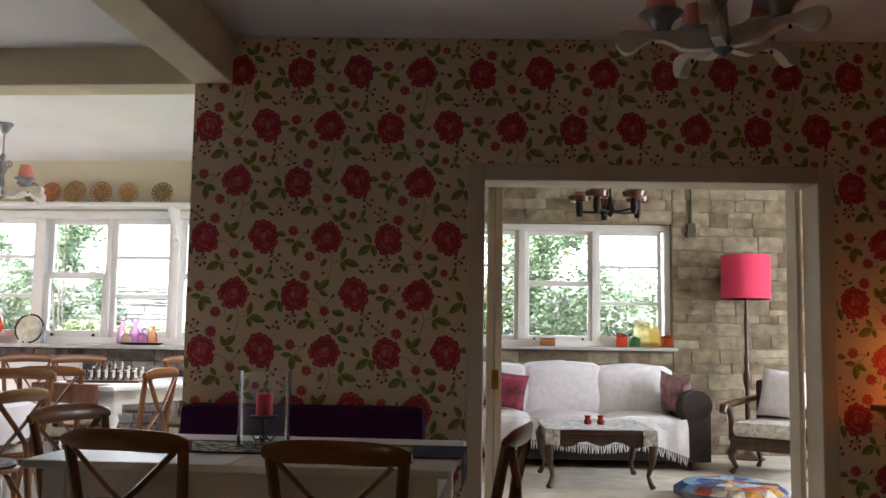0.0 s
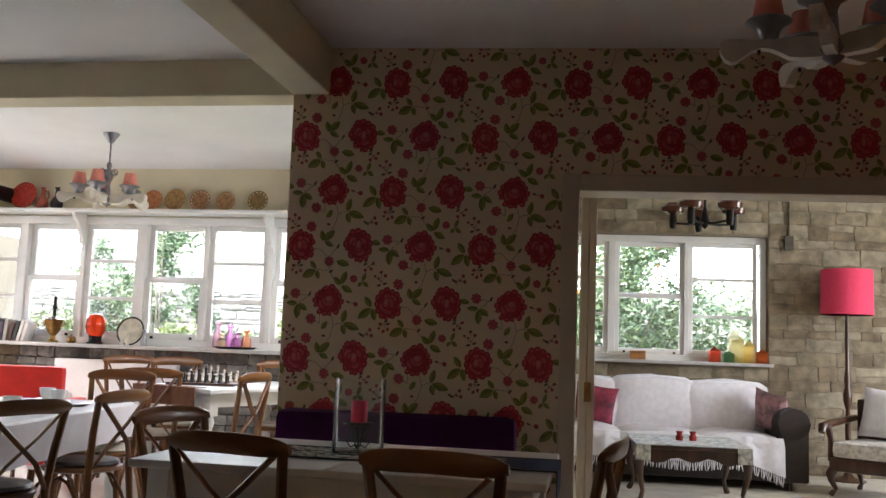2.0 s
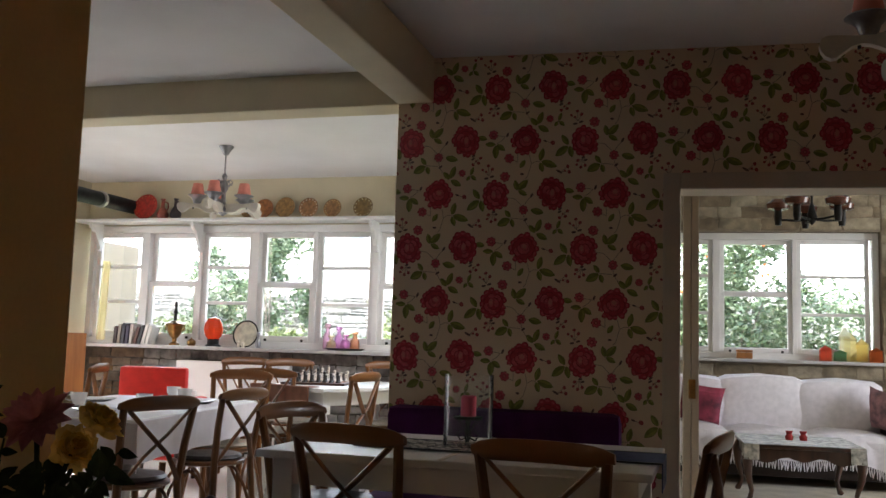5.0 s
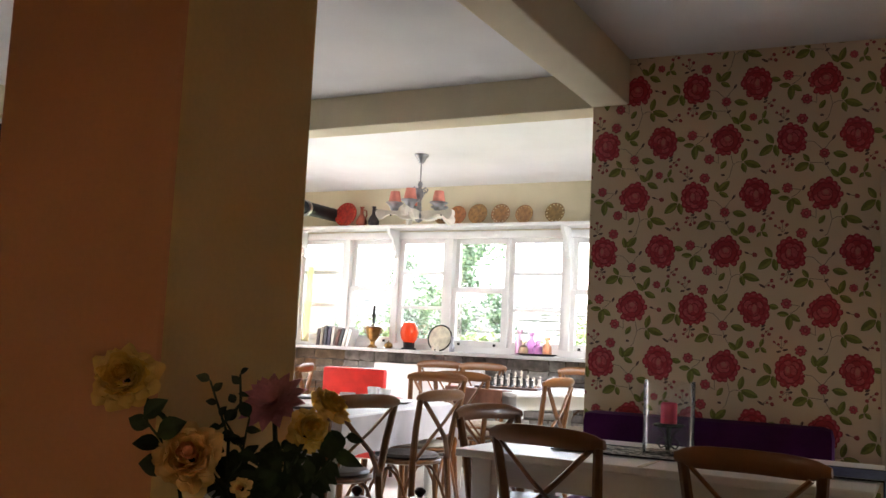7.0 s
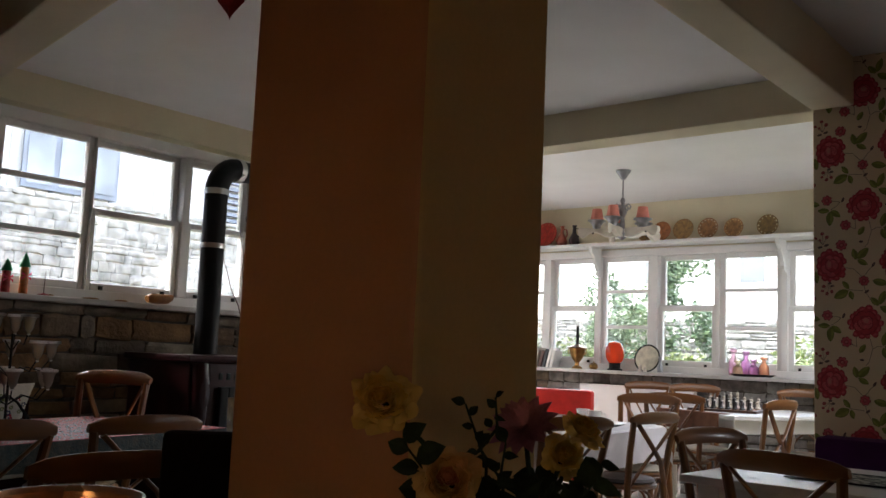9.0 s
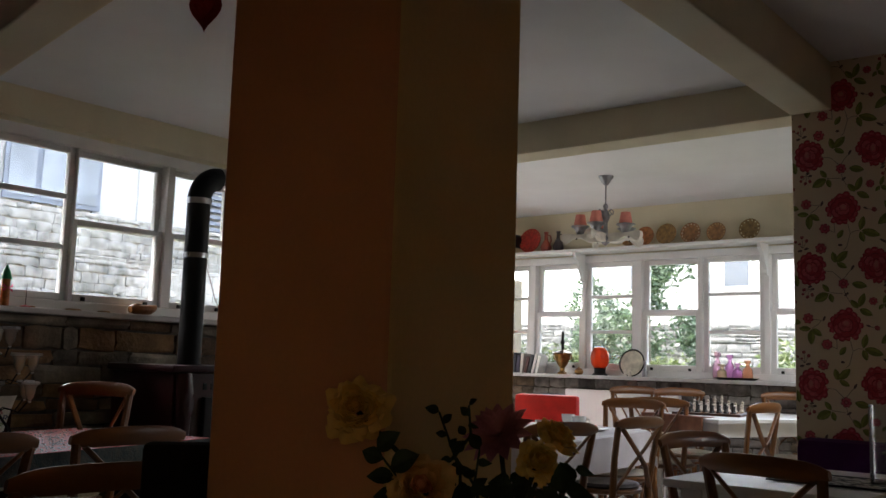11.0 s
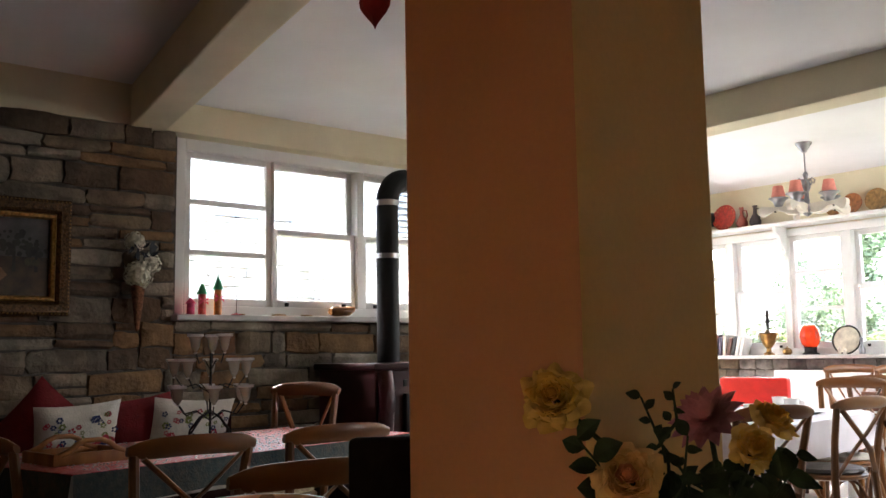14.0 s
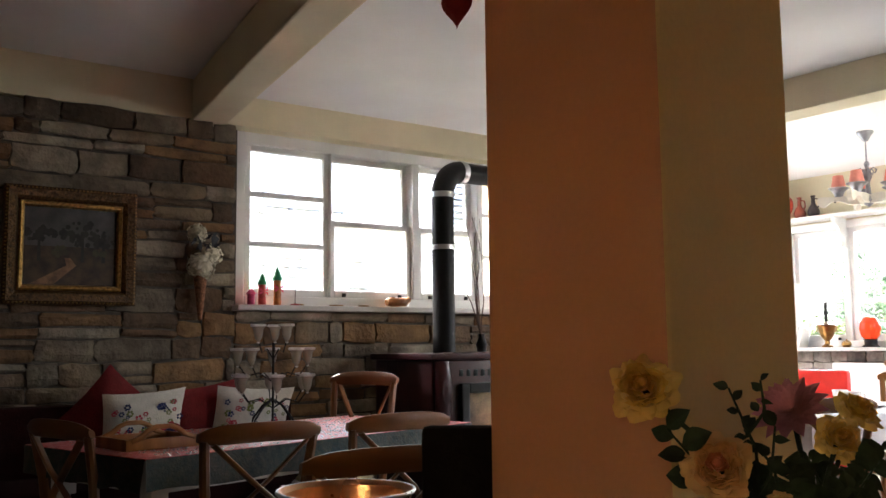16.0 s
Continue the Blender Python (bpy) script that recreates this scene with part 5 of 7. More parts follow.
for k in range(30):
    z = -0.28 + 0.56 * k / 29
    for x in (-0.327, 0.327):
        lathe(b, [(0.0, -0.009), (0.009, 0.0), (0.0, 0.009)], 6, (x, -0.045, z))
part("beading", b, M["gilt"], pf, "row of small gilt beads")
cv = B()
layers = [("sky", [(-0.24, 0.21), (0.24, 0.21), (0.24, 0.0), (-0.24, 0.0)]), ("ground", [(-0.24, 0.0), (0.24, 0.0), (0.24, -0.21), (-0.24, -0.21)])]
for k, (nm, pts) in enumerate(layers):
    f = cv.faces.new([cv.verts.new((x, -0.008, z)) for x, z in pts])
    f.material_index = k
rs = random.Random(11)
for cx, cz, r, n in ((-0.16, 0.06, 0.06, 30), (0.06, 0.07, 0.09, 50), (0.17, 0.04, 0.05, 20), (-0.05, -0.03, 0.03, 10), (0.15, -0.02, 0.03, 10)):
    for j in range(n):
        a, q, s = rs.uniform(0, 6.28), r * rs.random() ** 0.5, rs.uniform(0.008, 0.02)
        x, z = cx + 1.3 * q * math.cos(a), cz + 0.7 * q * math.sin(a)
        f = cv.faces.new([cv.verts.new((x + s * math.cos(t), -0.0085 - 0.00001 * j, z + s * math.sin(t))) for t in (0.2, 1.4, 2.5, 3.7, 5.0)])
        f.material_index = 2 if cz > 0 else 4
    if cz > 0:
        f = cv.faces.new([cv.verts.new((cx + x, -0.0084, z)) for x, z in ((-0.008, -0.08), (0.01, -0.08), (0.006, cz), (-0.006, cz))])
        f.material_index = 2
f = cv.faces.new([cv.verts.new((x, -0.0086, z)) for x, z in ((-0.2, -0.2), (-0.08, -0.2), (0.03, -0.1), (0.0, -0.06), (-0.03, -0.06), (-0.02, -0.1))])
f.material_index = 3
part("canvas", cv, [mat("painted_sky", (0.075, 0.07, 0.068), 0.6, var=0.3, scale=9), mat("painted_ground", (0.06, 0.034, 0.012), 0.6, var=0.4, scale=14), mat("painted_trees", (0.016, 0.019, 0.01), 0.6, var=0.4, scale=20),
                    mat("painted_path", (0.24, 0.13, 0.06), 0.6, var=0.3, scale=20), mat("painted_bush", (0.05, 0.042, 0.014), 0.6, var=0.3, scale=20)], pf, "dark oil landscape", smooth=False)

# wall bouquet: a cone with white pompons
wb = thing("wall_bouquet", pose(STONE_X + 0.06, 1.95, 1.3, 0, 0, 90), "white artificial flowers in a hanging wicker cone", "flowers")
b = B()
lathe(b, [(0.0, 0.0), (0.012, 0.01), (0.04, 0.26), (0.036, 0.262), (0.0, 0.25)], 14)
part("cone", b, mat("brown_wicker", (0.34, 0.14, 0.06), 0.8, var=0.3, scale=50, bump=0.6), wb)
rs = random.Random(5)
for x, z, r in ((-0.008, 0.32, 0.078), (0.05, 0.38, 0.062), (-0.035, 0.5, 0.055)):
    b = B()
    bmesh.ops.create_icosphere(b, subdivisions=2, radius=r * 0.8, matrix=Matrix.Translation((x, -0.03, z)))
    for k in range(260):
        d = Vector((rs.gauss(0, 1), rs.gauss(0, 1), rs.gauss(0, 1))).normalized()
        t1 = d.orthogonal().normalized()
        t2 = d.cross(t1)
        a = rs.uniform(0, 6.28)
        u, v = math.cos(a) * t1 + math.sin(a) * t2, -math.sin(a) * t1 + math.cos(a) * t2
        p = Vector((x, -0.03, z)) + d * r * rs.uniform(0.75, 1.0)
        s = r * 0.22
        b.faces.new([b.verts.new(p + q) for q in (-s * u * 0.7, s * 0.6 * v + d * s * 0.4, s * u * 0.7 + d * s * 0.7, -s * 0.6 * v + d * s * 0.4)])
    part("blossom", b, M["hydrangea"], wb, "white pompon blossom", smooth=False)
b = B()
for k in range(26):
    a, r = rs.uniform(0, 6.28), rs.uniform(0.02, 0.08)
    p = Vector((0.01 + r * math.cos(a), -0.02 - rs.uniform(0, 0.05), 0.45 + r * math.sin(a)))
    u = Vector((rs.gauss(0, 1), rs.gauss(0, 0.4), rs.gauss(0, 1))).normalized() * 0.035
    v = u.cross(Vector((0, 1, 0.2))).normalized() * 0.013
    b.faces.new([b.verts.new(q) for q in (p - u, p + v, p + u, p - v)])
part("greenery", b, mat("black_green_leaf", (0.012, 0.015, 0.02), 0.5, var=0.3), wb, "dark leaves", smooth=False)

# stove with its pipe
sv = thing("stove", Matrix.Identity(4), "maroon enamelled wood stove with a glass door", "stove")
x0, x1, y0, y1, zt = -5.12, -4.5, 3.12, 4.03, 1.1
b = B()
box(b, x0, x1, y0, y1, 0.08, zt - 0.04, bev=0.015)
part("body", b, M["maroon_glaze"], sv)
b = B()
box(b, x0 - 0.02, x1 + 0.04, y0 - 0.03, y1 + 0.03, zt - 0.04, zt, bev=0.012)
part("top_plate", b, M["maroon_glaze"], sv)
for yy in (y0 + 0.06, y1 - 0.06):
    b = B()
    tube(b, [(x1 + 0.012, yy, 0.14), (x1 + 0.02, yy, 0.3), (x1 + 0.014, yy, 0.5), (x1 + 0.026, yy, 0.75), (x1 + 0.03, yy, 0.95), (x1 + 0.016, yy, zt - 0.05)], [0.04, 0.045, 0.032, 0.045, 0.05, 0.045], 12)
    part("corner_column", b, M["maroon_glaze"], sv)
    b = B()
    lathe(b, [(0.0, -0.012), (0.03, -0.006), (0.035, 0.0), (0.0, 0.008)], 16)
    bmesh.ops.transform(b, matrix=Matrix.Translation((x1 + 0.075, yy, 0.88)) @ Matrix.Rotation(radians(90), 4, "Y") @ Matrix.Diagonal((2.4, 1, 1, 1)), verts=b.verts)
    part("medallion", b, M["maroon_glaze"], sv)
# uncut slots: black bars on the front give the dark inside them
for yy in [y0 + 0.22 + 0.055 * k for k in range(10)]:
    b = B()
    box(b, x1 - 0.004, x1 + 0.004, yy - 0.014, yy + 0.014, 0.96, 1.0, bev=0.003)
    part("vent_slot", b, M["black"], sv)
dr = B()
for q in ((0.2, 0.26), (0.69, 0.75)):
    box(dr, x1 + 0.002, x1 + 0.035, y0 + q[0], y0 + q[1], 0.35, 0.92, bev=0.008)
for q in ((0.35, 0.42), (0.86, 0.92)):
    box(dr, x1 + 0.002, x1 + 0.035, y0 + 0.26, y0 + 0.69, q[0], q[1], bev=0.008)
door = part("door", dr, M["black"], sv, "black iron door frame", smooth=False)
b = B()
box(b, x1 + 0.012, x1 + 0.018, y0 + 0.255, y0 + 0.695, 0.415, 0.865)
part("glass", b, mat("smoked_stove_glass", (0.04, 0.026, 0.013), 0.12, var=0.5, scale=7, col2=(0.2, 0.13, 0.055), coat=0.1, bump=0), door, "smoky brown glass", smooth=False)
for x, y in product((x0 + 0.06, x1 - 0.06), (y0 + 0.07, y1 - 0.07)):
    b = B()
    lathe(b, [(0.0, 0.0), (0.03, 0.0), (0.024, 0.04), (0.035, 0.082), (0.0, 0.082)], 12, (x, y, 0))
    part("foot", b, M["black"], sv)
fp = thing("stove_pipe", Matrix.Identity(4), "black stove pipe with bright collars", "stove pipe")
PX_, PY_ = -4.82, 3.45
b = B()
tube(b, [(PX_, PY_, zt + 0.001), (PX_, PY_, 2.12)], 0.072, 20)
part("upright_pipe", b, M["black"], fp)
b = B()
tube(b, [(PX_, PY_, 2.12)] + [(PX_, PY_ + 0.14 - 0.14 * math.cos(t), 2.12 + 0.16 * math.sin(t)) for t in (math.pi / 2 * k / 7 for k in range(1, 8))], 0.074, 20)
part("elbow", b, M["black"], fp)
b = B()
tube(b, [(PX_, PY_ + 0.14, 2.28), (-5.42, 7.6, 2.44), (-5.5, 8.05, 2.46)], 0.068, 18)
part("level_pipe", b, M["black"], fp)
for p, q in (((PX_, PY_, 1.76), (PX_, PY_, 1.79)), ((PX_, PY_, 2.1), (PX_, PY_, 2.135)), ((PX_, PY_ + 0.13, 2.279), (PX_ - 0.004, PY_ + 0.17, 2.281)), ((-5.36, 7.27, 2.424), (-5.367, 7.31, 2.426))):
    b = B()
    tube(b, [p, q], 0.078, 20)
    part("collar", b, M["silver"], fp, "bright metal collar")

# twigs in a floor vase by the stove
vs = thing("twig_vase", pose(-5.0, 3.9, zt + 0.0), "dry twigs in a small dark vase on the stove", "vase")
b = B()
lathe(b, [(0.0, 0.0), (0.03, 0.0), (0.04, 0.05), (0.02, 0.1), (0.024, 0.12), (0.0, 0.11)], 14)
part("vase", b, M["black"], vs)
rs = random.Random(9)
for k in range(6):
    b = B()
    p = [Vector((0, 0, 0.1))]
    d = Vector((rs.uniform(-0.1, 0.1), rs.uniform(-0.3, 0.15), 1)).normalized()
    for j in range(7):
        p.append(p[-1] + d * 0.12)
        d = (d + Vector((rs.uniform(-0.1, 0.1), rs.uniform(-0.25, 0.25), 0.05))).normalized()
    tube(b, p, [0.005 - 0.0005 * j for j in range(8)], 5)
    part("twig", b, M["darkwood"], vs)

# ornaments on the stone wall's sill
SZ = WZ0
for y, h, col, cone in ((2.335, 0.19, (0.6, 0.05, 0.04), (0.02, 0.28, 0.1)), (2.435, 0.235, (0.62, 0.2, 0.03), (0.02, 0.28, 0.1)), (2.265, 0.1, (0.75, 0.06, 0.2), (0.75, 0.06, 0.2))):
    o = thing("rocket_ornament", pose(STONE_X + 0.06, y, SZ), "toy rocket ornament with a pointed cap on the sill", "ornament", "rocket ornaments")
    b = B()
    lathe(b, [(0.0, 0.0), (0.024, 0.0), (0.022, h * 0.65), (0.0, h * 0.65)], 14)
    part("body", b, mat("ornament_body", col, 0.4, var=0.2, scale=50), o)
    b = B()
    lathe(b, [(0.032, h * 0.63), (0.016, h * 0.85), (0.0, h)], 14)
    part("cap", b, mat("ornament_cap", cone, 0.4, var=0.1), o, "pointed cap")
    if h > 0.12:
        b = B()
        for s in (-1, 1):
            for t in (-1, 1):
                b.faces.new([b.verts.new((0.026, s * a, h * 0.42 + t * z)) for a, z in ((0.0, 0.0), (0.028, 0.006), (0.028, 0.024))])
        part("bow", b, M["candle"], o, "small pink bow", smooth=False)
o = thing("clog_ornament", pose(STONE_X + 0.06, 3.31, SZ, 0, 0, 90), "small carved wooden clog on the sill", "ornament")
b = B()
tube(b, [(-0.09, 0, 0.03), (-0.06, 0, 0.036), (0.0, 0, 0.034), (0.05, 0, 0.036), (0.085, 0, 0.05), (0.1, 0, 0.062)], [0.024, 0.036, 0.034, 0.034, 0.022, 0.006], 12, flat=0.9)
part("clog", b, M["traywood"], o)
# no hollow is cut: a dark disc gives the shade inside it
b = B()
lathe(b, [(0.0, 0.0), (0.024, 0.0), (0.022, 0.004), (0.0, 0.004)], 14, (-0.045, 0, 0.064))
part("opening", b, M["darkwood"], o, "dark disc for the shaded hollow")
for y, w in ((2.85, 0.05), (3.05, 0.04), (2.6, 0.02)):
    o = thing("trinket", pose(STONE_X + 0.05, y, SZ), "small flat trinket on the sill", "ornament", "sill trinkets")
    b = B()
    lathe(b, [(0.0, 0.0), (w, 0.0), (w * 0.9, 0.008), (0.0, 0.012)], 14)
    part("body", b, M["brass"], o)
inc = thing("incense_holder", pose(STONE_X + 0.06, 2.555, SZ), "thin stick standing in a small red foot", "ornament")
b = B()
lathe(b, [(0.0, 0.0), (0.035, 0.0), (0.03, 0.006), (0.006, 0.012), (0.0, 0.014)], 14)
part("foot", b, M["felt"], inc)
b = B()
tube(b, [(0, 0, 0.01), (0.004, 0.0, 0.13)], 0.0022, 5)
part("stick", b, M["darkwood"], inc)

# ---------------------------------------------------------------- beside the pillar
hb = thing("high_back_chair", pose(-1.612, 1.327, 0, 0, 0, 50), "dark brown upholstered chair with a straight high back", "chair")
bm = B()
box(bm, -0.22, 0.22, -0.225, -0.17, 0.46, 0.985, bev=0.014)
part("backrest", bm, M["blackcloth"], hb)
bm = B()
box(bm, -0.22, 0.22, -0.17, 0.22, 0.40, 0.48, bev=0.02)
part("seat", bm, M["blackcloth"], hb)
for x, y in product((-0.19, 0.19), (-0.19, 0.19)):
    bm = B()
    tube(bm, [(x, y, 0), (x, y, 0.41)], [0.015, 0.02], 8)
    part("leg", bm, M["darkwood"], hb)

# small table with the copper pan and the cup
st = leg_table("side_table", pose(-1.25, 0.53, 0, 0, 0, 45), -0.28, 0.28, -0.28, 0.28, 0.848, "small dark wooden side table", material="darkwood", turned=False, leg=0.02)
cp = thing("copper_pan", pose(-1.24, 0.642, 0.849), "round polished copper pan with a bright rim", "pan")
b = B()
lathe(b, [(0.0, 0.0), (0.07, 0.0), (0.085, 0.01), (0.096, 0.082), (0.102, 0.088), (0.098, 0.091), (0.09, 0.084), (0.08, 0.016), (0.0, 0.008)], 40)
part("bowl", b, M["copper"], cp)
b = B()
tube(b, [(0.1 * math.cos(a), 0.1 * math.sin(a), 0.089) for a in (2 * math.pi * k / 40 for k in range(41))], 0.003, 6)
part("rim", b, M["silver"], cp, "bright rolled rim")
cup(-1.25, 0.49, 0.849, False, 60, "white china cup with a curled handle")

# hanging felt hearts
def heart(x, y, ztip, w, top, label):
    o = thing("hanging_heart", pose(x, y, ztip, 0, 0, 40), label, "ornament", "felt hearts")
    b = B()
    n = 28
    pts = []
    for k in range(n):
        t = 2 * math.pi * k / n
        pts.append((16 * math.sin(t) ** 3, 13 * math.cos(t) - 5 * math.cos(2 * t) - 2 * math.cos(3 * t) - math.cos(4 * t)))
    sc = w / 32
    rim = [b.verts.new((p[0] * sc, 0, (p[1] + 17) * sc * 1.35)) for p in pts]
    for s in (-1, 1):
        mid = [b.verts.new((p[0] * sc * 0.6, s * 0.012, ((p[1]) * 0.6 + 17) * sc * 1.35)) for p in pts]
        c = b.verts.new((0, s * 0.015, 17 * sc * 1.35))
        for k in range(n):
            q = (rim[k], rim[(k + 1) % n], mid[(k + 1) % n], mid[k])
            b.faces.new(q)
            b.faces.new((mid[k], mid[(k + 1) % n], c))
    part("heart", b, M["felt"], o)
    b = B()
    tube(b, [(0, 0, 24 * sc), (0, 0, top - ztip)], 0.0015, 5)
    part("string", b, M["stem_print"], o)


heart(-1.06, 0.72, 1.598, 0.046, CEIL, "small dark red felt heart hanging on a string")
heart(-1.11, 0.845, 1.695, 0.036, CEIL, "small dark red felt heart hanging by the pillar")

# ---------------------------------------------------------------- vase of roses
vt = leg_table("flower_table", pose(-0.55, 0.98, 0, 0, 0, -12), -0.2, 0.24, -0.42, 0.3, 0.74, "small white table beside the pillar", turned=True, leg=0.022)
vase = thing("flower_vase", pose(-0.60, 0.80, 0.741), "white china vase of cream roses and a pink flower", "flowers")
b = B()
lathe(b, [(0.0, 0.0), (0.04, 0.0), (0.05, 0.01), (0.075, 0.08), (0.07, 0.16), (0.058, 0.21), (0.062, 0.235), (0.058, 0.237), (0.05, 0.21), (0.0, 0.19)], 24)
part("vase", b, M["china"], vase)
rsf = random.Random(21)


def rose_head(parent, c, r, axis, mt, name="rose", rows=11):
    """A full garden rose: ruffled petals packed in whorls, the outermost turned back."""
    axis = Vector(axis).normalized()
    q = axis.to_track_quat("Z", "Y").to_matrix()
    b = B()
    for w in range(rows):
        f = w / (rows - 1)
        n = 3 + int(round(3.4 * f))
        for j in range(n):
            a0 = 2 * math.pi * (j + 0.5 * (w % 2)) / n + 0.37 * w + rsf.uniform(-0.25, 0.25)
            span = 2 * math.pi / n * rsf.uniform(1.05, 1.4)
            ph, ph2 = rsf.uniform(0, 6.3), rsf.uniform(0, 6.3)
            size = rsf.uniform(0.92, 1.07)
            rho = r * (0.07 + 0.74 * f**0.75) * size
            top = r * (0.5 - 0.5 * f**2.1) * size + r * rsf.uniform(-0.09, 0.09)
            base = -0.5 * r * (1 - 0.25 * f) if f > 0.3 else 0.14 * r
            out = r * (-0.16 + 0.42 * f**2.2)
            rows_, cols_ = 7, 10
            g = []
            for i in range(rows_ + 1):
                line = []
                for k in range(cols_ + 1):
                    u = 2 * k / cols_ - 1
                    v = i / rows_ * (1 - 0.24 * u**4)
                    a = a0 + u * span / 2 * (0.5 + 0.5 * math.sin(math.pi * (0.12 + 0.6 * v)))
                    frill = (0.05 + 0.09 * f) * r * math.sin(3.2 * u + ph) * v**2 + 0.04 * r * math.sin(8 * u + ph2) * v**3
                    rad = rho * (0.3 + 0.72 * v**0.45) + out * v**3.5 + frill + 0.05 * r * u * u * v
                    h = base + (top - base) * v**0.8 - 0.16 * r * abs(u) ** 3 * v - (0.12 + 0.2 * f) * r * max(0.0, v - 0.72) * 3 + 0.6 * frill
                    line.append(b.verts.new(q @ Vector((rad * math.cos(a), rad * math.sin(a), h)) + Vector(c)))
                g.append(line)
            for i in range(rows_):
                for k in range(cols_):
                    b.faces.new((g[i][k], g[i][k + 1], g[i + 1][k + 1], g[i + 1][k])).material_index = 0 if f < 0.35 else 1 if f < 0.75 else 2
    # the closed heart
    rim = []
    for i in range(5):
        rim.append([b.verts.new(q @ Vector((0.17 * r * math.sin(0.4 * i) * math.cos(t), 0.17 * r * math.sin(0.4 * i) * math.sin(t), 0.3 * r + 0.16 * r * math.cos(0.4 * i))) + Vector(c)) for t in (2 * math.pi * k / 10 for k in range(10))] if i else [b.verts.new(q @ Vector((0, 0, 0.46 * r)) + Vector(c))])
    for k in range(10):
        b.faces.new((rim[0][0], rim[1][k], rim[1][(k + 1) % 10]))
        for i in range(1, 4):
            b.faces.new((rim[i][k], rim[i + 1][k], rim[i + 1][(k + 1) % 10], rim[i][(k + 1) % 10]))
    return part(name, b, mt, parent)


def leaf(b, p, d, up, size, wide=0.36):
    d, up = Vector(d).normalized(), Vector(up).normalized()
    s = d.cross(up).normalized()
    n = 6
    l, c, r = [], [], []
    for i in range(n + 1):
        t = i / n
        w = wide * size * math.sin(math.pi * t**0.8) * (1 - 0.15 * t)
        base = Vector(p) + d * size * t + up * (-0.18 * size * t * t)
        c.append(b.verts.new(base))
        l.append(b.verts.new(base + s * w + up * 0.25 * w))
        r.append(b.verts.new(base - s * w + up * 0.25 * w))
    for i in range(n):
        b.faces.new((l[i], l[i + 1], c[i + 1], c[i]))
        b.faces.new((c[i], c[i + 1], r[i + 1], r[i]))


VO = Vector((-0.60, 0.80, 0.741))
heads = [((-0.702, 0.685, 1.103), 0.0335, (0.5, -0.7, 0.35), "rose", "rose"), ((-0.642, 0.725, 1.024), 0.0345, (0.55, -0.75, 0.4), "rose_pink", "rose"),
         ((-0.62, 0.955, 1.071), 0.027, (0.7, -0.1, 0.8), "rose", "rose"), ((-0.612, 0.90, 1.043), 0.026, (0.8, -0.5, 0.5), "rose", "rose"), ((-0.59, 0.75, 0.992), 0.011, (0.3, -0.9, 0.2), "rose_pink", "rose_bud")]
for c, r, ax, mt, nm in heads:
    c = Vector(c)
    rose_head(vase, c - VO, r, ax, ROSES[mt], nm, 12 if r > 0.02 else 5)
    b = B()
    p0 = Vector((0.01, 0.0, 0.17))
    p2 = c - VO - Vector(ax).normalized() * r * 0.35
    mid = (p0 + p2) / 2 + Vector((0, 0, 0.02))
    tube(b, [p0, mid, p2], 0.003, 6)
    part("stem", b, M["leaf"], vase)
# pink flower: pointed petals
b = B()
c0 = Vector((-0.68, 0.915, 1.066)) - VO
for w in range(4):
    for j in range(13):
        a = 2 * math.pi * j / 13 + 0.3 * w
        d = Vector((math.cos(a), math.sin(a), 0.35 + 0.45 * w)).normalized()
        q = Vector((0.1, -0.7, 0.6)).to_track_quat("Z", "Y").to_matrix()
        d = q @ d
        leaf(b, c0, d, (q @ Vector((0, 0, 1))), 0.05 - 0.005 * w, 0.24)
part("pink_flower", b, M["pinkflower"], vase, "dusty pink flower with pointed petals", smooth=False)
b = B()
tube(b, [(0.0, 0.01, 0.17), (c0.x * 0.6, c0.y * 0.7, 0.28), c0], 0.003, 6)
part("stem", b, M["leaf"], vase)
# sprays of leaves
def spray(base, tip, n, big, seed, down=False):
    rr = random.Random(seed)
    b = B()
    p, q = Vector(base) - VO, Vector(tip) - VO
    side = (q - p).cross(Vector((0.55, -0.8, 0.1))).normalized()
    mid = (p + q) / 2 + side * 0.012
    tube(b, [p, mid, q], [0.0022, 0.0018, 0.0012], 5)
    for k in range(n):
        t = 0.3 + 0.7 * (k + 1) / n
        at = p * (1 - t) ** 2 + mid * 2 * t * (1 - t) + q * t * t
        s_ = side * (1 if k % 2 else -1)
        d = s_ * rr.uniform(0.6, 1.2) + (q - p).normalized() * rr.uniform(0.1, 0.8) + Vector((rr.uniform(-0.3, 0.3), rr.uniform(-0.5, 0.2), rr.uniform(-0.5, 0.2)))
        leaf(b, at, d, (0.4 + rr.uniform(-0.4, 0.4), -0.8, 0.5 + rr.uniform(-0.4, 0.4)), big * rr.uniform(0.7, 1.2))
    part("leaf_spray", b, M["leaf"], vase, "dark green rose leaves", smooth=False)


spray((-0.63, 0.775, 0.97), (-0.655, 0.765, 1.1), 7, 0.017, 1)
spray((-0.64, 0.77, 1.05), (-0.63, 0.785, 1.108), 4, 0.014, 14)
spray((-0.64, 0.76, 0.97), (-0.625, 0.80, 1.06), 5, 0.02, 2)
spray((-0.66, 0.74, 0.97), (-0.685, 0.70, 1.06), 6, 0.034, 3)
spray((-0.6, 0.82, 0.97), (-0.685, 0.86, 1.01), 7, 0.032, 4)
spray((-0.6, 0.82, 0.97), (-0.64, 0.88, 1.02), 12, 0.03, 5)
spray((-0.6, 0.82, 0.97), (-0.58, 0.92, 1.02), 12, 0.03, 6)
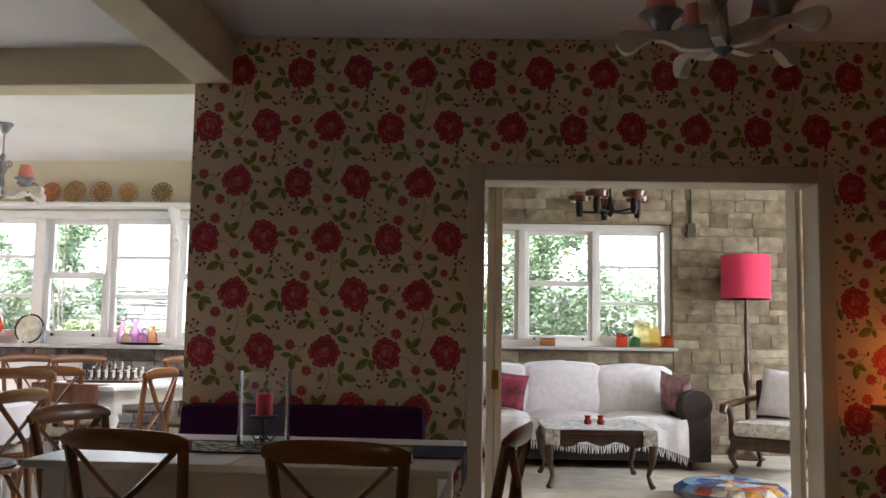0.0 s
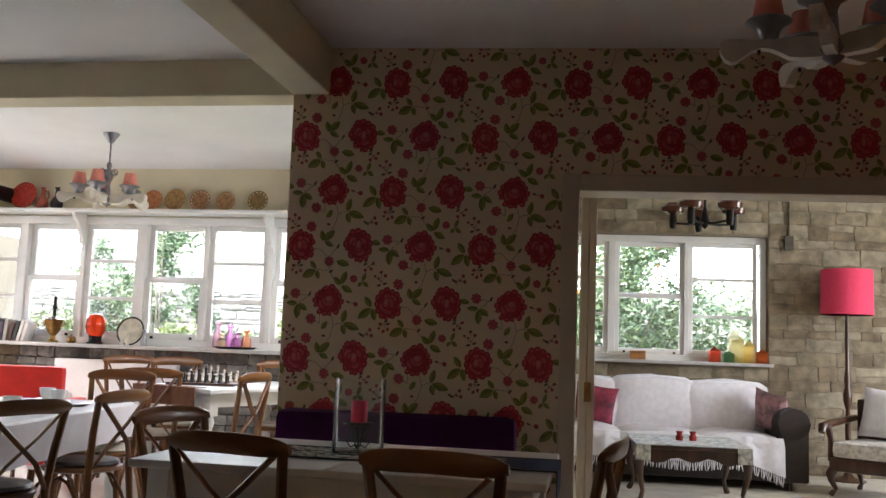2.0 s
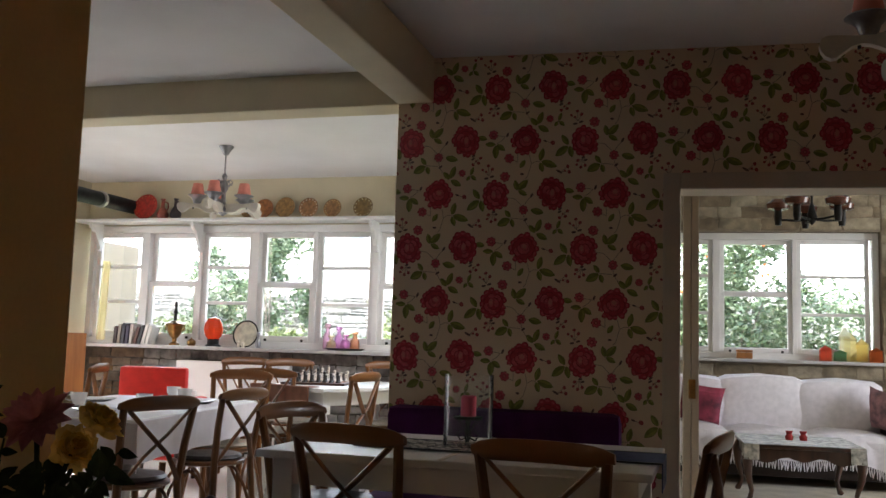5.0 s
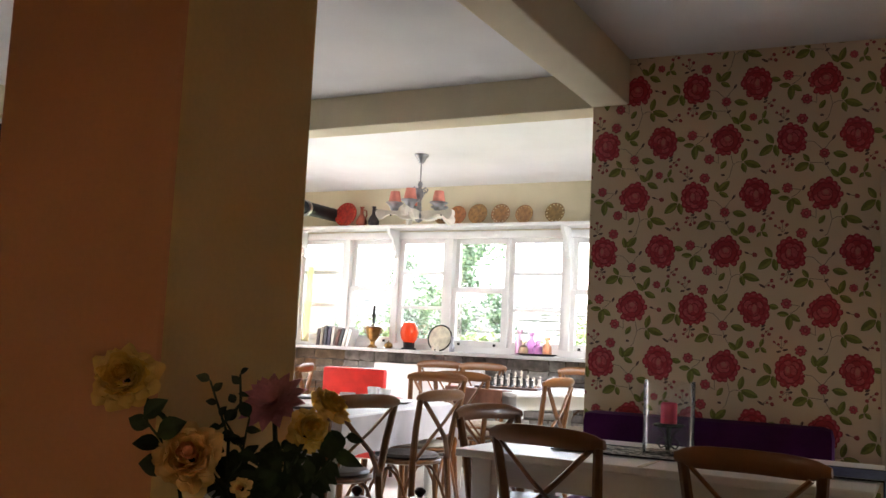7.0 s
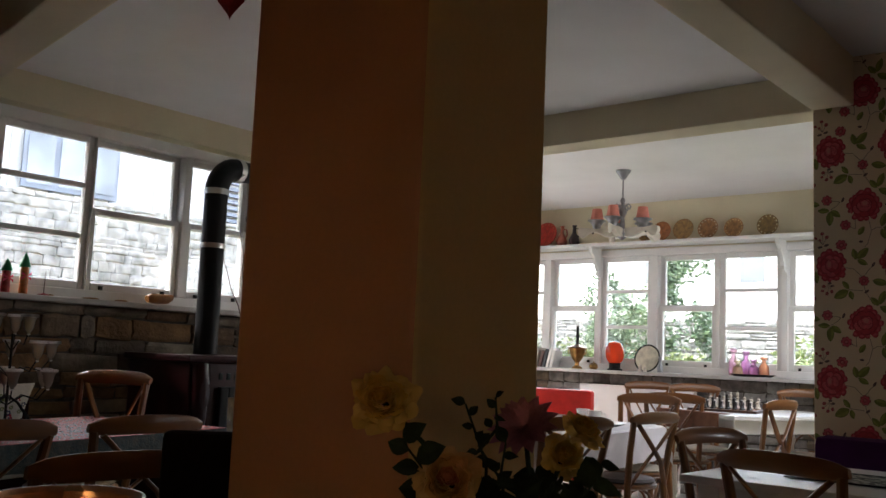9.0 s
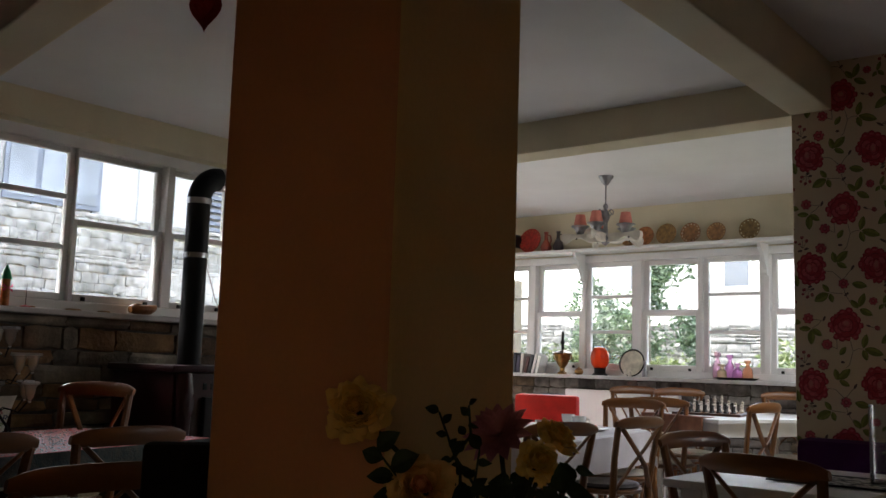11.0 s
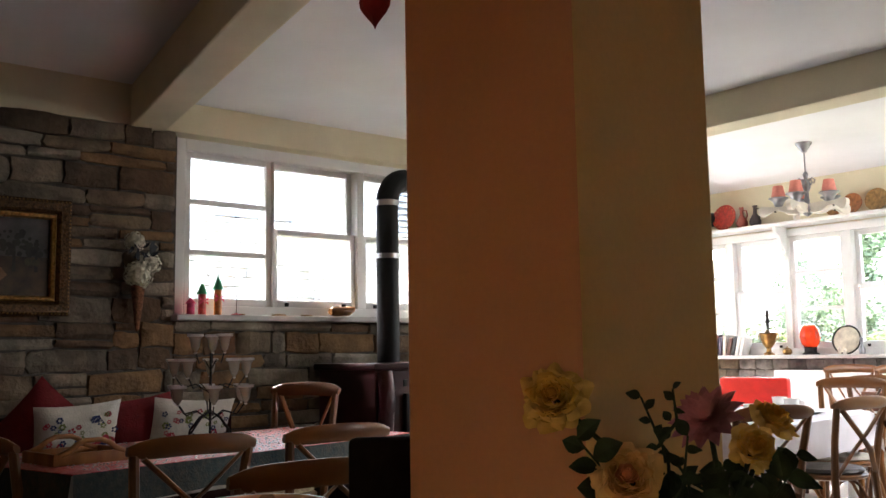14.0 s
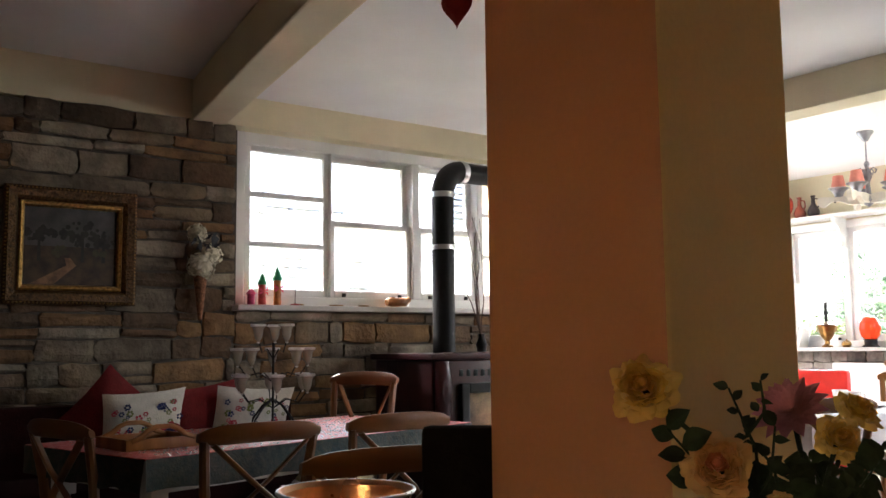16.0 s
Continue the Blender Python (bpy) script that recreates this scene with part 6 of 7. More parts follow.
spray((-0.6, 0.82, 0.97), (-0.6, 0.96, 1.03), 8, 0.024, 7)
spray((-0.6, 0.80, 0.96), (-0.60, 0.78, 1.0), 9, 0.028, 8)
spray((-0.6, 0.80, 0.96), (-0.63, 0.84, 0.99), 12, 0.032, 9)
spray((-0.6, 0.80, 0.96), (-0.57, 0.85, 0.985), 7, 0.024, 10)
spray((-0.62, 0.80, 0.97), (-0.685, 0.83, 1.05), 4, 0.022, 11)
spray((-0.61, 0.82, 0.96), (-0.60, 0.88, 0.985), 14, 0.03, 12)
spray((-0.61, 0.79, 0.96), (-0.66, 0.80, 0.99), 10, 0.028, 13)


# two lidded china pots on a small table behind the roses
leg_table("tea_table", pose(-0.98, 1.68, 0, 0, 0, 30), -0.24, 0.24, -0.2, 0.2, 0.735, "small white table behind the roses", leg=0.02)
for x, y in ((-0.982, 1.598), (-0.878, 1.676)):
    tp = thing("sugar_pot", pose(x, y, 0.736, 0, 0, 30), "white china pot with a lid and a dark knob", "pot", "lidded china pots")
    b = B()
    lathe(b, [(0.0, 0.0), (0.03, 0.0), (0.034, 0.008), (0.05, 0.03), (0.055, 0.055), (0.05, 0.074), (0.046, 0.078), (0.042, 0.074), (0.0, 0.07)], 24)
    part("body", b, M["china"], tp)
    b = B()
    lathe(b, [(0.047, 0.078), (0.048, 0.082), (0.036, 0.094), (0.016, 0.101), (0.0, 0.102)], 24)
    lid = part("lid", b, M["china"], tp)
    b = B()
    lathe(b, [(0.005, 0.1), (0.006, 0.104), (0.011, 0.109), (0.012, 0.115), (0.006, 0.121), (0.0, 0.122)], 14)
    part("knob", b, M["maroon_glaze"], lid, "dark glazed knob")


# ---------------------------------------------------------------- lounge, in the frame of the papered wall
def lounge(u, v, z=0, a=0):
    return PAPER @ pose(u, v, z, 0, 0, a)


so = thing("sofa", lounge(2.47, 4.5), "brown leather sofa covered with white cotton throws", "sofa")
b = B()
box(b, -1.25, 1.12, -0.42, 0.42, 0.08, 0.36, bev=0.04)
part("base", b, M["sofa"], so)
b = B()
box(b, -1.2, 1.08, 0.2, 0.44, 0.36, 0.84, bev=0.08)
part("backrest", b, M["sofa"], so)
for x in (-1.2, 1.12):
    b = B()
    box(b, x - 0.13, x + 0.13, -0.44, 0.42, 0.08, 0.6, bev=0.02)
    tube(b, [(x, -0.45, 0.6), (x, 0.42, 0.6)], 0.14, 16)
    part("armrest", b, M["sofa"], so)
for x, y in product((-1.2, 1.1), (-0.36, 0.36)):
    b = B()
    tube(b, [(x, y, 0), (x, y, 0.09)], 0.025, 8)
    part("foot", b, M["darkwood"], so)
# throws: loose rounded covers over back and seat
for k, (x0, x1) in enumerate(((-1.1, -0.42), (-0.42, 0.3), (0.3, 1.0))):
    for nm, (ya, yb, za, zb, bv) in (("back_throw", (0.1, 0.46, 0.42, 0.955 + 0.025 * (k == 1), 0.09)), ("seat_throw", (-0.45, 0.18, 0.36, 0.50, 0.06))):
        b = B()
        box(b, x0 - 0.045, x1 + 0.045, ya, yb, za, zb, bev=bv)
        bmesh.ops.subdivide_edges(b, edges=b.edges, cuts=3, use_grid_fill=True)
        for v in b.verts:
            u = min(1, abs(v.co.x - (x0 + x1) / 2) / ((x1 - x0) / 2 + 0.045))
            if v.co.z > (za + zb) / 2:
                v.co.z -= 0.05 * u ** 3
            v.co += Vector((0, 0.02, 0.02)) * noise.noise(v.co * 5 + Vector((k * 3, 0, 0)))
        part(nm, b, M["throw"], so, "white cotton throw")
b = B()
n = 60
topv, botv = [], []
for i in range(n + 1):
    x = -1.12 + 2.16 * i / n
    y = -0.462 - 0.012 * math.sin(i * 0.9)
    lo = 0.25 - 0.018 * math.sin(i * 0.22) - 0.12 * max(0, (x - 0.6) / 0.45)
    topv.append(b.verts.new((x, y + 0.02, 0.47)))
    botv.append(b.verts.new((x, y, lo)))
for i in range(n):
    b.faces.new((botv[i], botv[i + 1], topv[i + 1], topv[i]))
part("hanging_throw", b, M["throw"], so, "white throw hanging over the front")
b = B()
for i in range(2 * n):
    x = -1.12 + 2.16 * i / (2 * n)
    lo = 0.25 - 0.018 * math.sin(i * 0.11) - 0.12 * max(0, (x - 0.6) / 0.45)
    tube(b, [(x, -0.462, lo + 0.004), (x + 0.006 * math.sin(i), -0.466, lo - 0.03), (x + 0.012 * math.sin(2.1 * i), -0.464, lo - 0.085)], [0.0045, 0.0055, 0.003], 4)
part("fringe", b, M["throw"], so, "knotted white fringe")
M["plaid"] = mat("maroon_patterned_cloth", (0.3, 0.04, 0.07), 0.9, var=0.4, scale=10, col2=(0.08, 0.02, 0.03), bump=0.3)
M["patchwork"] = mat("pink_grey_patchwork", (0.55, 0.3, 0.32), 0.9, var=0.4, scale=11, col2=(0.12, 0.1, 0.12), bump=0.3)
plain_cushion(so.matrix_world @ pose(-0.63, -0.04, 0.69, 20, 8, 0), 0.4, 0.38, "maroon patterned cushion on the sofa", "plaid", "sofa cushions")
plain_cushion(so.matrix_world @ pose(1.0, -0.1, 0.68, 14, 12, -55), 0.38, 0.4, "pink and grey patchwork cushion on the sofa", "patchwork", "sofa cushions")


def cabriole(b, x, y, s, t, h):
    tube(b, [(x, y, h), (x + 0.03 * s, y + 0.03 * t, h - 0.07), (x + 0.025 * s, y + 0.025 * t, h * 0.55), (x - 0.005 * s, y - 0.005 * t, h * 0.25), (x + 0.01 * s, y + 0.01 * t, 0.05), (x + 0.03 * s, y + 0.03 * t, 0.012)], [0.04, 0.042, 0.028, 0.018, 0.02, 0.026], 10)


ct = thing("coffee_table", lounge(2.53, 3.35), "dark wooden coffee table with cabriole legs and a lace cloth", "coffee table")
b = B()
box(b, -0.44, 0.44, -0.45, 0.45, 0.44, 0.47, bev=0.012)
part("tabletop", b, M["darkwood"], ct)
b = B()
for y in (-0.4, 0.4):
    n, ta, ba = 14, [], []
    for k in range(n + 1):
        u = 2 * k / n - 1
        ta.append(((0.4 * u), 0.439))
        ba.append((0.4 * u, 0.33 + 0.03 * (1 - u * u) - 0.02 * math.cos(3 * math.pi * u)))
    for o in (-0.012, 0.012):
        A = [b.verts.new((x, y + o, z)) for x, z in ta]
        C = [b.verts.new((x, y + o, z)) for x, z in ba]
        for k in range(n):
            b.faces.new((C[k], C[k + 1], A[k + 1], A[k]))
for x in (-0.4, 0.4):
    box(b, x - 0.012, x + 0.012, -0.4, 0.4, 0.36, 0.439)
part("apron", b, M["darkwood"], ct, smooth=False)
for s, t in product((-1, 1), (-1, 1)):
    b = B()
    cabriole(b, 0.39 * s, 0.39 * t, s, t, 0.43)
    part("leg", b, M["darkwood"], ct)
M["lace"] = mat("printed_lace_cloth", (0.6, 0.58, 0.5), 0.8, var=0.4, scale=22, col2=(0.14, 0.15, 0.14), bump=0.2)
b = B()
# a square cloth laid over the top, its two front points hanging over the corners
n = 18
grid = []
for i in range(n + 1):
    grid.append([])
    for j in range(n + 1):
        x, y = -0.5 + i / n, -0.51 + 0.99 * j / n
        fall = max(0, abs(x) - 0.445, -0.455 - y)
        grid[-1].append(b.verts.new((max(-0.449, min(0.449, x)) * (1 + 0.03 * fall), max(-0.459, y), 0.4725 - 2.2 * fall + 0.0015 * math.sin(40 * x) * math.sin(33 * y))))
for i in range(n):
    for j in range(n):
        f = (grid[i][j], grid[i + 1][j], grid[i + 1][j + 1], grid[i][j + 1])
        if (j == 0 and 2 < i < n - 3) or (i in (0, n - 1) and j > 3):
            continue
        b.faces.new(f)
ext = bmesh.ops.extrude_face_region(b, geom=list(b.faces))
bmesh.ops.translate(b, vec=(0, -0.001, 0.003), verts=[q for q in ext["geom"] if isinstance(q, bmesh.types.BMVert)])
solid("lace_cloth", b, M["lace"], "printed cloth with pointed corners on the coffee table", "tablecloth", m=ct.matrix_world, smooth=False)
for dx in (-0.05, 0.06):
    o = thing("tea_glass", ct.matrix_world @ pose(dx, 0.0, 0.4765), "small dark red glass on the coffee table", "glass", "tea glasses")
    b = B()
    lathe(b, [(0.0, 0.0), (0.028, 0.0), (0.032, 0.03), (0.02, 0.05), (0.03, 0.075), (0.0, 0.07)], 14)
    part("body", b, M["felt"], o)

# armchair
ac = thing("armchair", lounge(4.33, 4.0, 0, -38), "carved wooden armchair with plaid seat and white cushion", "armchair")
b = B()
box(b, -0.34, 0.34, -0.36, 0.34, 0.22, 0.34, bev=0.03)
part("seat_frame", b, M["darkwood"], ac)
b = B()
box(b, -0.32, 0.32, -0.36, 0.3, 0.335, 0.48, bev=0.06)
part("seat_cushion", b, mat("cream_plaid_cloth", (0.78, 0.74, 0.68), 0.9, var=0.22, scale=22, bump=0.3), ac)
b = B()
box(b, -0.32, 0.32, 0.24, 0.34, 0.34, 0.84, bev=0.04)
part("backrest", b, M["darkwood"], ac)
for s in (-1, 1):
    b = B()
    tube(b, [(s * 0.34, 0.28, 0.66), (s * 0.36, 0.0, 0.64), (s * 0.37, -0.28, 0.62), (s * 0.38, -0.38, 0.6), (s * 0.38, -0.4, 0.55)], [0.03, 0.032, 0.035, 0.04, 0.03], 10)
    tube(b, [(s * 0.36, -0.3, 0.61), (s * 0.35, -0.27, 0.48), (s * 0.34, -0.3, 0.3)], 0.028, 8)
    part("armrest", b, M["darkwood"], ac)
    for t in (-1, 1):
        b = B()
        cabriole(b, 0.3 * s, 0.31 * t, s, t, 0.26)
        part("leg", b, M["darkwood"], ac)
plain_cushion(ac.matrix_world @ pose(0.0, 0.12, 0.72, -15, 4, 0), 0.46, 0.46, "white cushion on the carved armchair", "throw", "armchair cushions")

# floor lamp
fl = thing("floor_lamp", lounge(4.35, 5.02), "turned wooden floor lamp with a crimson drum shade", "floor lamp")
b = B()
lathe(b, [(0.0, 0.0), (0.16, 0.0), (0.165, 0.02), (0.06, 0.05), (0.03, 0.09), (0.038, 0.14), (0.022, 0.2), (0.028, 0.5), (0.02, 0.7), (0.04, 0.78), (0.045, 0.85), (0.025, 0.92), (0.034, 1.0), (0.02, 1.1), (0.024, 1.4), (0.015, 1.6), (0.012, 1.7), (0.0, 1.7)], 18)
part("pole", b, M["darkwood"], fl)
b = B()
lathe(b, [(0.25, 1.64), (0.245, 2.09), (0.238, 2.09), (0.243, 1.64)], 36)
part("shade", b, M["shade_red"], fl, "crimson fabric drum shade")

# lounge chandelier
lc = thing("lounge_chandelier", lounge(2.66, 3.25), "dark iron chandelier with brown bell shades", "chandelier")
b = B()
tube(b, [(0, 0, 3.1), (0, 0, 2.3)], 0.01, 8)
lathe(b, [(0.0, 2.24), (0.02, 2.26), (0.045, 2.3), (0.03, 2.36), (0.015, 2.42), (0.0, 2.42)], 14)
part("stem", b, M["iron"], lc)
for k in range(5):
    a = 2 * math.pi * k / 5 + 0.35
    ca, sa = math.cos(a), math.sin(a)
    b = B()
    tube(b, [(0.02 * ca, 0.02 * sa, 2.29), (0.12 * ca, 0.12 * sa, 2.285), (0.24 * ca, 0.24 * sa, 2.295), (0.265 * ca, 0.265 * sa, 2.33)], 0.01, 8)
    arm = part("arm", b, M["iron"], lc)
    b = B()
    lathe(b, [(0.0, 2.25), (0.025, 2.25), (0.032, 2.3), (0.03, 2.37), (0.0, 2.37)], 14, (0.265 * ca, 0.265 * sa, 0))
    part("candle_cup", b, M["iron"], lc)
    b = B()
    lathe(b, [(0.03, 2.37), (0.09, 2.39), (0.1, 2.43), (0.06, 2.46), (0.05, 2.47), (0.045, 2.465), (0.09, 2.42), (0.03, 2.38)], 20, (0.265 * ca, 0.265 * sa, 0))
    part("shade", b, mat("brown_glass_shade", (0.14, 0.05, 0.03), 0.2, var=0.2, scale=14, bump=0), lc, "brown glass shade")

# junction box with its conduit on the stone
jb = thing("junction_box", lounge(3.86, LY), "small grey box with a conduit on the stone wall", "electrical box")
b = B()
box(b, -0.045, 0.045, -0.05, -0.012, 2.31, 2.46, bev=0.006)
part("case", b, M["mortar"], jb, smooth=False)
b = B()
tube(b, [(0, -0.03, 2.46), (0, -0.03, 3.09)], 0.01, 8)
part("conduit", b, M["mortar"], jb)

# houses and a box on the lounge sill
LS = LZ0 + 0.02
for u, h, w, col in ((2.78, 0.16, 0.055, (0.85, 0.3, 0.2)), (2.92, 0.12, 0.055, (0.4, 0.6, 0.4)), (3.03, 0.3, 0.06, (0.92, 0.85, 0.6)), (3.14, 0.24, 0.055, (0.92, 0.78, 0.4)), (3.26, 0.15, 0.055, (0.85, 0.4, 0.2)), (2.98, 0.36, 0.05, (0.92, 0.9, 0.75))):
    o = thing("toy_house", lounge(u + 0.33, LY + 0.0 + (0.06 if h > 0.22 else -0.02), LS), "painted paper house lantern on the lounge sill", "ornament", "house lanterns")
    b = B()
    box(b, -w, w, -0.035, 0.035, 0, h * 0.72, bev=0.003)
    mm = lit_glass("lantern_paper", col, 0.02, 1.1)
    part("body", b, mm, o, smooth=False)
    b = B()
    a = [b.verts.new(p) for p in ((-w - 0.01, -0.045, h * 0.72), (w + 0.01, -0.045, h * 0.72), (w + 0.01, 0.045, h * 0.72), (-w - 0.01, 0.045, h * 0.72), (0, -0.0, h))]
    b.faces.new(a[:4][::-1])
    for k in range(4):
        b.faces.new((a[k], a[(k + 1) % 4], a[4]))
    part("roof", b, mm, o, smooth=False)
o = thing("wooden_box", lounge(2.32, LY - 0.02, LS), "small wooden box on the lounge sill", "box")
b = B()
box(b, -0.08, 0.08, -0.05, 0.05, 0, 0.065, bev=0.012)
part("body", b, M["traywood"], o)
b = B()
box(b, -0.083, 0.083, -0.053, 0.053, 0.066, 0.095, bev=0.014)
part("lid", b, M["traywood"], o)

# multicoloured pouffe on the lounge floor
pfm = thing("patchwork_pouffe", lounge(3.45, 2.55), "low round pouffe of blue and red patchwork", "pouffe")
b = B()
lathe(b, [(0.0, 0.003), (0.34, 0.003), (0.42, 0.04), (0.42, 0.08), (0.35, 0.12), (0.0, 0.135)], 32)
me_ = part("cover", b, mat("patchwork_cloth", (0.3, 0.3, 0.4), 0.9, var=0.3, scale=9, bump=0.3), pfm)
rs = random.Random(14)
PATCH = [mat("patch_cloth", c, 0.9, var=0.2, scale=30, bump=0.3) for c in ((0.06, 0.14, 0.4), (0.6, 0.1, 0.07), (0.25, 0.45, 0.65), (0.7, 0.62, 0.5), (0.7, 0.35, 0.08), (0.05, 0.06, 0.12))]
for ring, (r0, r1, z0, z1, n) in enumerate(((0.0, 0.13, 0.1375, 0.134, 6), (0.13, 0.25, 0.134, 0.13, 11), (0.25, 0.35, 0.13, 0.124, 16), (0.35, 0.425, 0.124, 0.078, 20))):
    for k in range(n):
        a0, a1 = 2 * math.pi * k / n, 2 * math.pi * (k + 0.94) / n
        b = B()
        q = [((r0 + 0.004) * math.cos(a), (r0 + 0.004) * math.sin(a), z0 + 0.003) for a in (a0, a1)] + [((r1 - 0.003) * math.cos(a), (r1 - 0.003) * math.sin(a), z1 + 0.003) for a in (a1, (a0 + a1) / 2, a0)]
        f = b.faces.new([b.verts.new(p) for p in q])
        bmesh.ops.solidify(b, geom=[f], thickness=0.004)
        part("patch", b, rs.choice(PATCH), pfm, smooth=False)

# ---------------------------------------------------------------- glowing lamp by the papered wall
tl = thing("stained_glass_lamp", PAPER @ pose(3.62, -0.2, 0.9), "small stained glass table lamp, switched on", "table lamp")
b = B()
lathe(b, [(0.0, 0.0), (0.06, 0.0), (0.05, 0.02), (0.015, 0.04), (0.012, 0.22), (0.0, 0.22)], 16)
part("foot", b, M["brass"], tl)
b = B()
lathe(b, [(0.15, 0.14), (0.145, 0.2), (0.1, 0.29), (0.04, 0.34), (0.035, 0.34), (0.096, 0.285), (0.14, 0.2), (0.145, 0.14)], 28)
sg = mat("stained_glass", (0.9, 0.3, 0.05), 0.4, var=0.2, scale=22, col2=(0.3, 0.4, 0.08), bump=0, emit=0.07)
part("shade", b, sg, tl, "orange and green glass shade")
tb = leg_table("lamp_table", PAPER @ pose(3.66, -0.25, 0), -0.28, 0.28, -0.19, 0.19, 0.9, "narrow dark wooden side table under the lamp", material="darkwood", turned=False, leg=0.02)
bulb = bpy.data.lights.new("lamp_bulb", "POINT")
bulb.energy, bulb.color, bulb.shadow_soft_size = 0.005, (1.0, 0.84, 0.6), 0.03
bo = new("lamp_bulb", bulb)
bo.matrix_world = PAPER @ pose(3.62, -0.2, 1.09)


# ---------------------------------------------------------------- outside
slab("ground", [(-60, 60, -50, 70, -0.35, -0.25)], M["garden"], "garden grass outside the windows", "ground")


def leafy(name, m, w, d, h, n, label, category, trunk=False, size=0.09, seed=1, leaves="foliage"):
    """A shrub or tree: stems and a crown of many small leaves in clumps."""
    o = thing(name, m, label, category)
    rr = random.Random(seed)
    b = B()
    for k in range(3):
        a = rr.uniform(0, 6.28)
        top = Vector((0.3 * w * math.cos(a), 0.3 * d * math.sin(a), h * rr.uniform(0.6, 0.85)))
        tube(b, [(0.04 * math.cos(a), 0.04 * math.sin(a), 0), top * 0.5 + Vector((0, 0, 0.1 * h)), top], [0.045 if trunk else 0.02, 0.02, 0.005], 6)
    part("trunk", b, M["bark"], o)
    verts, faces = [], []
    clumps = [(rr.gauss(0, 0.42) * w / 2 * 1.2, rr.gauss(0, 0.42) * d / 2 * 1.2, h * (0.35 if trunk else 0.1) + h * (0.6 if trunk else 0.85) * rr.random(), rr.uniform(0.12, 0.26) * min(w, h)) for _ in range(26)]
    for k in range(n):
        cx, cy, cz, r = clumps[rr.randrange(26)]
        v = Vector((rr.gauss(0, 1), rr.gauss(0, 1), rr.gauss(0, 1))).normalized() * r * rr.random() ** 0.4
        p = Vector((cx, cy, max(0.05, cz))) + v
        u = Vector((rr.gauss(0, 1), rr.gauss(0, 1), rr.gauss(0, 0.6))).normalized()
        q = u.cross(Vector((rr.gauss(0, 1), rr.gauss(0, 1), rr.gauss(0, 1)))).normalized()
        s = size * rr.uniform(0.6, 1.3)
        i = len(verts)
        verts += [p - u * s, p + q * s * 0.45, p + u * s, p - q * s * 0.45]
        faces.append((i, i + 1, i + 2, i + 3))
    me = bpy.data.meshes.new("crown")
    me.from_pydata([tuple(v) for v in verts], [], faces)
    me.materials.append(M[leaves])
    c = new("crown", me)
    c.parent = o


G = -0.25
leafy("shrub", lounge(2.55, 10.2, G), 2.6, 1.4, 3.5, 9500, "leafy shrub with orange berries outside the lounge window", "shrub", True, 0.06, 2)
leafy("shrub", lounge(4.2, 11.0, G), 2.8, 1.4, 2.4, 7000, "low leafy shrub outside the lounge window", "shrub", False, 0.06, 3)
leafy("shrub", lounge(0.8, 11.0, G), 2.2, 1.6, 2.6, 3600, "leafy shrub outside the lounge window", "shrub", True, 0.065, 4)
for x, y, w, h, s in ((-8.3, 16.8, 1.5, 4.2, 5), (-9.9, 17.6, 1.6, 3.3, 6), (-4.4, 14.2, 1.8, 1.5, 7), (-6.3, 14.6, 1.6, 1.65, 9), (-8.0, 15.6, 1.8, 1.5, 10), (-9.8, 15.8, 2.0, 1.6, 11), (-5.2, 16.6, 2.0, 1.75, 12), (-11.6, 15.4, 2.2, 2.0, 13)):
    leafy("garden_tree", pose(x, y, G), w, 1.4, h, 4200, "young leafy tree beyond the long window" if h > 2 else "low garden shrub beyond the long window", "tree" if h > 2 else "shrub", h > 2, 0.062, s, "foliage" if h > 2 else "foliage_pale")
b = B()
for k in range(30):
    lathe(b, [(0.0, -0.028), (0.026, -0.008), (0.026, 0.01), (0.0, 0.028)], 8, (rsf.uniform(1.7, 3.1), 9.6 + rsf.uniform(0, 0.5), rsf.uniform(1.9, 3.0)))
solid("berries", b, mat("orange_berry", (0.75, 0.16, 0.02), 0.4, var=0.1), "orange berries in the shrub", "berries", "stuff", PAPER)

# neighbouring house and garden walls
def house(m, w, d, h, label, rows, cols):
    o = thing("neighbour_house", m, label, "house")
    b = B()
    box(b, -w / 2, w / 2, 0, d, 0, h)
    part("wall", b, M["render_wall"], o, smooth=False)
    b = B()
    v = [b.verts.new(p) for p in ((-w / 2 - 0.3, -0.3, h), (w / 2 + 0.3, -0.3, h), (w / 2 + 0.3, d + 0.3, h), (-w / 2 - 0.3, d + 0.3, h), (-w / 2 - 0.3, d / 2, h + 1.6), (w / 2 + 0.3, d / 2, h + 1.6))]
    for q in ((0, 1, 5, 4), (2, 3, 4, 5), (0, 4, 3), (1, 2, 5), (0, 3, 2, 1)):
        b.faces.new([v[i] for i in q])
    part("roof", b, mat("grey_roof", (0.3, 0.28, 0.27), 0.9, var=0.2, scale=5), o, smooth=False)
    for i in range(cols):
        for j in range(rows):
            x, z = -w / 2 + w * (i + 0.5) / cols, 1.6 + 2.6 * j
            b = B()
            box(b, x - 0.5, x + 0.5, -0.05, 0.02, z, z + 1.2)
            f = part("window", b, M["white"], o, smooth=False)
            b = B()
            box(b, x - 0.42, x + 0.42, -0.07, -0.052, z + 0.08, z + 1.12)
            part("pane", b, mat("dark_window", (0.12, 0.13, 0.15), 0.15, var=0.1), f, smooth=False)


house(pose(-9.95, 30.0, G), 14, 7, 6.4, "pale rendered house beyond the garden", 2, 4)


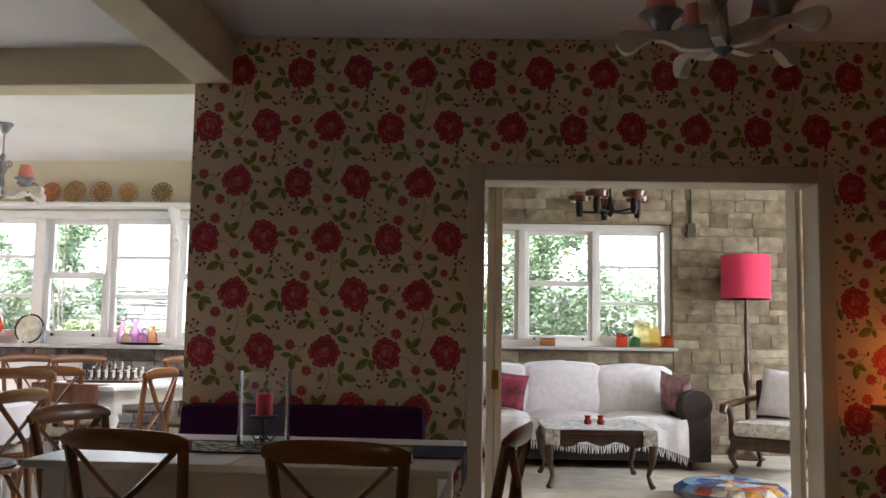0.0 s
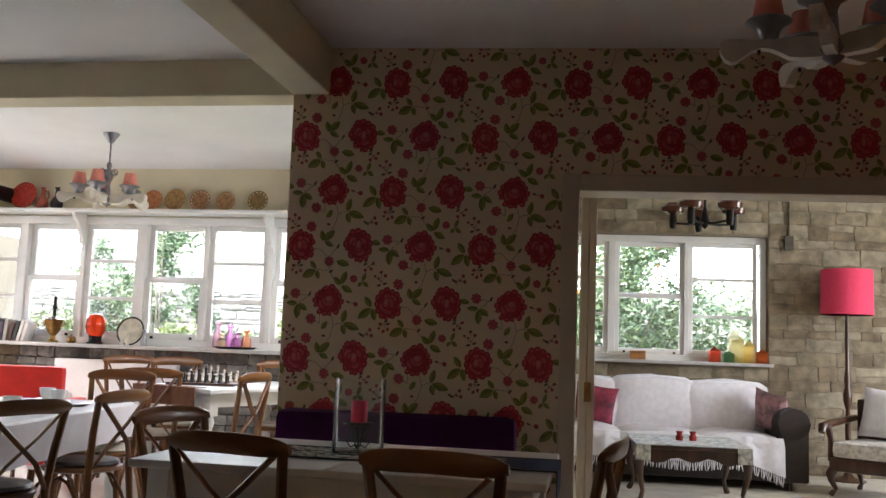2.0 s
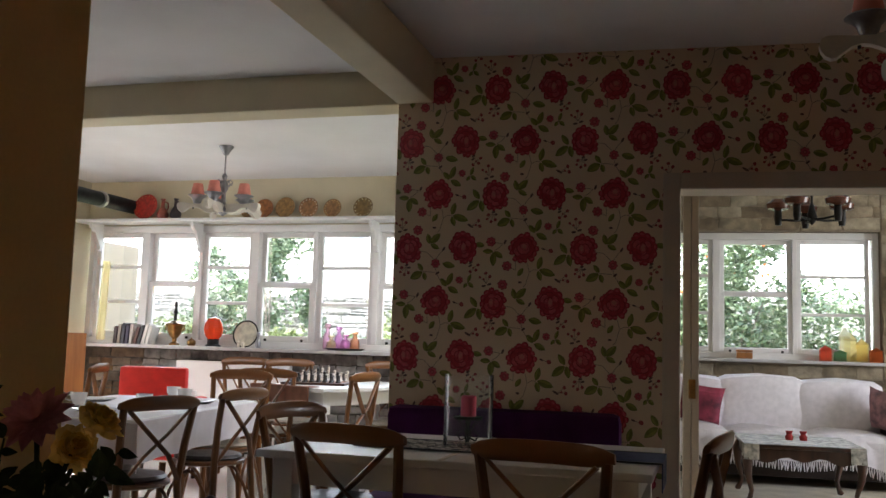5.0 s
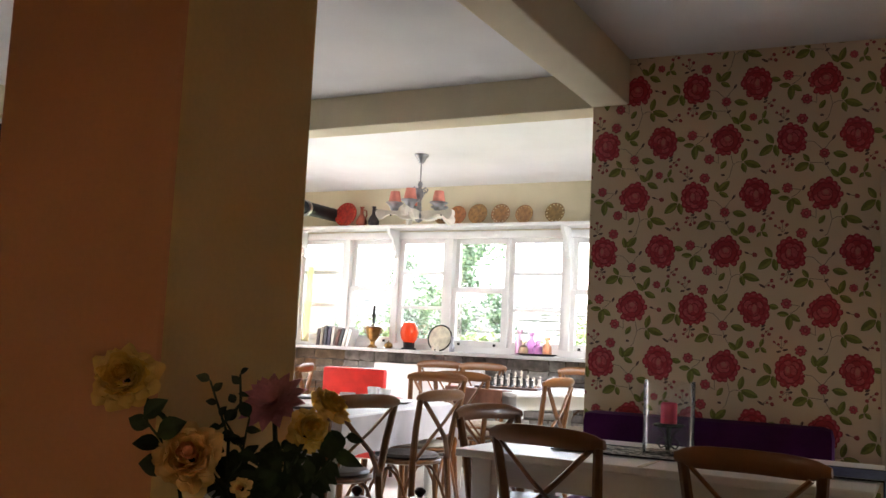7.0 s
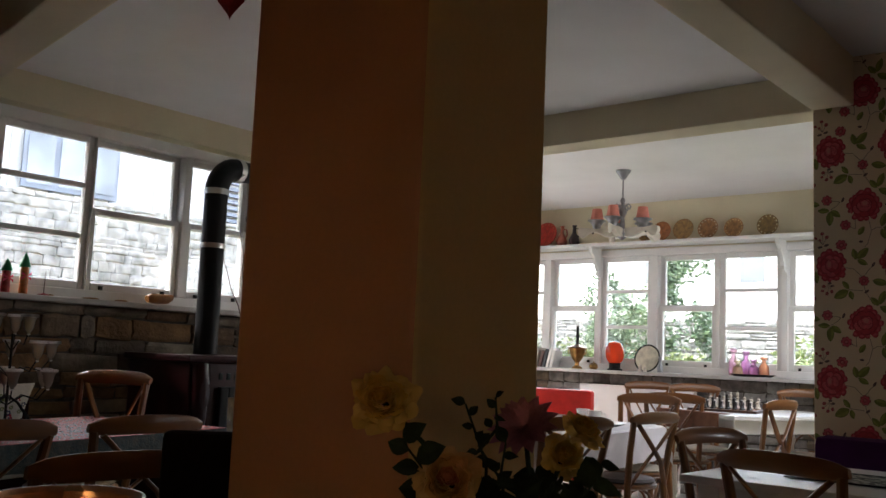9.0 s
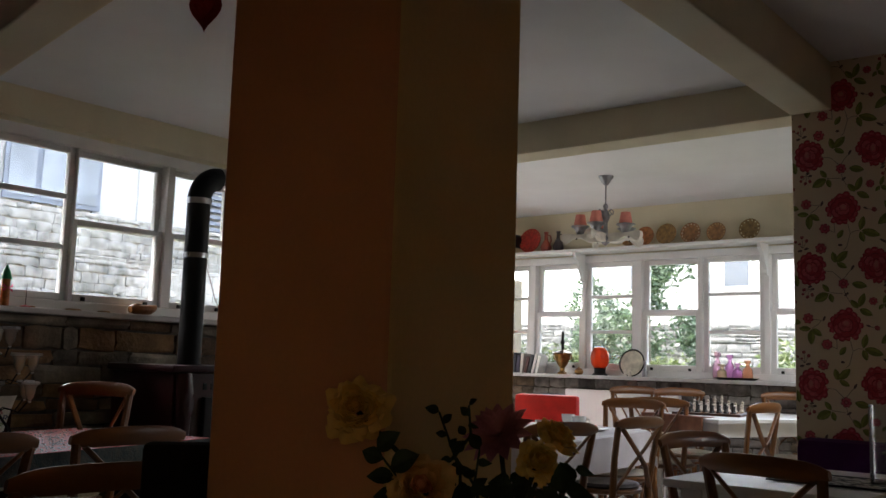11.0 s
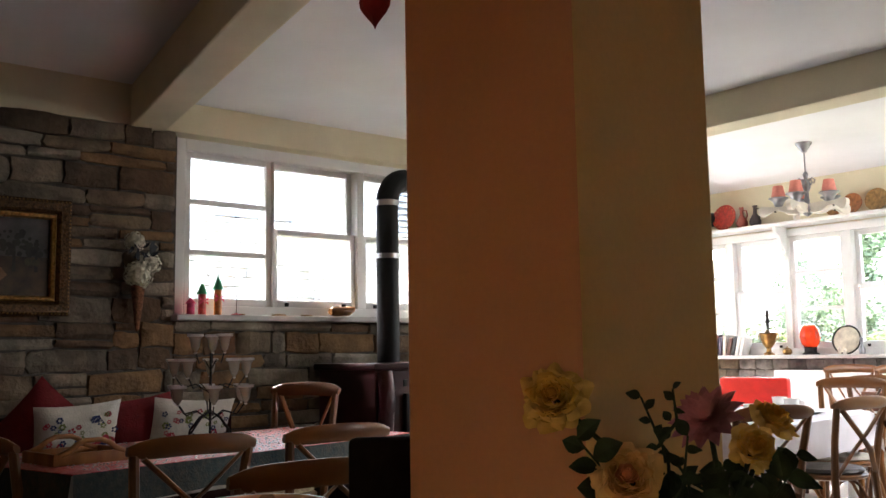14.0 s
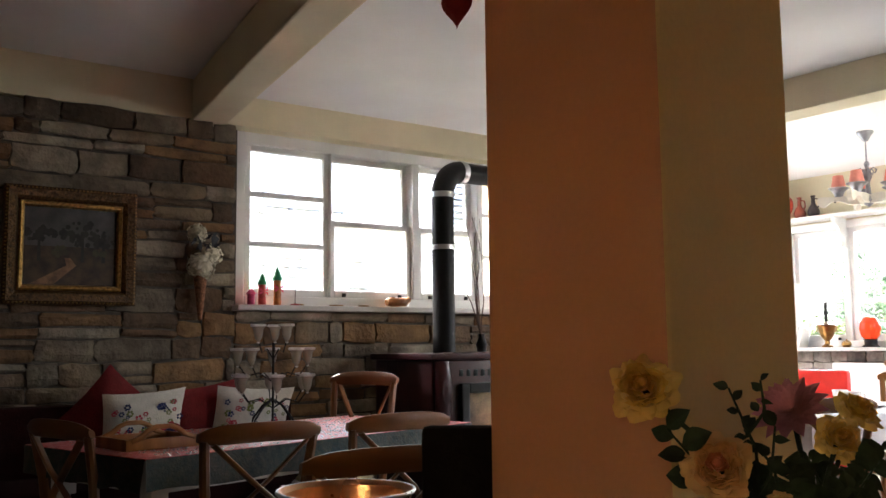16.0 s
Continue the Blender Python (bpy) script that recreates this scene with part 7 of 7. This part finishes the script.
def cladded_hall(m, w, h, label):
    """A pale hall clad in upright boards, with a glazed bay and a louvred vent."""
    o = thing("cladded_hall", m, label, "building")
    b = B()
    box(b, -w / 2, w / 2, 0, 5, 0, h)
    part("wall", b, M["render_wall"], o, smooth=False)
    b = B()
    box(b, -w / 2 - 0.2, w / 2 + 0.2, -0.25, 5.2, h, h + 0.25)
    part("roof", b, M["slate"], o, smooth=False)
    rr = random.Random(8)
    x = -w / 2 + 0.2
    while x < w / 2:
        b = B()
        box(b, x - 0.025, x + 0.025, -0.05, 0.0, 0, h - 0.02)
        part("batten", b, M["slate"] if rr.random() < 0.3 else M["render_wall"], o, smooth=False)
        x += rr.uniform(0.35, 0.8)
    b = B()
    box(b, 0.0, 1.5, -0.09, -0.055, 3.55, 5.4)
    bay = part("glazed_bay", b, M["slate"], o, "blue-grey glazed bay", smooth=False)
    for k in range(3):
        b = B()
        box(b, 0.06 + 0.49 * k, 0.46 + 0.49 * k, -0.105, -0.0905, 3.62, 5.3)
        part("pane", b, M["dull_pane"], bay, smooth=False)
    for k in range(9):
        b = B()
        box(b, 3.5, 4.5, -0.14, -0.055, 3.3 + 0.11 * k, 3.36 + 0.11 * k)
        part("louvre", b, M["slate"], o, smooth=False)


M["slate"] = mat("blue_grey_metal", (0.2, 0.22, 0.26), 0.7, var=0.15, scale=3, bump=0.05)
M["dull_pane"] = mat("dull_outdoor_glass", (0.25, 0.27, 0.3), 0.25, var=0.25, scale=2, bump=0)
cladded_hall(pose(-13.0, 6.0, G, 0, 0, 90), 20, 5.6, "pale boarded hall with a glazed bay beyond the yard wall")
garden_wall = slab("garden_wall", [(-30, 3, 19.2, 19.55, G, 2.2)], M["yardstone"], "dry stone garden wall", "garden wall")
yard_wall = slab("yard_wall", [(-9.9, -9.5, -6, 14, G, 2.7)], M["pale_mortar"], "pale stone yard wall outside the window", "garden wall")


# ---------------------------------------------------------------- wallpaper print: flat motifs laid a hair over the paper
# one repeat holds three flowers in a row; every second row is shifted by half a repeat
FLOWER, ROW = 0.311, 0.287
INK = {"petal": 0, "dark": 1, "pale": 2, "leaf": 3, "stem": 4, "lit": 5, "leaf_lit": 6, "ink": 7, "berry": 8}
cell = []           # (ink, depth, points) of one repeat, in metres from its first flower


def ink(slot, depth, pts):
    cell.append((INK[slot], -0.0008 - 0.0001 * depth, [(x, z) for x, z in pts]))


def blot(slot, depth, x, z, rx, rz, a=0.0, n=10, lobes=0, cut=0.0):
    pts = []
    for k in range(n):
        t = 2 * math.pi * k / n
        q = 1 - cut * (1 - abs(math.sin(lobes * t / 2))) ** 2 if lobes else 1.0
        p, r = rx * q * math.cos(t), rz * q * math.sin(t)
        pts.append((x + p * math.cos(a) - r * math.sin(a), z + p * math.sin(a) + r * math.cos(a)))
    ink(slot, depth, pts)


def bloom(x, z, rx, rz, lobes, a, notches, eye):
    """A scalloped peony: ragged outer petals parted by clefts, a darker inner whorl, a pale eye."""
    rr = random.Random(int(1000 * (x + rx)))
    reach = [rr.uniform(0.9, 1.05) for _ in range(lobes)]
    def rim(t, f, scallop):
        q = f * (1 - scallop * (1 - abs(math.sin(lobes * t / 2))) ** 1.6) * reach[int(t / (2 * math.pi) * lobes) % lobes]
        for at, deep, wide in notches:
            d = (t - at + math.pi) % (2 * math.pi) - math.pi
            q *= 1 - 1.5 * deep * math.exp(-(d / (0.85 * wide)) ** 2)
        return q
    def ring(f, scallop, n=96):
        return [(x + rx * rim(t, f, scallop) * math.cos(t + a), z + rz * rim(t, f, scallop) * math.sin(t + a)) for t in (2 * math.pi * k / n for k in range(n))]
    ink("dark", 4, ring(1.0, 0.11))
    ink("petal", 5, ring(0.965, 0.125))
    # paler edges of the outer petals, each a crescent inside its lobe
    for k in range(lobes):
        t = 2 * math.pi * (k + 0.5) / lobes
        q = rim(t, 1.0, 0.0)
        if q > 0.72:
            c, s_ = math.cos(t + a), math.sin(t + a)
            blot("lit", 6, x + 0.83 * rx * q * c, z + 0.83 * rz * q * s_, 0.07 * rx, rr.uniform(0.1, 0.17) * rx, t + a + rr.uniform(-0.3, 0.3), 10)
    # two whorls of broad inner petals
    for depth, far, size, n in ((7, 0.5, 0.27, 7), (10, 0.27, 0.2, 5)):
        turn = rr.uniform(0, 6.28)
        for k in range(n):
            t = turn + 2 * math.pi * k / n + rr.uniform(-0.2, 0.2)
            px, pz, w = x + far * rx * math.cos(t), z + far * rz * math.sin(t), size * rx * rr.uniform(0.85, 1.12)
            blot("dark", depth + 0.02 * k, px, pz, w * 0.9, w * 1.1, t, 16, 3, 0.12)
            blot("petal" if rr.random() < 0.6 else "lit", depth + 0.02 * k + 0.01, px - 0.05 * rx * math.cos(t), pz - 0.05 * rz * math.sin(t), w * 0.84, w * 1.03, t, 16, 3, 0.12)
    ex, ez, er, eh, ea = eye
    blot("dark", 13, x + ex, z + ez, er * 0.8, eh * 0.8, ea, 24, 5, 0.2)
    blot("lit", 14, x + ex, z + ez, er * 0.7, eh * 0.72, ea, 24, 5, 0.2)
    blot("pale", 15, x + ex, z + ez + 0.08 * eh, er * 0.46, eh * 0.5, ea, 18, 5, 0.2)


def frond(x, z, tx, tz, wide=0.25):
    """One leaf from its foot to its tip, half of it paler along the rib."""
    d = Vector((tx - x, tz - z))
    n = Vector((-d.y, d.x))
    prof = ((0.0, 0.02), (0.12, 0.52), (0.3, 0.9), (0.5, 1.0), (0.7, 0.84), (0.88, 0.45), (1.0, 0.0))
    left = [(x + d.x * t + n.x * wide * w, z + d.y * t + n.y * wide * w) for t, w in prof]
    right = [(x + d.x * t - n.x * wide * w, z + d.y * t - n.y * wide * w) for t, w in prof[:-1]][::-1]
    ink("leaf", 1, left + right)
    ink("leaf_lit", 2, [(x + d.x * t + n.x * wide * w * 0.78, z + d.y * t + n.y * wide * w * 0.78) for t, w in prof[1:-1]] + [(x + d.x * t + n.x * wide * 0.1, z + d.y * t + n.y * wide * 0.1) for t in (0.85, 0.5, 0.15)])


def stalk(*pts, w=0.0015):
    for (x0, z0), (x1, z1) in zip(pts, pts[1:]):
        d = Vector((x1 - x0, z1 - z0))
        n = Vector((-d.y, d.x)).normalized() * w
        ink("stem", 0, [(x0 + n.x, z0 + n.y), (x1 + n.x, z1 + n.y), (x1 - n.x, z1 - n.y), (x0 - n.x, z0 - n.y)])


def bud(x, z, r, a=0.0):
    blot("dark", 4, x, z, r, r * 1.02, a, 40, 7, 0.3)
    blot("lit", 5, x, z, r * 0.86, r * 0.88, a, 40, 7, 0.32)
    blot("dark", 6, x, z, r * 0.42, r * 0.42, a, 14)
    blot("pale", 7, x, z, r * 0.26, r * 0.26, a, 10)


def drop(x, z, tx, tz):
    """A small dark calyx."""
    a = math.atan2(tz - z, tx - x)
    blot("ink", 3, (x + tx) / 2, (z + tz) / 2, math.hypot(tx - x, tz - z) / 2, 0.006, a, 10)


def sprig(stem, leaves, berries):
    for x, z, r in berries:
        stalk(stem, (x, z), w=0.0012)
        blot("dark", 4, x, z, 0.95 * r, 1.1 * r, 30 * x, 9)
        blot("berry", 5, x, z + 0.05 * r, 0.8 * r, 0.95 * r, 30 * x, 9)
    for x, z, tx, tz in leaves:
        drop(x, z, tx, tz)


# the first flower of the repeat and what grows from it
bloom(0.0, 0.0, 0.075, 0.085, 13, 0.05, ((2 * math.pi - 0.12, 0.3, 0.11), (4.7, 0.12, 0.1)), (-0.012, 0.004, 0.021, 0.034, 0.0))
stalk((0.06, -0.012), (0.1, -0.018), (0.132, -0.05), (0.148, -0.072))
frond(0.113, 0.026, 0.1, 0.082)
frond(0.117, 0.03, 0.17, 0.083)
frond(0.118, 0.026, 0.166, 0.0)
bud(0.148, -0.078, 0.025, 0.3)
stalk((0.15, -0.055), (0.172, -0.022), (0.19, -0.006))
drop(0.184, -0.012, 0.198, 0.012)
frond(0.186, -0.078, 0.255, -0.094)
sprig((-0.012, -0.098), ((-0.02, -0.092, 0.0, -0.086), (-0.008, -0.104, 0.012, -0.1)), ((-0.038, -0.104, 0.009), (-0.022, -0.14, 0.0085), (0.0, -0.13, 0.0085), (-0.044, -0.126, 0.007)))
frond(0.08, -0.118, 0.05, -0.078)
frond(0.078, -0.124, 0.01, -0.162, 0.28)
frond(0.084, -0.126, 0.096, -0.17, 0.28)
stalk((0.08, -0.121), (0.115, -0.124), (0.145, -0.127))
drop(0.15, -0.138, 0.17, -0.122)
stalk((0.148, -0.1), (0.155, -0.132), (0.182, -0.178), (0.208, -0.2))
frond(0.212, -0.198, 0.178, -0.158, 0.28)
frond(0.216, -0.194, 0.242, -0.126, 0.22)
frond(0.218, -0.203, 0.276, -0.234)
bud(0.28, -0.165, 0.02, 1.0)
frond(0.325, -0.178, 0.342, -0.132, 0.2)
frond(0.322, -0.18, 0.304, -0.206, 0.28)
frond(0.328, -0.178, 0.357, -0.204, 0.28)
stalk((0.325, -0.178), (0.322, -0.2))
bud(0.046, 0.1, 0.027, 0.6)
sprig((-0.04, 0.105), ((-0.066, 0.09, -0.042, 0.094), (-0.036, 0.098, -0.012, 0.105)), ((-0.075, 0.138, 0.007), (-0.044, 0.16, 0.0085), (-0.022, 0.142, 0.009), (-0.055, 0.128, 0.006)))

# the second flower, tall and crenellated
X = 0.294
bloom(X, 0.006, 0.075, 0.091, 13, 1.35, ((2.25, 0.16, 0.12), (3.05, 0.2, 0.12), (1.2, 0.1, 0.1)), (0.004, 0.004, 0.022, 0.036, -0.08))
frond(X + 0.067, 0.028, X + 0.118, 0.018, 0.28)
bud(X + 0.152, 0.04, 0.026, 0.1)
stalk((X + 0.176, 0.036), (X + 0.215, 0.03), (X + 0.198, 0.01), (X + 0.17, -0.008))
drop(X + 0.222, 0.026, X + 0.233, 0.052)
frond(X + 0.164, -0.012, X + 0.107, -0.01, 0.24)
frond(X + 0.17, -0.012, X + 0.216, -0.046, 0.26)
frond(X + 0.166, -0.015, X + 0.165, -0.09, 0.24)
sprig((X + 0.068, -0.094), ((X + 0.036, -0.078, X + 0.056, -0.066), (X + 0.034, -0.094, X + 0.054, -0.082)), ((X + 0.085, -0.084, 0.0085), (X + 0.074, -0.112, 0.0085), (X + 0.044, -0.12, 0.0085), (X + 0.06, -0.1, 0.005)))

# the third flower, broad, with a lip
X = 0.619
bloom(X, 0.006, 0.084, 0.085, 14, 0.2, ((3.55, 0.24, 0.12), (4.9, 0.14, 0.1), (2.0, 0.08, 0.1)), (0.004, 0.008, 0.031, 0.024, -0.35))
blot("ink", 3, X + 0.104, 0.003, 0.011, 0.005, -0.4, 10)
stalk((X + 0.1, 0.004), (X + 0.13, -0.006))
sprig((X + 0.13, -0.006), (), ((X + 0.143, -0.007, 0.012),))
stalk((X - 0.042, -0.04), (X - 0.04, -0.11), (X - 0.06, -0.1), (X - 0.075, -0.088))
bud(X - 0.086, -0.088, 0.026, 0.9)
frond(X - 0.028, -0.14, X - 0.0, -0.098, 0.26)
stalk((X + 0.022, -0.072), (X + 0.032, -0.12), (X + 0.014, -0.185), (X - 0.0, -0.2))
drop(X - 0.026, -0.172, X - 0.006, -0.174)
stalk((X + 0.034, -0.118), (X + 0.055, -0.106), (X + 0.078, -0.108))
frond(X + 0.078, -0.104, X + 0.095, -0.036, 0.22)
frond(X + 0.084, -0.106, X + 0.168, -0.135, 0.22)
frond(X + 0.078, -0.112, X + 0.094, -0.164, 0.26)
sprig((X + 0.19, -0.162), ((X + 0.164, -0.152, X + 0.196, -0.172),), ((X + 0.224, -0.135, 0.009), (X + 0.232, -0.164, 0.0095), (X + 0.21, -0.158, 0.006)))
frond(X + 0.226, -0.02, X + 0.19, 0.034, 0.24)
frond(X + 0.224, -0.026, X + 0.158, -0.08, 0.24)
frond(X + 0.232, -0.026, X + 0.246, -0.088, 0.24)

verts, faces, slots = [], [], []
for row in range(-1, 11):
    z = 2.54 - ROW * row
    u0 = 0.551 if row % 2 == 0 else 0.085
    for rep in range(-2, 7):
        u = u0 + 3 * FLOWER * rep
        if u > 5.3 or u < -1.2:
            continue
        for slot, depth, pts in cell:
            if max(p[0] for p in pts) + u < 0 or min(p[0] for p in pts) + u > 5.2 or z + min(p[1] for p in pts) > CEIL or z + max(p[1] for p in pts) < 0:
                continue
            i = len(verts)
            verts += [(u + x, depth, z + h) for x, h in pts]
            faces.append(tuple(range(i, i + len(pts))))
            slots.append(slot)
me = bpy.data.meshes.new("flower_print")
me.from_pydata(verts, [], faces)
me.polygons.foreach_set("material_index", slots)
bm = B()
bm.from_mesh(me)
# trim to the paper
for co, no in (((0.003, 0, 0), (-1, 0, 0)), ((5.19, 0, 0), (1, 0, 0)), ((0, 0, CEIL - 0.003), (0, 0, 1)), ((0, 0, 0.02), (0, 0, -1))):
    bmesh.ops.bisect_plane(bm, geom=bm.verts[:] + bm.edges[:] + bm.faces[:], plane_co=co, plane_no=no, clear_outer=True)
for co, no in (((OL - 0.07, 0, 0), (1, 0, 0)), ((OR + 0.065, 0, 0), (1, 0, 0)), ((0, 0, OT + 0.07), (0, 0, 1))):
    bmesh.ops.bisect_plane(bm, geom=bm.verts[:] + bm.edges[:] + bm.faces[:], plane_co=co, plane_no=no)
gone = []
for f in bm.faces:
    c = f.calc_center_median()
    if OL - 0.07 < c.x < OR + 0.065 and c.z < OT + 0.07:
        gone.append(f)
bmesh.ops.delete(bm, geom=gone, context="FACES")
bm.to_mesh(me)
bm.free()
for k in ("petal", "petal_dark", "petal_pale", "leaf_print", "stem_print", "petal_lit", "leaf_print_lit", "ink_print", "berry_print"):
    me.materials.append(M[k])
fp_ = new("flower_print", me)
fp_.parent = wall_paper
tagged(fp_, "crimson flowers and green leaves printed on the paper", kind="stuff")


# ---------------------------------------------------------------- stones
def stone_mesh(seed, mt, rough=0.5):
    """A unit block, its face uneven and its edges worn."""
    rr = random.Random(seed)
    n = 3
    verts, faces = [], []
    for i in range(n + 1):
        for j in range(n + 1):
            edge = i in (0, n) or j in (0, n)
            u, v = i / n - 0.5, j / n - 0.5
            if edge:
                u += rr.uniform(-0.035, 0.03)
                v += rr.uniform(-0.1, 0.08)
            if i in (0, n) and j in (0, n):
                u *= 0.975
                v *= 0.96
            verts.append((u, -(rr.uniform(0.45, 0.7) if edge else rr.uniform(0.65, 1.05)), v))
    for i in range(n):
        for j in range(n):
            a = i * (n + 1) + j
            faces.append((a, a + n + 1, a + n + 2, a + 1))
    ring = [i * (n + 1) for i in range(n + 1)] + [n * (n + 1) + j for j in range(1, n + 1)] + [i * (n + 1) + n for i in range(n - 1, -1, -1)] + [j for j in range(n - 1, 0, -1)]
    base = len(verts)
    for k in ring:
        x, y, z = verts[k]
        verts.append((x * 1.03, 0.0, z * 1.05))
    m = len(ring)
    for k in range(m):
        faces.append((ring[k], base + k, base + (k + 1) % m, ring[(k + 1) % m]))
    me = bpy.data.meshes.new("stone")
    me.from_pydata(verts, [], faces)
    me.materials.append(mt)
    me.polygons.foreach_set("use_smooth", [True] * len(me.polygons))
    me.set_sharp_from_angle(angle=radians(50))
    return me


def courses(rr, x0, x1, z0, z1, hs, ws, gap):
    """Rough courses of blocks, some of them split in two lifts."""
    out, z = [], z0
    while z < z1 - 0.03:
        h = min(rr.uniform(*hs), z1 - z)
        if z1 - z - h < 0.05:
            h = z1 - z
        x = x0 - rr.uniform(0, ws[0])
        while x < x1:
            w = rr.uniform(*ws)
            a, b_ = max(x, x0), min(x + w, x1)
            if b_ - a > 0.04:
                if h > 0.12 and rr.random() < 0.3:
                    s = rr.uniform(0.35, 0.65)
                    out.append((a, b_, z, z + h * s))
                    out.append((a, b_, z + h * s, z + h))
                else:
                    out.append((a, b_, z, z + h))
            x += w
        z += h
    return [((a + b_) / 2, (c + d) / 2, b_ - a - gap, d - c - gap) for a, b_, c, d in out]


def lay(parent, m, blocks, mt, mt_rest, depth, near, keep=300, seed=1, name="stone", wavy=0.0):
    """Blocks near the middle of the plan stand alone; the rest are one mesh."""
    rr = random.Random(seed)
    meshes = [stone_mesh(seed * 50 + k, mt) for k in range(9)]
    blocks = sorted(blocks, key=lambda q: abs(q[0] - near))
    for x, z, w, h in blocks[:keep]:
        ob = bpy.data.objects.new(name, meshes[rr.randrange(9)])
        scene.collection.objects.link(ob)
        ob.parent = parent
        ob.matrix_parent_inverse = parent.matrix_world.inverted()
        ob.matrix_world = m @ Matrix.Translation((x, 0, z + wavy * math.sin(1.9 * x + 2.0 * z))) @ Matrix.Rotation(radians(rr.uniform(-1.6, 1.6)), 4, "Y") @ Matrix.Diagonal((w * rr.choice((-1, 1)), depth * rr.uniform(0.75, 1.35), h, 1))
    rest = blocks[keep:]
    if rest:
        verts, faces = [], []
        for x, z, w, h in rest:
            src = meshes[rr.randrange(9)]
            o, d = len(verts), depth * rr.uniform(0.75, 1.35)
            verts += [(x + v.co.x * w, v.co.y * d, z + v.co.z * h) for v in src.vertices]
            faces += [tuple(o + i for i in p.vertices) for p in src.polygons]
        me = bpy.data.meshes.new("stones_far")
        me.from_pydata(verts, [], faces)
        me.materials.append(mt_rest)
        ob = new("stones_far", me)
        ob.parent = parent
        ob.matrix_parent_inverse = parent.matrix_world.inverted()
        ob.matrix_world = m
        tagged(ob, kind="stuff")


rw = random.Random(31)
FACE = Matrix.Translation((STONE_X - 0.021, 0, 0)) @ Matrix.Rotation(radians(90), 4, "Z")
bl = courses(rw, -2.7, WY0 - 0.01, 0.0, WZ1 + 0.02, (0.05, 0.155), (0.12, 0.5), 0.011)
bl += courses(rw, WY0 - 0.01, 5.09, 0.0, WZ0 - 0.035, (0.05, 0.15), (0.1, 0.44), 0.011)
lay(wall_stone, FACE, bl, M["stone"], M["stone_rest"], 0.035, 2.2, 300, 3, wavy=0.012)
bl = courses(rw, -6.0, -1.4, 0.0, 1.055, (0.055, 0.095), (0.1, 0.24), 0.012)
lay(wall_back, Matrix.Translation((0, BACK_Y + 0.001, 0)), [q for q in bl if q[0] > -5.9], M["greystone"], M["stone_rest"], 0.022, -4.0, 200, 4)
bl = courses(rw, 1.15, LX0, 0, 3.08, (0.09, 0.17), (0.16, 0.44), 0.009) + courses(rw, LX1, 6.0, 0, 3.08, (0.09, 0.17), (0.16, 0.44), 0.009)
bl += courses(rw, LX0, LX1, 0, LZ0 - 0.03, (0.09, 0.17), (0.16, 0.44), 0.009) + courses(rw, LX0, LX1, LZ1 + 0.02, 3.08, (0.09, 0.17), (0.16, 0.44), 0.009)
lay(wall_lounge, PAPER @ Matrix.Translation((0, LY + 0.001, 0)), bl, M["limestone"], M["limestone"], 0.018, 3.6, 280, 5)
bl = courses(rw, -1, 12, 1.2, 2.7, (0.04, 0.12), (0.08, 0.26), 0.004)
lay(yard_wall, Matrix.Translation((-9.499, 0, 0)) @ Matrix.Rotation(radians(90), 4, "Z"), bl, M["yardstone"], M["yardstone"], 0.03, 5.0, 150, 6)
bl = courses(rw, -16, 1, 1.2, 2.2, (0.08, 0.2), (0.2, 0.6), 0.02)
lay(garden_wall, Matrix.Translation((0, 19.201, 0)), bl, M["yardstone"], M["yardstone"], 0.05, -6.0, 100, 7)
